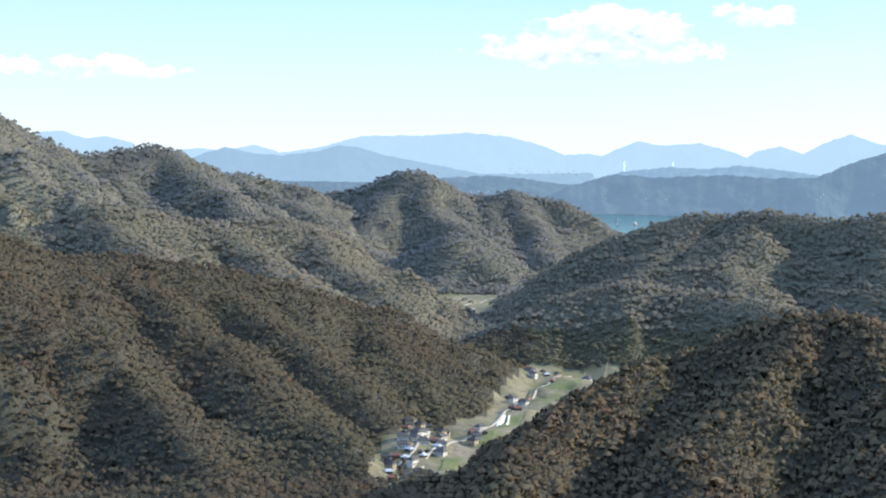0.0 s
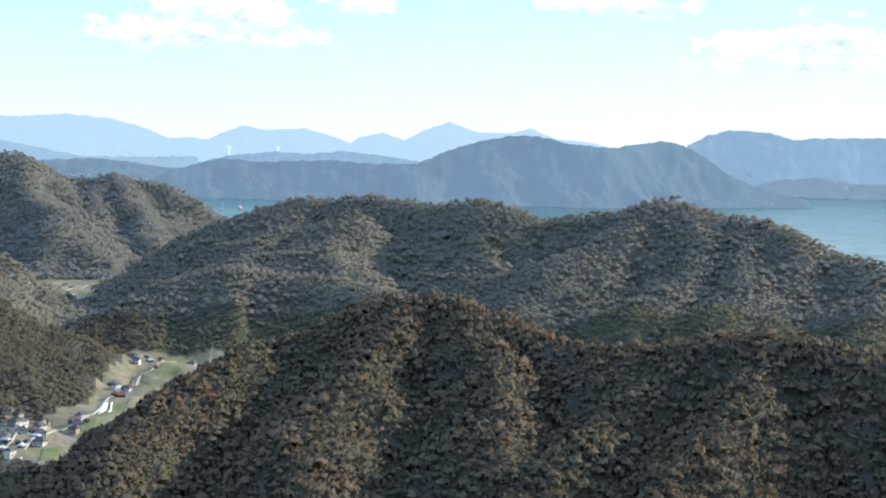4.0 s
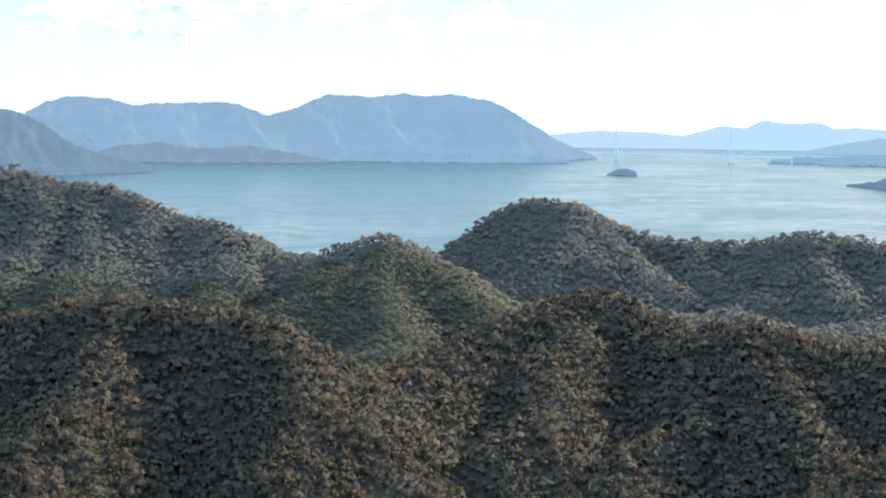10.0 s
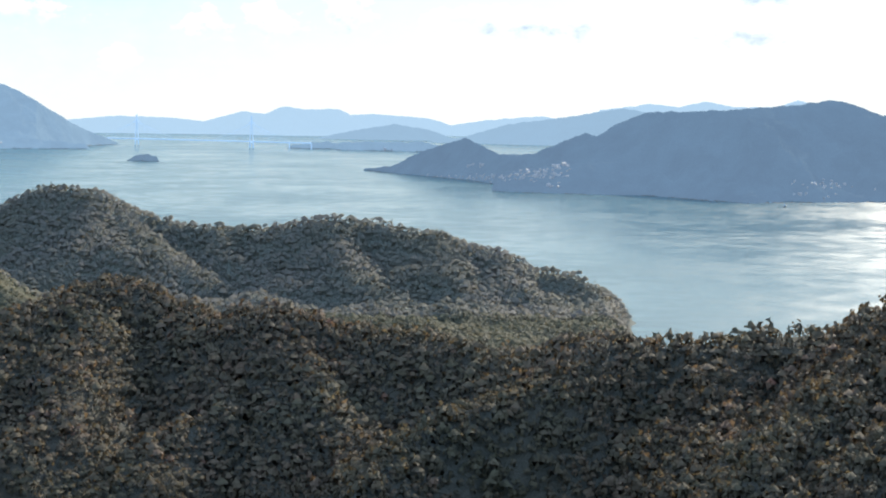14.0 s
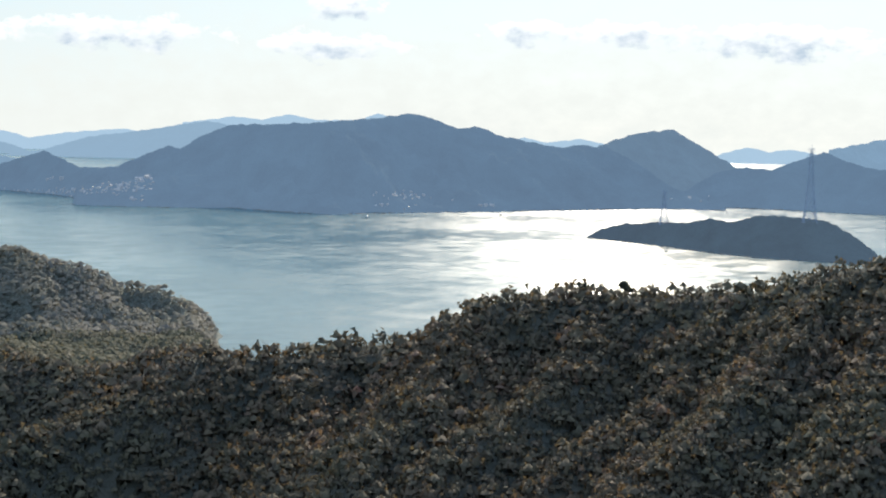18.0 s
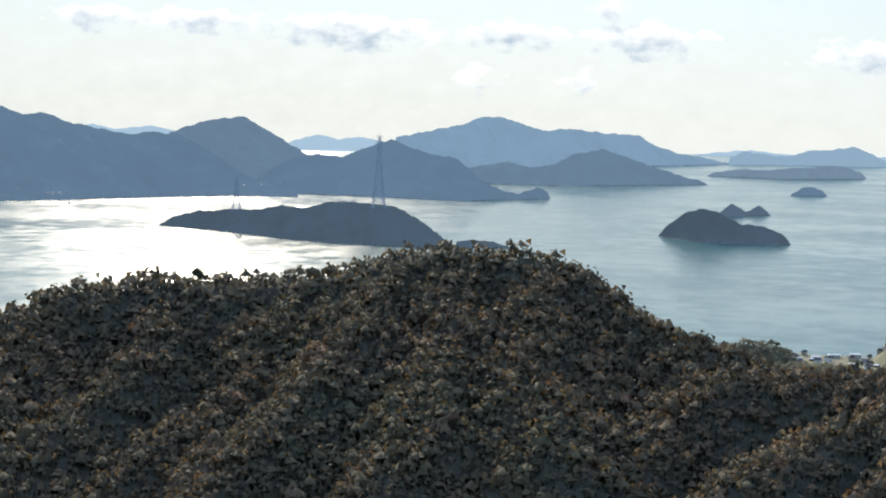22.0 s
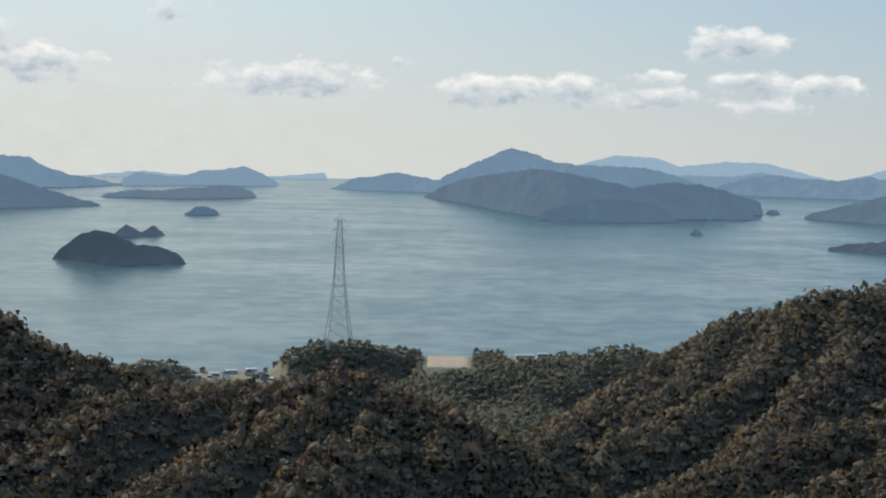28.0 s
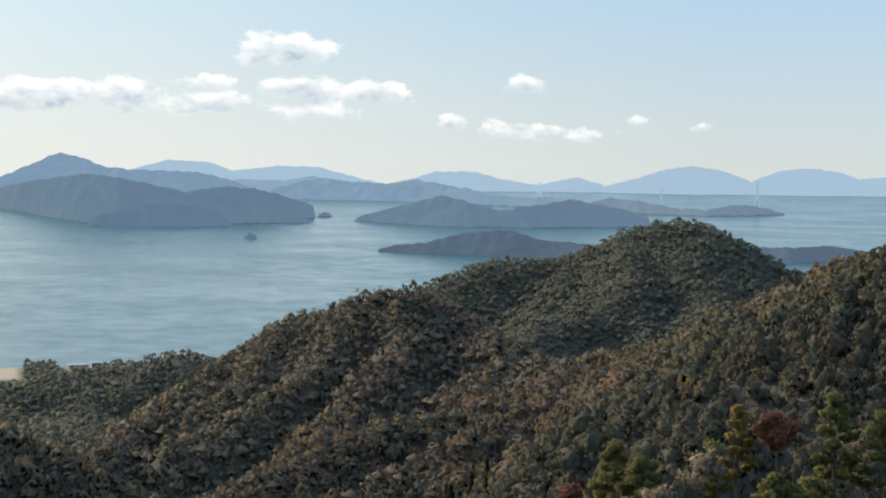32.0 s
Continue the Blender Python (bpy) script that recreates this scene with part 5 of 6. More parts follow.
forest("slope_forest", 108, 190, 0.98, 0.42, 0.88, MIDDLE, MAT_FOREST, "dense dark woodland covering the nearer hills", az_in=-0.4, seed=2, lean=0.3)
forest("crest_forest", 190, 290, 1.1, 0.46, 0.95, OUTER, MAT_FOREST, "dense brown and olive woodland on the crests", az_in=-0.4, seed=9, lean=0.35)
forest("side_forest", 190, 450, 1.15, 0.48, 0.95, COARSE, MAT_SIDE, "dense olive brown woodland on the valley side, darkened as shade", az_out=3.2, seed=8, lean=0.45)
forest("hill_forest", 290, 450, 1.25, 0.55, 1.1, COARSE, MAT_MID, "dense green woodland covering the middle hills, lightened for haze", az_in=3.2, az_out=98.0, seed=3, lean=0.6)
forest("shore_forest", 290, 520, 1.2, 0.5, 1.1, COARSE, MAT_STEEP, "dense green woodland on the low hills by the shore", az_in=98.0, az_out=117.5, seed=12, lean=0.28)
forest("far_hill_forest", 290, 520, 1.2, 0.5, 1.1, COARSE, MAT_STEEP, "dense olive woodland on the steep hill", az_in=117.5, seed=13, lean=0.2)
forest("ridge_forest", 450, 640, 1.5, 0.72, 1.4, COARSE, MAT_FARHILL, "green woodland covering the farther hills, paled for haze", az_out=98.0, seed=5, lean=0.65)
forest("valley_forest", 640, 1000, 1.9, 0.9, 1.6, COARSE, MAT_VALLEY, "woodland on the far valley hills, haze in its colour", seed=4, lean=0.7)


# ---------------- small builders ----------------
def plain(name, col, rough=0.7, metal=0.0, vary=0.25, scale=6.0):
    m, nt, b = material(name)
    a = noise_node(nt, scale, 4, 0.6)
    c = mixed(nt, ramp(nt, a, [(0.3, (0, 0, 0)), (0.7, (1, 1, 1))]), tuple(q * (1 - vary) for q in col), tuple(min(1, q * (1 + vary)) for q in col))
    nt.links.new(c, b.inputs["Base Color"])
    b.inputs["Roughness"].default_value, b.inputs["Metallic"].default_value = rough, metal
    bump(nt, b, a, 0.25, 0.02)
    return m


def part(name, bm, mat, parent, label=""):
    me = bpy.data.meshes.new(name)
    bm.to_mesh(me)
    bm.free()
    me.materials.append(mat)
    ob = new(name, me)
    ob.parent = parent
    if label:
        ob["label"] = label
    return ob


def bar(bm, a, b, t, sides=4):
    """A straight member of thickness t from a to b."""
    a, b = Vector(a), Vector(b)
    ax = (b - a).normalized()
    u = ax.orthogonal().normalized()
    v = ax.cross(u)
    ring = [(math.cos(2 * math.pi * (k + 0.5) / sides), math.sin(2 * math.pi * (k + 0.5) / sides)) for k in range(sides)]
    lo = [bm.verts.new(a + (u * c + v * s) * t / 2) for c, s in ring]
    hi = [bm.verts.new(b + (u * c + v * s) * t / 2) for c, s in ring]
    for k in range(sides):
        bm.faces.new((lo[k], lo[(k + 1) % sides], hi[(k + 1) % sides], hi[k]))
    bm.faces.new(lo[::-1])
    bm.faces.new(hi)


def tube(bm, points):
    """One upright member through several points, each with its own thickness."""
    last = None
    for (x, y, z), t in points:
        ring = [bm.verts.new((x + sx * t / 2, y + sy * t / 2, z)) for sx, sy in ((1, 1), (-1, 1), (-1, -1), (1, -1))]
        if last:
            for k in range(4):
                bm.faces.new((last[k], last[(k + 1) % 4], ring[(k + 1) % 4], ring[k]))
        else:
            bm.faces.new(ring[::-1])
        last = ring
    bm.faces.new(last)


def block(bm, x0, x1, y0, y1, z0, z1, bevel=0.0):
    r = bmesh.ops.create_cube(bm, size=1.0)
    for v in r["verts"]:
        v.co = Vector(((x0 + x1) / 2 + v.co.x * (x1 - x0), (y0 + y1) / 2 + v.co.y * (y1 - y0), (z0 + z1) / 2 + v.co.z * (z1 - z0)))
    if bevel:
        bmesh.ops.bevel(bm, geom=list({e for v in r["verts"] for e in v.link_edges}), offset=bevel, segments=1, affect="EDGES")


def height_at(az, d):
    p = pol(az, d)
    return float(ground_at(np.array([p.x]), np.array([p.y]))[0])


MAT_STEEL = plain("galvanised_steel", (0.42, 0.38, 0.36), 0.6, 0.0)
MAT_STEEL_FAR = plain("hazy_steel", (0.22, 0.25, 0.30), 0.8)
MAT_STEEL_PALE = plain("pale_hazy_steel", (0.3, 0.33, 0.36), 0.8)


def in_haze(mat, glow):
    """Makes a far thing's material emit a pale colour, in place of the haze before it."""
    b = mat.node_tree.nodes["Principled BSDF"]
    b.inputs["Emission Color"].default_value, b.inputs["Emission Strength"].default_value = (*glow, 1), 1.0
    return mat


# haze on the steel: a faint blue-grey emission
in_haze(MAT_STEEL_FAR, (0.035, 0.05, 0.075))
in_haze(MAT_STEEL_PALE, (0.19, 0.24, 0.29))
MAT_PORCELAIN = plain("porcelain", (0.45, 0.45, 0.44), 0.3)
MAT_CONCRETE = plain("concrete", (0.42, 0.41, 0.38), 0.9)


def lattice_tower(name, az, d, z0, height, base, label, steel, panels=8, thick=0.26, arms=((0.77, 1.9), (0.86, 2.0), (0.94, 1.7)), turn=8.0, bulk=1.0):
    """A pylon: four tapering legs, braced panel by panel, three pairs of arms with hanging insulators, a spike."""
    root = new(name)
    root.matrix_world = Matrix.Translation(pol(az, d, z0)) @ pose(0, 0, 0, 0, 0, -az + turn)

    def half(f):
        h = np.interp(f, [0, 0.25, 0.47, 0.8, 0.94], [base / 2, base * 0.33, base * 0.21, base * 0.12, base * 0.07])
        return float(h)

    corners = ((1, 1), (-1, 1), (-1, -1), (1, -1))
    stops = [0.0] + [1 - (1 - k / panels) ** 1.0 for k in range(1, panels)] + [1.0]
    stops = [f * 0.94 for f in stops]
    for cx, cy in corners:
        bm = bmesh.new()
        tube(bm, [((cx * half(f), cy * half(f), f * height), thick * (1 - 0.55 * f) * bulk) for f in stops])
        part("leg", bm, steel, root)
        if bulk == 1.0:
            bm = bmesh.new()
            block(bm, cx * half(0) - 0.5, cx * half(0) + 0.5, cy * half(0) - 0.5, cy * half(0) + 0.5, -2.0, 0.18, 0.05)
            part("footing", bm, MAT_CONCRETE, root, "pale concrete footing")
    for f, g in zip(stops, stops[1:]):
        bm = bmesh.new()
        t = thick * 0.42 * bulk
        single = bulk == 1.0
        for (ax, ay), (bx, by) in zip(corners, corners[1:] + corners[:1]):
            a0, b0 = (ax * half(f), ay * half(f), f * height), (bx * half(f), by * half(f), f * height)
            a1, b1 = (ax * half(g), ay * half(g), g * height), (bx * half(g), by * half(g), g * height)
            for p, q, w, word in ((a0, b1, t, "diagonal_brace"), (b0, a1, t, "diagonal_brace"), (a1, b1, t * 1.25, "cross_brace")):
                if single:
                    one = bmesh.new()
                    bar(one, p, q, w)
                    part(word, one, steel, root)
                else:
                    bar(bm, p, q, w)
        if single:
            bm.free()
        else:
            part("brace_panel", bm, steel, root)["kind"] = "stuff"
    for f, reach in arms:
        for s in (1, -1):
            bm = bmesh.new()
            z, w = f * height, half(f)
            tip = (s * reach * base / 7.2, 0, z)
            for y in (w, -w):
                bar(bm, (s * w, y, z), tip, thick * 0.5 * bulk)
                bar(bm, (s * w, y, z + 0.018 * height), tip, thick * 0.4 * bulk)
            arm = part("crossarm", bm, steel, root)
            bm = bmesh.new()
            bar(bm, tip, (tip[0], 0, z - 0.03 * height), thick * 0.55 * bulk, 6)
            part("insulator", bm, MAT_PORCELAIN if bulk == 1.0 else steel, arm, "hanging string of insulators")
    bm = bmesh.new()
    bar(bm, (0, 0, 0.93 * height), (0, 0, height), thick * 0.45 * bulk)
    part("spike", bm, steel, root)
    return tagged(root, label, "pylon", "power pylons")


lattice_tower("transmission_tower", 100.02, 466, 11.6, 36.9, 7.2, "tall pale steel lattice pylon on a wooded knoll", MAT_STEEL, 11, 0.2)
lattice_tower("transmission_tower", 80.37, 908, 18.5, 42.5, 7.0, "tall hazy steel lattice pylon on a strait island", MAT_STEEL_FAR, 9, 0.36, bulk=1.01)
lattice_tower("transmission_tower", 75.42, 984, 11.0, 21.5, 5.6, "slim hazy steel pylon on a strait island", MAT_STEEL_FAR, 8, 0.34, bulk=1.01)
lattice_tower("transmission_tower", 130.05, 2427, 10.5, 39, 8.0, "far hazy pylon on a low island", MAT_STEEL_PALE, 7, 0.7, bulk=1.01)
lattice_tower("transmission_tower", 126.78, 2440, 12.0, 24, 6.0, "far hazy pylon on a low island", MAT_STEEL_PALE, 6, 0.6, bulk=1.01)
for az, d, h in ((29.5, 487, 3.6), (32.27, 466, 3.4), (25.5, 510, 3.0)):
    lattice_tower("transmission_tower", az, d, height_at(az, d), h, 0.8, "small grey steel pylon on the wooded ridge", MAT_STEEL_FAR, 6, 0.14, bulk=1.01)

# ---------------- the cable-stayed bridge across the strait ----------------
# bridge colour plus emission that imitates the air before it
MAT_BRIDGE = in_haze(plain("hazed_bridge_paint", (0.40, 0.46, 0.52), 0.6), (0.21, 0.30, 0.40))


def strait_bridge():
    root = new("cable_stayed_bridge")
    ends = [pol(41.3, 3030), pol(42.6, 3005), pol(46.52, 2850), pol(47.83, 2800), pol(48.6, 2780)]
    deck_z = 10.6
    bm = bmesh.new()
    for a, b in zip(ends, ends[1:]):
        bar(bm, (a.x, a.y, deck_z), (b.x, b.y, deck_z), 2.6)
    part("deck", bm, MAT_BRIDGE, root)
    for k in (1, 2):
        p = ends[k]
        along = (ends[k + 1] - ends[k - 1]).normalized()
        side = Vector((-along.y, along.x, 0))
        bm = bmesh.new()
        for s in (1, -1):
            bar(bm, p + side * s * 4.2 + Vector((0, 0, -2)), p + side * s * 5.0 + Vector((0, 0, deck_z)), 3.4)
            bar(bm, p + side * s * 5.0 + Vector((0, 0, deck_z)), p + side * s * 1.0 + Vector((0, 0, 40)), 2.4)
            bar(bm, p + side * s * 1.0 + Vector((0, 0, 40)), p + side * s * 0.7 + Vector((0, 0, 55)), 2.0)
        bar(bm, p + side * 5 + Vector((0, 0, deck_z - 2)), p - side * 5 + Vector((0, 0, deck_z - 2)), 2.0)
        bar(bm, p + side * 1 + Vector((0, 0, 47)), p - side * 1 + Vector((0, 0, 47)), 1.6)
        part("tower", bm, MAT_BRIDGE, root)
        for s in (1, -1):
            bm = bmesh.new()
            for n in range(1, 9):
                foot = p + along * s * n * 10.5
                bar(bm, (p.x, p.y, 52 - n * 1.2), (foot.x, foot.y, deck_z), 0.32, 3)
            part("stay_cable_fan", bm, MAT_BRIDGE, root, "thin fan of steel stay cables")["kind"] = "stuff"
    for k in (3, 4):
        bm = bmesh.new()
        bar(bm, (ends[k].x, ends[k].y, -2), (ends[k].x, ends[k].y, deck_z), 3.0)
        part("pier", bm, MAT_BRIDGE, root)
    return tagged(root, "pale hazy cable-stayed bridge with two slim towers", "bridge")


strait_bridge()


def far_mast(az, d, z0, h, w, name, label):
    root = new(name)
    root.matrix_world = Matrix.Translation(pol(az, d, z0)) @ pose(0, 0, 0, 0, 0, -az)
    for s in (1, -1):
        bm = bmesh.new()
        bar(bm, (s * w / 2, 0, -3), (s * w / 2 * 0.8, 0, h), w * 0.3)
        part("leg", bm, MAT_BRIDGE, root)
    for f in (0.45, 0.75, 0.98):
        bm = bmesh.new()
        bar(bm, (-w / 2, 0, h * f), (w / 2, 0, h * f), w * 0.25)
        part("crossbeam", bm, MAT_BRIDGE, root)
    return tagged(root, label, "tower")


far_mast(122.55, 2790, 8, 33, 5.0, "bridge_tower", "pale far bridge tower between low islands")
MAT_WHITE = plain("white_paint", (0.78, 0.78, 0.76), 0.5, 0, 0.1)
# white chimney paint, emitting a pale blue as haze
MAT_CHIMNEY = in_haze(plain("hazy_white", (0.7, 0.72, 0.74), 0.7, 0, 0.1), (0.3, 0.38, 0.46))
for az in (6.31, 7.99):
    root = new("chimney")
    root.matrix_world = Matrix.Translation(pol(az, 3300, -1))
    bm = bmesh.new()
    bmesh.ops.create_cone(bm, cap_ends=True, segments=10, radius1=2.4, radius2=1.6, depth=50, matrix=Matrix.Translation((0, 0, 25)))
    part("shaft", bm, MAT_CHIMNEY, root)
    bm = bmesh.new()
    bmesh.ops.create_cone(bm, cap_ends=True, segments=10, radius1=2.0, radius2=2.0, depth=1.2, matrix=Matrix.Translation((0, 0, 50.4)))
    part("rim", bm, MAT_CHIMNEY, root)
    tagged(root, "white industrial chimney on the far shore", "chimney", "far chimneys")

# ---------------- houses ----------------
MAT_TILE = {"grey": plain("grey_roof_tiles", (0.085, 0.082, 0.082), 0.8, 0, 0.35, 9), "dark": plain("dark_roof_tiles", (0.05, 0.048, 0.048), 0.8, 0, 0.3, 9),
            "red": plain("red_brown_roof_tiles", (0.20, 0.085, 0.06), 0.6, 0, 0.3, 9), "silver": plain("silver_sheet_roof", (0.55, 0.57, 0.60), 0.35, 0.2, 0.12, 4),
            "blue": plain("blue_sheet_roof", (0.18, 0.38, 0.52), 0.4, 0.1, 0.15, 4)}
MAT_WALL = {"white": plain("white_plaster", (0.66, 0.65, 0.61), 0.8, 0, 0.12, 4), "tan": plain("tan_plaster", (0.42, 0.36, 0.27), 0.85, 0, 0.15, 4), "wood": plain("dark_wood_boards", (0.13, 0.095, 0.07), 0.8, 0, 0.3, 9)}
MAT_GLASS = plain("window_glass", (0.03, 0.04, 0.05), 0.12, 0, 0.2, 3)


def house(w, l, h, roof, wall, storeys=1, label=""):
    """A village house: walls, hipped tile roof with eaves and a ridge cap, lean-to eaves, windows and a door."""
    root = new("house")
    bm = bmesh.new()
    block(bm, -w / 2, w / 2, -l / 2, l / 2, -0.35, h)
    part("wall", bm, MAT_WALL[wall], root)
    e, r = 0.13, 0.42 * l * 0.9
    bm = bmesh.new()
    lo = [bm.verts.new(q) for q in ((-w / 2 - e, -l / 2 - e, h - 0.04), (w / 2 + e, -l / 2 - e, h - 0.04), (w / 2 + e, l / 2 + e, h - 0.04), (-w / 2 - e, l / 2 + e, h - 0.04))]
    up = [bm.verts.new((q.co.x, q.co.y, h + 0.05)) for q in lo]
    a, b = bm.verts.new((-w * 0.3, 0, h + r)), bm.verts.new((w * 0.3, 0, h + r))
    bm.faces.new(lo[::-1])
    for k in range(4):
        bm.faces.new((lo[k], lo[(k + 1) % 4], up[(k + 1) % 4], up[k]))
    for f in ((up[0], up[1], b, a), (up[1], up[2], b), (up[2], up[3], a, b), (up[3], up[0], a)):
        bm.faces.new(f)
    rf = part("roof", bm, MAT_TILE[roof], root)
    bm = bmesh.new()
    bar(bm, (-w * 0.32, 0, h + r + 0.02), (w * 0.32, 0, h + r + 0.02), 0.1)
    part("ridge_cap", bm, MAT_TILE[roof], rf)
    for k in range(storeys):
        z = (k + 0.5) * h / storeys
        for x in (-w * 0.28, w * 0.05, w * 0.32):
            bm = bmesh.new()
            block(bm, x - 0.12, x + 0.12, -l / 2 - 0.02, -l / 2 + 0.02, z - 0.1, z + 0.12)
            part("window", bm, MAT_GLASS, root)
        bm = bmesh.new()
        block(bm, w / 2 - 0.02, w / 2 + 0.02, -0.15, 0.15, z - 0.1, z + 0.12)
        part("window", bm, MAT_GLASS, root)
    bm = bmesh.new()
    block(bm, -w * 0.14 - 0.09, -w * 0.14 + 0.09, -l / 2 - 0.025, -l / 2 + 0.02, 0.0, 0.38)
    part("door", bm, MAT_WALL["wood"], root)
    return tagged(root, label, "house", "houses of the valley village")


KINDS = [house(2.1, 1.5, 0.75, "grey", "white", 1, "village house with grey tile roof and white walls"),
         house(1.7, 1.3, 1.05, "dark", "tan", 2, "two-storey village house with dark tile roof"),
         house(1.5, 1.1, 0.6, "red", "wood", 1, "low wooden house with red-brown tile roof"),
         house(1.3, 1.0, 0.55, "silver", "wood", 1, "small shed with silver sheet roof"),
         house(1.8, 1.2, 1.1, "grey", "white", 2, "two-storey white house with grey tile roof"),
         house(1.0, 0.8, 0.5, "dark", "wood", 1, "dark wooden outbuilding with tile roof")]
for k, ob in enumerate(KINDS):
    az, d = (-0.9, 0.2, 1.2, -1.2, 2.6, -0.4)[k], (300, 318, 322, 286, 366, 292)[k]
    ob.matrix_world = Matrix.Translation(pol(az, d, height_at(az, d))) @ pose(0, 0, 0, 0, 0, 20 * k - 30)
rng = random.Random(11)
HAMLETS = [(-1.15, 282, 0.75, 14, 20), (-0.6, 304, 0.8, 14, 20), (1.15, 318, 0.5, 8, 6), (2.5, 364, 0.6, 10, 8), (3.7, 418, 0.7, 12, 9),
           (5.0, 420, 0.6, 10, 4), (-0.1, 612, 0.55, 22, 14), (0.5, 640, 0.6, 20, 9), (1.1, 590, 0.4, 14, 3), (3.2, 850, 0.7, 30, 10)]
placed = [pol((-0.9, 0.2, 1.2, -1.2, 2.6, -0.4)[k], (300, 318, 322, 286, 366, 292)[k]) for k in range(6)]
for caz, cd, spread, deep, count in HAMLETS:
    made = 0
    for _ in range(count * 30):
        if made >= count:
            break
        az, d = caz + rng.uniform(-spread, spread), cd + rng.uniform(-deep, deep)
        p = pol(az, d)
        if any((p - q).length < 1.6 for q in placed):
            continue
        placed.append(p)
        pick = rng.choices(range(6), (4, 4, 3, 2, 2, 5))[0]
        copy_thing(KINDS[pick], Matrix.Translation((p.x, p.y, height_at(az, d))) @ pose(0, 0, 0, 0, 0, rng.choice((10, 100, -35, 55)) + rng.uniform(-8, 8)))
        made += 1

# ---------------- fields, lanes and sheets in the valley ----------------
MAT_FIELD = {"green": plain("green_field", (0.115, 0.135, 0.045), 0.95, 0, 0.3, 1.5), "straw": plain("cut_rice_field", (0.24, 0.20, 0.105), 0.95, 0, 0.25, 1.2),
             "soil": plain("bare_soil", (0.20, 0.165, 0.115), 0.95, 0, 0.25, 1.4), "lane": plain("pale_lane", (0.40, 0.37, 0.31), 0.9, 0, 0.12, 2),
             "sheet": plain("white_crop_sheet", (0.80, 0.80, 0.79), 0.5, 0, 0.05, 2), "sand": plain("sandy_sports_ground", (0.40, 0.31, 0.20), 0.95, 0, 0.15, 0.8)}


def patch(name, quad, mat, label, category, lift=0.12, n=10, kind="", flat=None):
    """A piece of open ground between four corners (bearing, distance), lying on the land, with an edge."""
    c = [pol(a, d) for a, d in quad]
    u, v = np.meshgrid(np.linspace(0, 1, n), np.linspace(0, 1, n))
    x = (1 - u) * (1 - v) * c[0].x + u * (1 - v) * c[1].x + u * v * c[2].x + (1 - u) * v * c[3].x
    y = (1 - u) * (1 - v) * c[0].y + u * (1 - v) * c[1].y + u * v * c[2].y + (1 - u) * v * c[3].y
    z = ground_at(x.ravel(), y.ravel()).reshape(x.shape) + lift if flat is None else np.full(x.shape, flat)
    rim = np.minimum(np.minimum(u, 1 - u), np.minimum(v, 1 - v)) <= 0
    z = np.where(rim, z - lift - 0.25, z)
    ob = add_mesh(name, np.stack([x.ravel(), y.ravel(), z.ravel()], 1), grid_faces(n, n), [mat])
    return tagged(ob, label, category, kind=kind)


def lane(points, width, label):
    v, f = [], []
    for k, (az, d) in enumerate(points):
        p = pol(az, d)
        q = pol(*points[min(k + 1, len(points) - 1)]) - pol(*points[max(k - 1, 0)])
        s = Vector((-q.y, q.x, 0)).normalized() * width / 2
        for w in (-1, 1):
            r = p + s * w
            v.append((r.x, r.y, float(ground_at(np.array([r.x]), np.array([r.y]))[0]) + 0.16))
        if k:
            f.append((2 * k - 2, 2 * k - 1, 2 * k + 1, 2 * k))
    ob = add_mesh("road", v, f, [MAT_FIELD["lane"]])
    ob.modifiers.new("thickness", "SOLIDIFY").thickness = 0.12
    return tagged(ob, label, "road", kind="structure")


def track(nodes, n=30):
    a, d = zip(*nodes)
    t = np.linspace(0, len(nodes) - 1, n)
    return list(zip(np.interp(t, range(len(nodes)), a), np.interp(t, range(len(nodes)), d)))


lane(track([(-0.8, 274), (-0.2, 296), (0.6, 312), (1.3, 318), (1.9, 332), (2.3, 352), (3.0, 372), (3.6, 400), (4.6, 428)]), 0.75, "pale village lane winding up the valley")
lane(track([(-1.5, 280), (-0.9, 292), (-0.5, 306), (-0.3, 318)]), 0.5, "narrow pale lane between the houses")
lane(track([(-0.6, 600), (0.6, 625), (1.3, 650), (1.9, 668)]), 1.2, "pale road through the far hamlet")
FIELDS = [("soil", (0.3, 294), (1.3, 296), (1.5, 308), (0.5, 309)), ("green", (-0.1, 276), (0.6, 278), (0.8, 290), (0.1, 290)), ("green", (1.2, 309), (1.9, 311), (2.1, 324), (1.6, 322)),
          ("green", (1.9, 328), (2.7, 330), (3.0, 350), (2.4, 348)), ("straw", (2.7, 338), (3.3, 342), (3.7, 358), (3.1, 356)), ("green", (2.9, 362), (3.9, 362), (4.4, 388), (3.4, 388)),
          ("green", (3.6, 392), (4.9, 392), (5.2, 412), (3.9, 412)), ("straw", (3.0, 376), (3.3, 376), (3.6, 402), (3.2, 402)), ("straw", (0.2, 300), (0.55, 312), (0.3, 318), (-0.2, 308)),
          ("straw", (-0.2, 640), (1.2, 640), (1.6, 664), (0.2, 664)), ("soil", (0.9, 580), (1.9, 580), (2.0, 600), (1.0, 600)), ("straw", (4.9, 420), (5.9, 420), (6.0, 440), (5.0, 436))]
WORDS = {"soil": "bare brown terraced plot in the valley", "green": "small bright green field beside the lane", "straw": "straw-coloured cut rice field in the valley"}
for kind_of, *quad in FIELDS:
    patch("field", quad, MAT_FIELD[kind_of], WORDS[kind_of], "field")
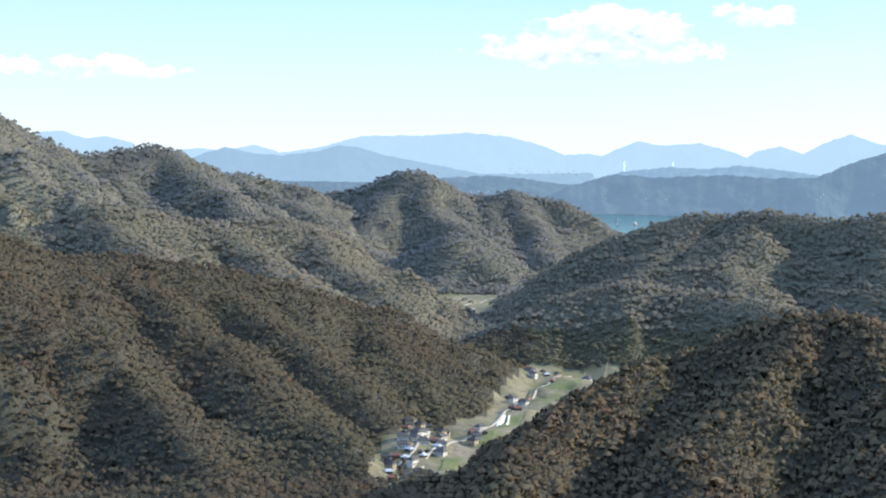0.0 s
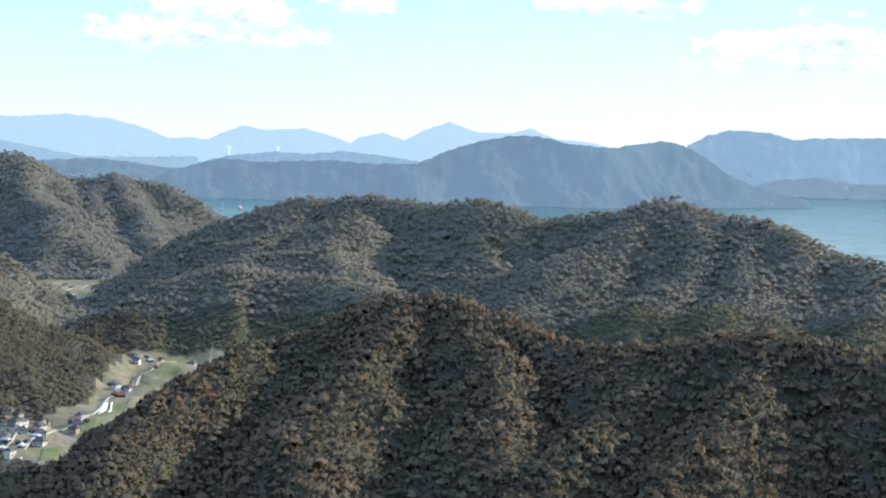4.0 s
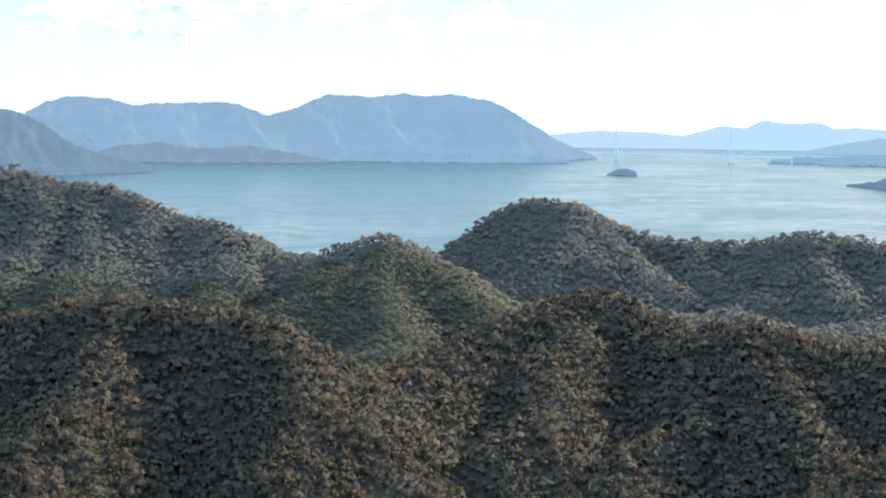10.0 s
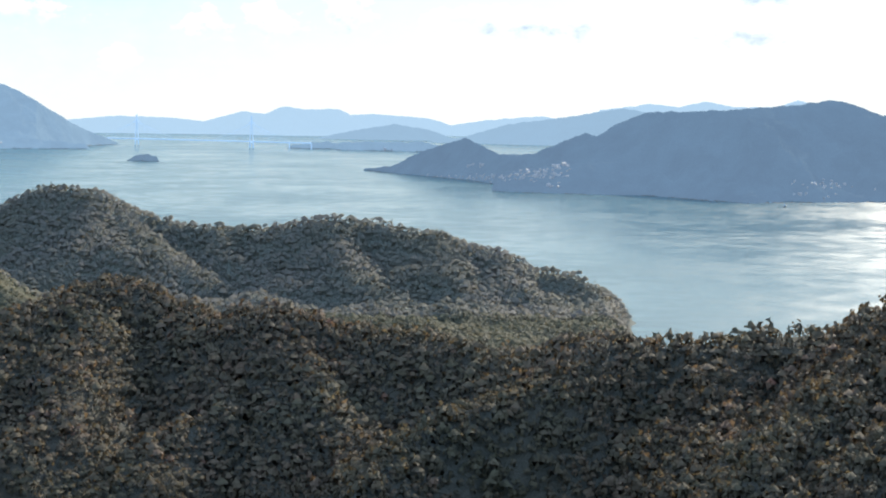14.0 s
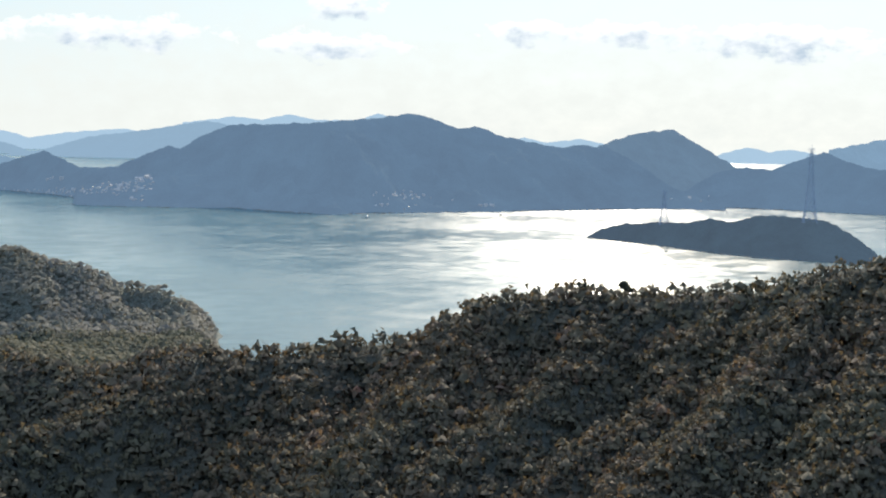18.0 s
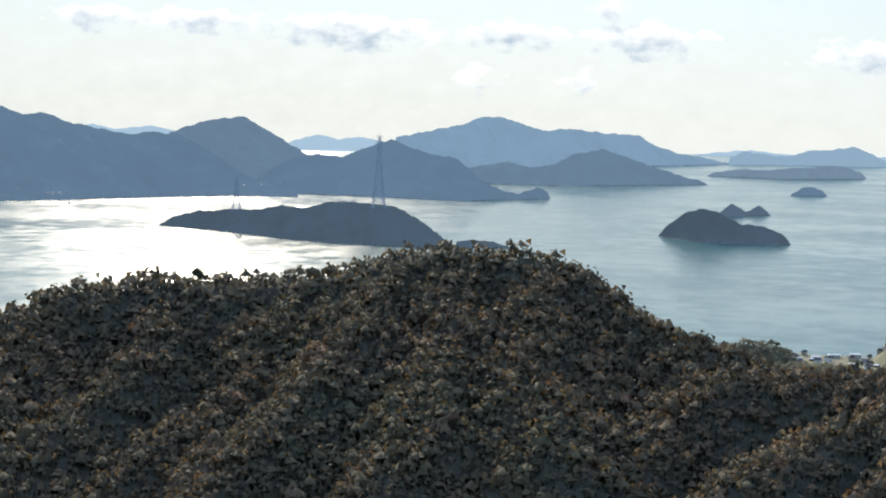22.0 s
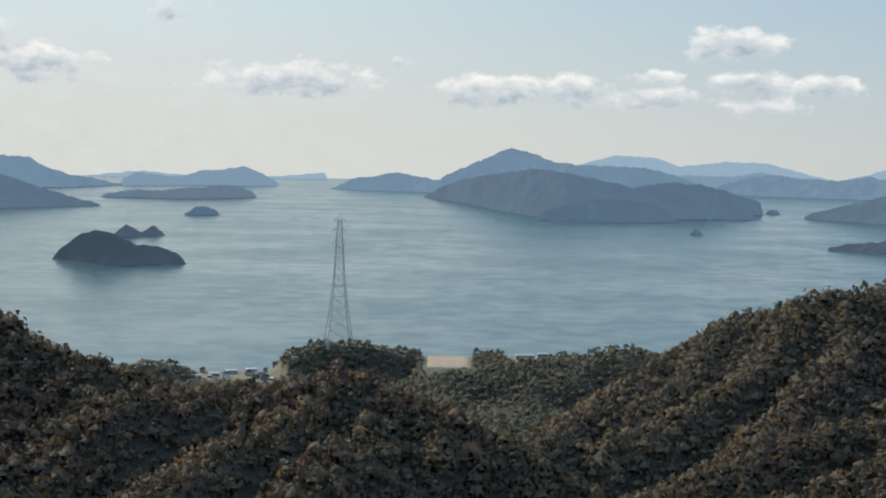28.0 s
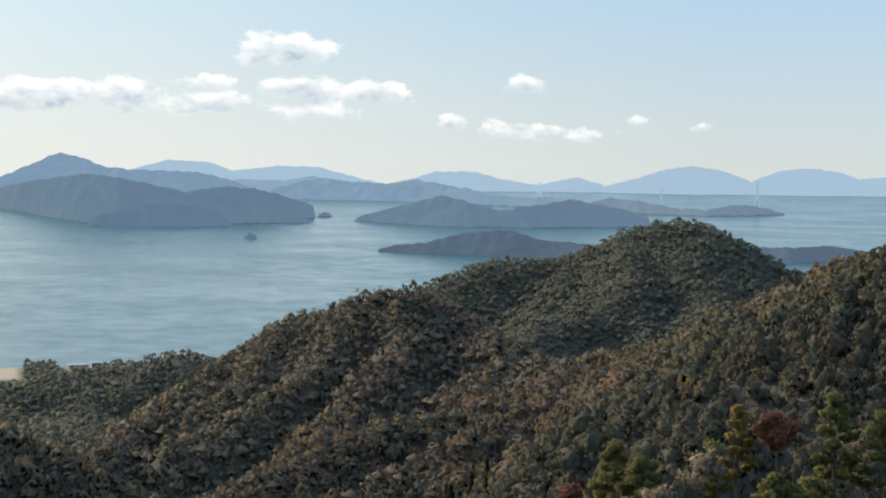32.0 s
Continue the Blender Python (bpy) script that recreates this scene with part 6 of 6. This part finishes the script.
patch("crop_sheet", [(1.95, 330), (2.15, 330), (2.35, 350), (2.2, 350)], MAT_FIELD["sheet"], "white plastic sheet laid over a crop row", "crop sheet", 0.3, 6)
patch("crop_sheet", [(2.3, 332), (2.4, 332), (2.5, 350), (2.42, 350)], MAT_FIELD["sheet"], "white plastic sheet laid over a crop row", "crop sheet", 0.3, 6)

# ---------------- the coast below the pylon ----------------
patch("sports_ground", [(FIELD_AZ[0], 447), (FIELD_AZ[1], 447), (FIELD_AZ[1], 474), (FIELD_AZ[0], 474)], MAT_FIELD["sand"], "bare sandy sports ground above the shore", "sports ground", 0.25, 12, flat=6.85)


def long_building(az, d, w, l, h, label, roof="silver", wall="tan", bays=8):
    root = new("building")
    root.matrix_world = Matrix.Translation(pol(az, d, height_at(az, d))) @ pose(0, 0, 0, 0, 0, -az + 6)
    bm = bmesh.new()
    block(bm, -w / 2, w / 2, -l / 2, l / 2, -0.6, h)
    part("wall", bm, MAT_WALL[wall], root)
    bm = bmesh.new()
    block(bm, -w / 2 - 0.1, w / 2 + 0.1, -l / 2 - 0.1, l / 2 + 0.1, h, h + 0.16, 0.03)
    part("roof", bm, MAT_TILE[roof], root)
    for k in range(bays):
        for z in (0.3 * h, 0.72 * h):
            x = -w / 2 + (k + 0.5) * w / bays
            bm = bmesh.new()
            block(bm, x - 0.3 * w / bays, x + 0.3 * w / bays, -l / 2 - 0.03, -l / 2 + 0.02, z - 0.13 * h, z + 0.13 * h)
            part("window", bm, MAT_GLASS, root)
    return tagged(root, label, "building", "buildings on the shore")


long_building(106.59, 468, 5.2, 1.6, 1.3, "long pale school building with a bright roof")
long_building(106.59 + 0.62, 470, 3.0, 1.6, 1.6, "pale school block with a bright roof", bays=5)
for az, d, w, l, h, roof in ((95.7, 470, 2.6, 1.8, 0.9, "silver"), (96.3, 476, 3.2, 1.8, 1.0, "silver"), (97.0, 474, 3.0, 2.2, 1.3, "silver"), (97.3, 466, 2.2, 1.5, 1.4, "grey"), (95.1, 462, 2.0, 1.4, 0.9, "silver"),
                             (94.4, 452, 2.0, 1.3, 1.0, "silver"), (96.9, 456, 1.8, 1.2, 0.9, "silver"), (98.1, 470, 2.4, 1.5, 1.0, "grey"), (98.5, 462, 1.8, 1.5, 1.2, "silver"), (94.9, 474, 1.8, 1.2, 0.9, "grey")):
    long_building(az, d, w, l, h, "low harbour building with a " + ("bright sheet roof" if roof == "silver" else "grey roof"), roof, "white", 4)
for k in range(26):
    az, d = rng.uniform(94.2, 98.6), rng.uniform(446, 480)
    p = pol(az, d)
    if any((p - q).length < 2.2 for q in placed):
        continue
    placed.append(p)
    copy_thing(KINDS[rng.choice((0, 1, 3, 4))], Matrix.Translation((p.x, p.y, height_at(az, d))) @ pose(0, 0, 0, 0, 0, rng.uniform(0, 180)))
for k in range(18):
    az, d = rng.uniform(110.4, 113.2), rng.uniform(452, 482)
    p = pol(az, d)
    if any((p - q).length < 2.2 for q in placed):
        continue
    placed.append(p)
    copy_thing(KINDS[rng.choice((0, 1, 3, 4))], Matrix.Translation((p.x, p.y, height_at(az, d))) @ pose(0, 0, 0, 0, 0, rng.uniform(0, 180)))

# ---------------- ships ----------------
MAT_HULL = {"dark": plain("dark_hull", (0.05, 0.06, 0.07), 0.5), "red": plain("orange_hull", (0.42, 0.13, 0.07), 0.5)}


def ship(az, d, length, hull, turn, label, cranes=0):
    root = new("ship")
    root.matrix_world = Matrix.Translation(pol(az, d, 0)) @ pose(0, 0, 0, 0, 0, -az + turn)
    b = length * 0.16
    bm = bmesh.new()
    outline = [(-0.5, 0.75), (-0.46, 0.95), (-0.2, 1.0), (0.25, 1.0), (0.4, 0.7), (0.5, 0.02), (0.4, -0.7), (0.25, -1.0), (-0.2, -1.0), (-0.46, -0.95), (-0.5, -0.75)]
    lo = [bm.verts.new((x * length * 0.96, y * b * 0.42, -0.4)) for x, y in outline]
    hi = [bm.verts.new((x * length, y * b / 2, length * 0.06 + (length * 0.03 if x > 0.38 else 0))) for x, y in outline]
    for k in range(len(outline)):
        bm.faces.new((lo[k - 1], hi[k - 1], hi[k], lo[k]))
    bm.faces.new(hi[::-1])
    bm.faces.new(lo)
    part("hull", bm, MAT_HULL[hull], root)
    bm = bmesh.new()
    block(bm, -0.46 * length, -0.32 * length, -b * 0.36, b * 0.36, length * 0.05, length * 0.17, 0.05)
    part("deckhouse", bm, MAT_WHITE, root, "white deckhouse")
    bm = bmesh.new()
    block(bm, -0.25 * length, 0.3 * length, -b * 0.33, b * 0.33, length * 0.05, length * 0.085, 0.04)
    part("hatch", bm, MAT_CONCRETE, root)
    bm = bmesh.new()
    bar(bm, (-0.4 * length, 0, length * 0.16), (-0.4 * length, 0, length * 0.27), 0.16)
    bar(bm, (0.36 * length, 0, length * 0.06), (0.36 * length, 0, length * 0.19), 0.14)
    part("mast", bm, MAT_STEEL_FAR, root)
    for k in range(cranes):
        bm = bmesh.new()
        x = (-0.1 + 0.3 * k) * length
        bar(bm, (x, 0, length * 0.05), (x, 0, length * 0.55), 0.5)
        bar(bm, (x, 0, length * 0.5), (x + 0.12 * length, 0, length * 0.75), 0.3)
        part("crane", bm, MAT_STEEL_FAR, root)
    return tagged(root, label, "ship", "ships in the strait")


ship(65.05, 1215, 11, "dark", 88, "small dark cargo ship under way")
ship(69.75, 1285, 6, "dark", 70, "small dark coaster in the sun glitter")
ship(6.75, 1500, 16, "red", 84, "orange-hulled ship moored beside the hills", 1)
ship(6.12, 1480, 9, "dark", 84, "work barge with a tall crane", 2)
ship(92.3, 1180, 2.4, "dark", 40, "tiny fishing boat on the open water")

# ---------------- specks of houses and quays on the far shores ----------------
from mathutils.bvhtree import BVHTree


def far_town(spots, label, seed, size=1.7):
    """Many tiny buildings standing on the slopes of far islands, each a block with a pitched roof."""
    rnd = random.Random(seed)
    trees = []
    for ob in scene.objects:
        if ob.name.split(".")[0] in ("island", "backdrop_range"):
            me = ob.data
            trees.append(BVHTree.FromPolygons([v.co.copy() for v in me.vertices], [tuple(p.vertices) for p in me.polygons]))
    bm = bmesh.new()
    for az, el, waz, wel, n, s in spots:
        for _ in range(n):
            a, e = radians(az + rnd.gauss(0, waz)), radians(el + rnd.gauss(0, wel))
            way = Vector((math.sin(a) * math.cos(e), math.cos(a) * math.cos(e), math.sin(e)))
            hits = [h for h in (t.ray_cast(Vector((0, 0, EYE)), way) for t in trees) if h[0]]
            if not hits:
                continue
            p = min(hits, key=lambda h: h[3])[0]
            w, l, h = (size * s * rnd.uniform(0.6, 1.5) for _ in range(3))
            h *= 0.4
            m = Matrix.Translation((p.x, p.y, p.z)) @ Matrix.Rotation(rnd.uniform(0, 3.14), 4, "Z")
            q = [m @ Vector(c) for c in ((-w / 2, -l / 2, -2), (w / 2, -l / 2, -2), (w / 2, l / 2, -2), (-w / 2, l / 2, -2), (-w / 2, -l / 2, h), (w / 2, -l / 2, h), (w / 2, l / 2, h), (-w / 2, l / 2, h), (-w / 2, 0, h * 1.5), (w / 2, 0, h * 1.5))]
            v = [bm.verts.new(c) for c in q]
            for f in ((0, 1, 5, 4), (2, 3, 7, 6), (1, 2, 6, 9, 5), (3, 0, 4, 8, 7), (4, 5, 9, 8), (6, 7, 8, 9)):
                bm.faces.new([v[k] for k in f])
    me = bpy.data.meshes.new("far_town")
    bm.to_mesh(me)
    bm.free()
    m, nt, b = material("hazed_town_walls")
    r = nt.nodes.new("ShaderNodeNewGeometry").outputs["Random Per Island"]
    nt.links.new(ramp(nt, r, [(0.0, (0.16, 0.14, 0.13)), (0.55, (0.30, 0.26, 0.23)), (0.92, (0.34, 0.29, 0.26)), (1.0, (0.46, 0.44, 0.42))]), b.inputs["Base Color"])
    # town walls glow slightly to imitate haze
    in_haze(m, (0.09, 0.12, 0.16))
    me.materials.append(m)
    return tagged(new("far_town", me), label, "town", kind="stuff")


far_town([(54.91, -2.22, 1.1, 0.07, 80, 0.8), (56.49, -2.08, 0.7, 0.06, 50, 0.8), (57.18, -1.79, 0.24, 0.040, 6, 1.6), (57.05, -2.50, 0.12, 0.020, 4, 1.5), (54.51, -1.77, 0.36, 0.020, 8, 1.0), (51.20, -1.29, 0.10, 0.020, 4, 2.0), (66.18, -2.25, 0.59, 0.079, 16, 0.9), (66.01, -2.58, 0.40, 0.040, 8, 0.9), (23.03, -1.64, 0.40, 0.040, 10, 1.0), (24.91, -1.75, 0.40, 0.040, 9, 1.0), (18.97, -1.77, 0.30, 0.040, 6, 0.8), (24.29, -0.68, 0.12, 0.040, 5, 1.2), (32.83, -1.03, 0.50, 0.079, 10, 1.2)],
         "scattered pale houses of far island towns", 3)
far_town([(34.16, -1.13, 0.16, 0.020, 5, 1.6), (27.44, -0.99, 0.79, 0.079, 12, 1.0), (37.08, -1.20, 0.40, 0.059, 12, 1.2), (35.82, -1.13, 0.79, 0.079, 10, 1.2), (28.73, -1.17, 0.99, 0.099, 14, 1.2), (3.28, -0.67, 1.19, 0.059, 26, 1.4), (1.11, -1.43, 0.24, 0.020, 8, 1.2), (6.63, -1.54, 0.79, 0.079, 8, 0.8), (12.97, -1.38, 0.20, 0.040, 6, 0.8), (69.30, -2.52, 0.12, 0.020, 4, 1.5), (66.14, -2.23, 0.50, 0.040, 10, 1.0), (56.74, -1.98, 0.40, 0.079, 24, 1.0), (75.89, -2.11, 0.59, 0.119, 6, 0.7), (129.49, -1.56, 0.40, 0.040, 14, 1.4)],
         "scattered pale houses on the far northern shores", 4)



# ---------------- single trees that stand out ----------------
MAT_BARK = plain("bark", (0.07, 0.055, 0.045), 0.95, 0, 0.35, 12)
LEAF = {"red": [(0.0, (0.17, 0.052, 0.032)), (0.5, (0.27, 0.088, 0.052)), (1.0, (0.36, 0.15, 0.085))], "yellow": [(0.0, (0.22, 0.145, 0.03)), (0.5, (0.34, 0.23, 0.045)), (1.0, (0.44, 0.31, 0.08))],
        "lime": [(0.0, (0.10, 0.10, 0.028)), (0.5, (0.19, 0.18, 0.045)), (1.0, (0.29, 0.26, 0.08))], "pine": [(0.0, (0.09, 0.10, 0.025)), (0.6, (0.18, 0.18, 0.045)), (1.0, (0.28, 0.26, 0.07))],
        "straw": [(0.0, (0.20, 0.14, 0.08)), (0.5, (0.36, 0.27, 0.17)), (1.0, (0.62, 0.55, 0.44))], "dark": [(0.0, (0.04, 0.052, 0.036)), (0.6, (0.07, 0.082, 0.055)), (1.0, (0.105, 0.115, 0.075))]}
MAT_LEAF = {}
for word, stops in LEAF.items():
    stops = [(p / 1.2 + 0.05, c) for p, c in stops]
    MAT_LEAF[word] = foliage(word + "_leaves", stops, 14.0, 0.03, "island", 0.35, stops[1][1])


def leaves(name, centres, radii, count, size, mat, parent, rng, long=1.0):
    """A crown of separate small leaves gathered in clumps, uneven and with gaps."""
    k = rng.randint(0, len(centres), count)
    n = rng.normal(size=(count, 3))
    n /= np.linalg.norm(n, axis=1)[:, None]
    c = centres[k] + n * (radii[k] * rng.uniform(0.2, 1.25, count))[:, None] * np.array([1, 1, 0.72])
    up = n + rng.normal(size=(count, 3)) * 0.7
    up /= np.linalg.norm(up, axis=1)[:, None]
    side = np.cross(up, rng.normal(size=(count, 3)))
    side /= np.linalg.norm(side, axis=1)[:, None]
    third = np.cross(up, side)
    s = (size * rng.uniform(0.6, 1.4, count))[:, None]
    quad = np.stack([c - s * side * long, c + s * third * 0.5, c + s * side * long, c - s * third * 0.5], 1).reshape(-1, 3)
    ob = add_mesh(name, quad, np.arange(count * 4).reshape(-1, 4), [mat], False)
    mid = centres.mean(0)
    out = (c - mid) / (np.linalg.norm(c - mid, axis=1)[:, None] + 1e-6) * 0.7 + n * 0.5 + np.array([0, 0, 0.2])
    out /= np.linalg.norm(out, axis=1)[:, None]
    ob.data.attributes.new("mass", "FLOAT_VECTOR", "POINT").data.foreach_set("vector", np.repeat(out, 4, 0).astype(np.float32).ravel())
    ob.data.attributes.new("tone", "FLOAT", "POINT").data.foreach_set("value", np.repeat(np.clip(rng.normal(0.45, 0.25, count), 0, 1), 4).astype(np.float32))
    ob.parent = parent
    return ob


def broadleaf(az, d, height, spread, leaf, label, seed, bare=0.35, count=2600, size=0.045, name="tree", group=""):
    """A trunk that forks into limbs, each carrying clumps of leaves."""
    rng = np.random.RandomState(seed)
    root = new(name)
    base = pol(az, d, height_at(az, d) - 0.1)
    root.matrix_world = Matrix.Translation(base)
    top = Vector((rng.uniform(-0.1, 0.1), rng.uniform(-0.1, 0.1), 0.8)) * height
    bm = bmesh.new()
    pts = [Vector((0, 0, 0)), top * 0.35 + Vector((rng.uniform(-1, 1), rng.uniform(-1, 1), 0)) * 0.04 * height, top * 0.7, top]
    for k in range(3):
        bar(bm, pts[k], pts[k + 1], 0.055 * height * (1 - 0.27 * k) * 0.6, 7)
    part("trunk", bm, MAT_BARK, root)
    centres, radii = [np.array(top) * 1.05], [spread * 0.38]
    for k in range(8):
        ang, lift = k * 2.4 + rng.uniform(-0.4, 0.4), rng.uniform(0.0, 1.0)
        start = pts[1].lerp(pts[3], 0.15 + 0.75 * lift)
        reach = spread * rng.uniform(0.55, 0.95) * (1.05 - 0.45 * lift)
        end = start + Vector((math.cos(ang) * reach, math.sin(ang) * reach, height * rng.uniform(0.08, 0.22)))
        bm = bmesh.new()
        bend = start.lerp(end, 0.55) + Vector((0, 0, 0.04 * height))
        bar(bm, start, bend, 0.018 * height, 5)
        bar(bm, bend, end, 0.010 * height, 5)
        for j in range(2):
            tip = end + Vector(rng.uniform(-1, 1, 3)) * spread * 0.25
            bar(bm, bend, tip, 0.006 * height, 4)
        part("limb", bm, MAT_BARK, root)
        if end.z > bare * height:
            centres += [np.array(end), np.array(start.lerp(end, 0.6)) + rng.uniform(-0.1, 0.1, 3) * spread]
            radii += [spread * rng.uniform(0.25, 0.4), spread * rng.uniform(0.2, 0.35)]
    leaves("crown", np.array(centres), np.array(radii), count, size, MAT_LEAF[leaf], root, rng)
    return tagged(root, label, "tree", group)


def conifer(az, d, height, spread, leaf, label, seed, count=700, group="", size=0.10):
    """A straight trunk with whorls of drooping branches, narrowing to the tip."""
    rng = np.random.RandomState(seed)
    root = new("conifer")
    root.matrix_world = Matrix.Translation(pol(az, d, height_at(az, d) - 0.1))
    bm = bmesh.new()
    bar(bm, (0, 0, 0), (0, 0, height * 0.96), 0.035 * height, 6)
    part("trunk", bm, MAT_BARK, root)
    centres, radii = [], []
    for k in range(26):
        f = 0.12 + 0.86 * k / 25
        r = spread * (1 - f) ** 0.8 * rng.uniform(0.75, 1.15)
        a = k * 2.4
        centres.append((math.cos(a) * r * 0.5, math.sin(a) * r * 0.5, height * f))
        radii.append(max(0.07 * spread, r * 0.62))
    leaves("crown", np.array(centres), np.array(radii), count, size, MAT_LEAF[leaf], root, rng, 1.2)
    return tagged(root, label, "tree", group)


def open_pine(az, d, height, spread, leaf, label, seed, count=2600):
    """A loose pine: bare trunk below, flat sprays of needles on level limbs."""
    rng = np.random.RandomState(seed)
    root = new("pine_tree")
    root.matrix_world = Matrix.Translation(pol(az, d, height_at(az, d) - 0.1))
    bm = bmesh.new()
    bar(bm, (0, 0, 0), (0.03 * height, 0, height * 0.5), 0.035 * height, 7)
    bar(bm, (0.03 * height, 0, height * 0.5), (0.0, 0, height * 0.97), 0.022 * height, 7)
    part("trunk", bm, MAT_BARK, root)
    centres, radii = [(0, 0, height)], [spread * 0.18]
    for k in range(15):
        f = 0.3 + 0.66 * k / 14
        a = k * 2.4 + rng.uniform(-0.3, 0.3)
        r = spread * (1.12 - f) * rng.uniform(0.7, 1.15)
        end = Vector((math.cos(a) * r, math.sin(a) * r, height * f + 0.05 * height))
        bm = bmesh.new()
        bar(bm, (0, 0, height * f), end, 0.009 * height, 4)
        part("limb", bm, MAT_BARK, root)
        centres += [tuple(end), tuple(end * 0.62 + Vector((0, 0, height * f * 0.38)))]
        radii += [spread * rng.uniform(0.16, 0.26), spread * rng.uniform(0.12, 0.2)]
    leaves("crown", np.array(centres), np.array(radii), int(count * 1.2), 0.05, MAT_LEAF[leaf], root, rng, 1.4)
    return tagged(root, label, "tree")


def up_to(az, d, top):
    """Height of a tree that reaches the level top from the slope at its foot."""
    return top - height_at(az, d) + 0.1


def rise(az, d, z):
    return up_to(az, d, 64 + (z - 64) * d / 46) * 1.06


broadleaf(130.96, 46, rise(130.96, 46, 57.55), 0.80, "red", "red-leaved autumn tree with a dark bare trunk", 5, 0.6, 5200, 0.05)
open_pine(129.57, 46, rise(129.57, 46, 57.2), 0.66, "yellow", "yellow autumn tree with layered sprays", 6, 3600)
open_pine(132.88, 46, rise(132.88, 46, 57.6), 0.95, "pine", "green pine with loose layered branches", 7, 5200)
open_pine(134.43, 45, rise(134.43, 45, 57.2), 0.85, "pine", "olive green pine beside the slope's edge", 8, 4200)
open_pine(125.35, 46, rise(125.35, 46, 56.1), 0.95, "lime", "yellow-green bushy pine on the slope", 10, 4200)
open_pine(126.3, 45, rise(126.3, 45, 55.75), 0.85, "lime", "bright green bushy pine on the slope", 11, 3400)
open_pine(130.86, 43.5, rise(130.86, 43.5, 55.45), 0.85, "lime", "yellow-green young pine on the slope", 9, 3200)
broadleaf(128.41, 45, rise(128.41, 45, 56.1), 0.72, "straw", "pale dry-leaved shrub with white seed heads", 12, 0.2, 2600, 0.05, "shrub")
broadleaf(126.9, 43, rise(126.9, 43, 55.0), 0.6, "straw", "pale dry tall grass clump", 13, 0.1, 1600, 0.045, "shrub")
broadleaf(123.8, 46, rise(123.8, 46, 55.2), 0.48, "red", "low red-leaved maple bush", 14, 0.2, 2000, 0.05, "shrub")
broadleaf(133.7, 47, rise(133.7, 47, 56.8), 0.75, "straw", "dry brown shrub on the slope", 15, 0.3, 1700, 0.045, "shrub")
broadleaf(128.62, 48, rise(128.62, 48, 56.7), 0.6, "pine", "dark green shrub behind the seed heads", 16, 0.2, 2200, 0.05, "shrub")
broadleaf(132.2, 44, rise(132.2, 44, 55.6), 0.6, "lime", "yellow-green shrub below the pines", 17, 0.2, 2000, 0.05, "shrub")
# lone crowns on the far crest
for az, d, h, r in ((74.18, 199, 2.5, 0.95), (72.6, 198, 1.9, 0.75)):
    broadleaf(az, d, h, r, "dark", "lone rounded tree standing above the crest", int(az * 10), 0.3, 1200, 0.13, group="crest trees")
# a stand of dark cedars in the hollow
grove = random.Random(21)
firsts = [conifer(118.0 + 0.4 * k, 104 + 2 * k, 3.2, 0.55, "dark", "dark slender cedar standing in the wooded hollow", 60 + k, 1100, "cedars in the hollow", 0.13) for k in range(4)]
for k in range(34):
    az, d = grove.gauss(118.3, 1.5), grove.uniform(97, 118)
    copy_thing(firsts[k % 4], Matrix.Translation(pol(az, d, height_at(az, d) - 0.1)) @ Matrix.Rotation(grove.uniform(0, 6), 4, "Z") @ Matrix.Diagonal((*[grove.uniform(0.75, 1.15)] * 3, 1)))
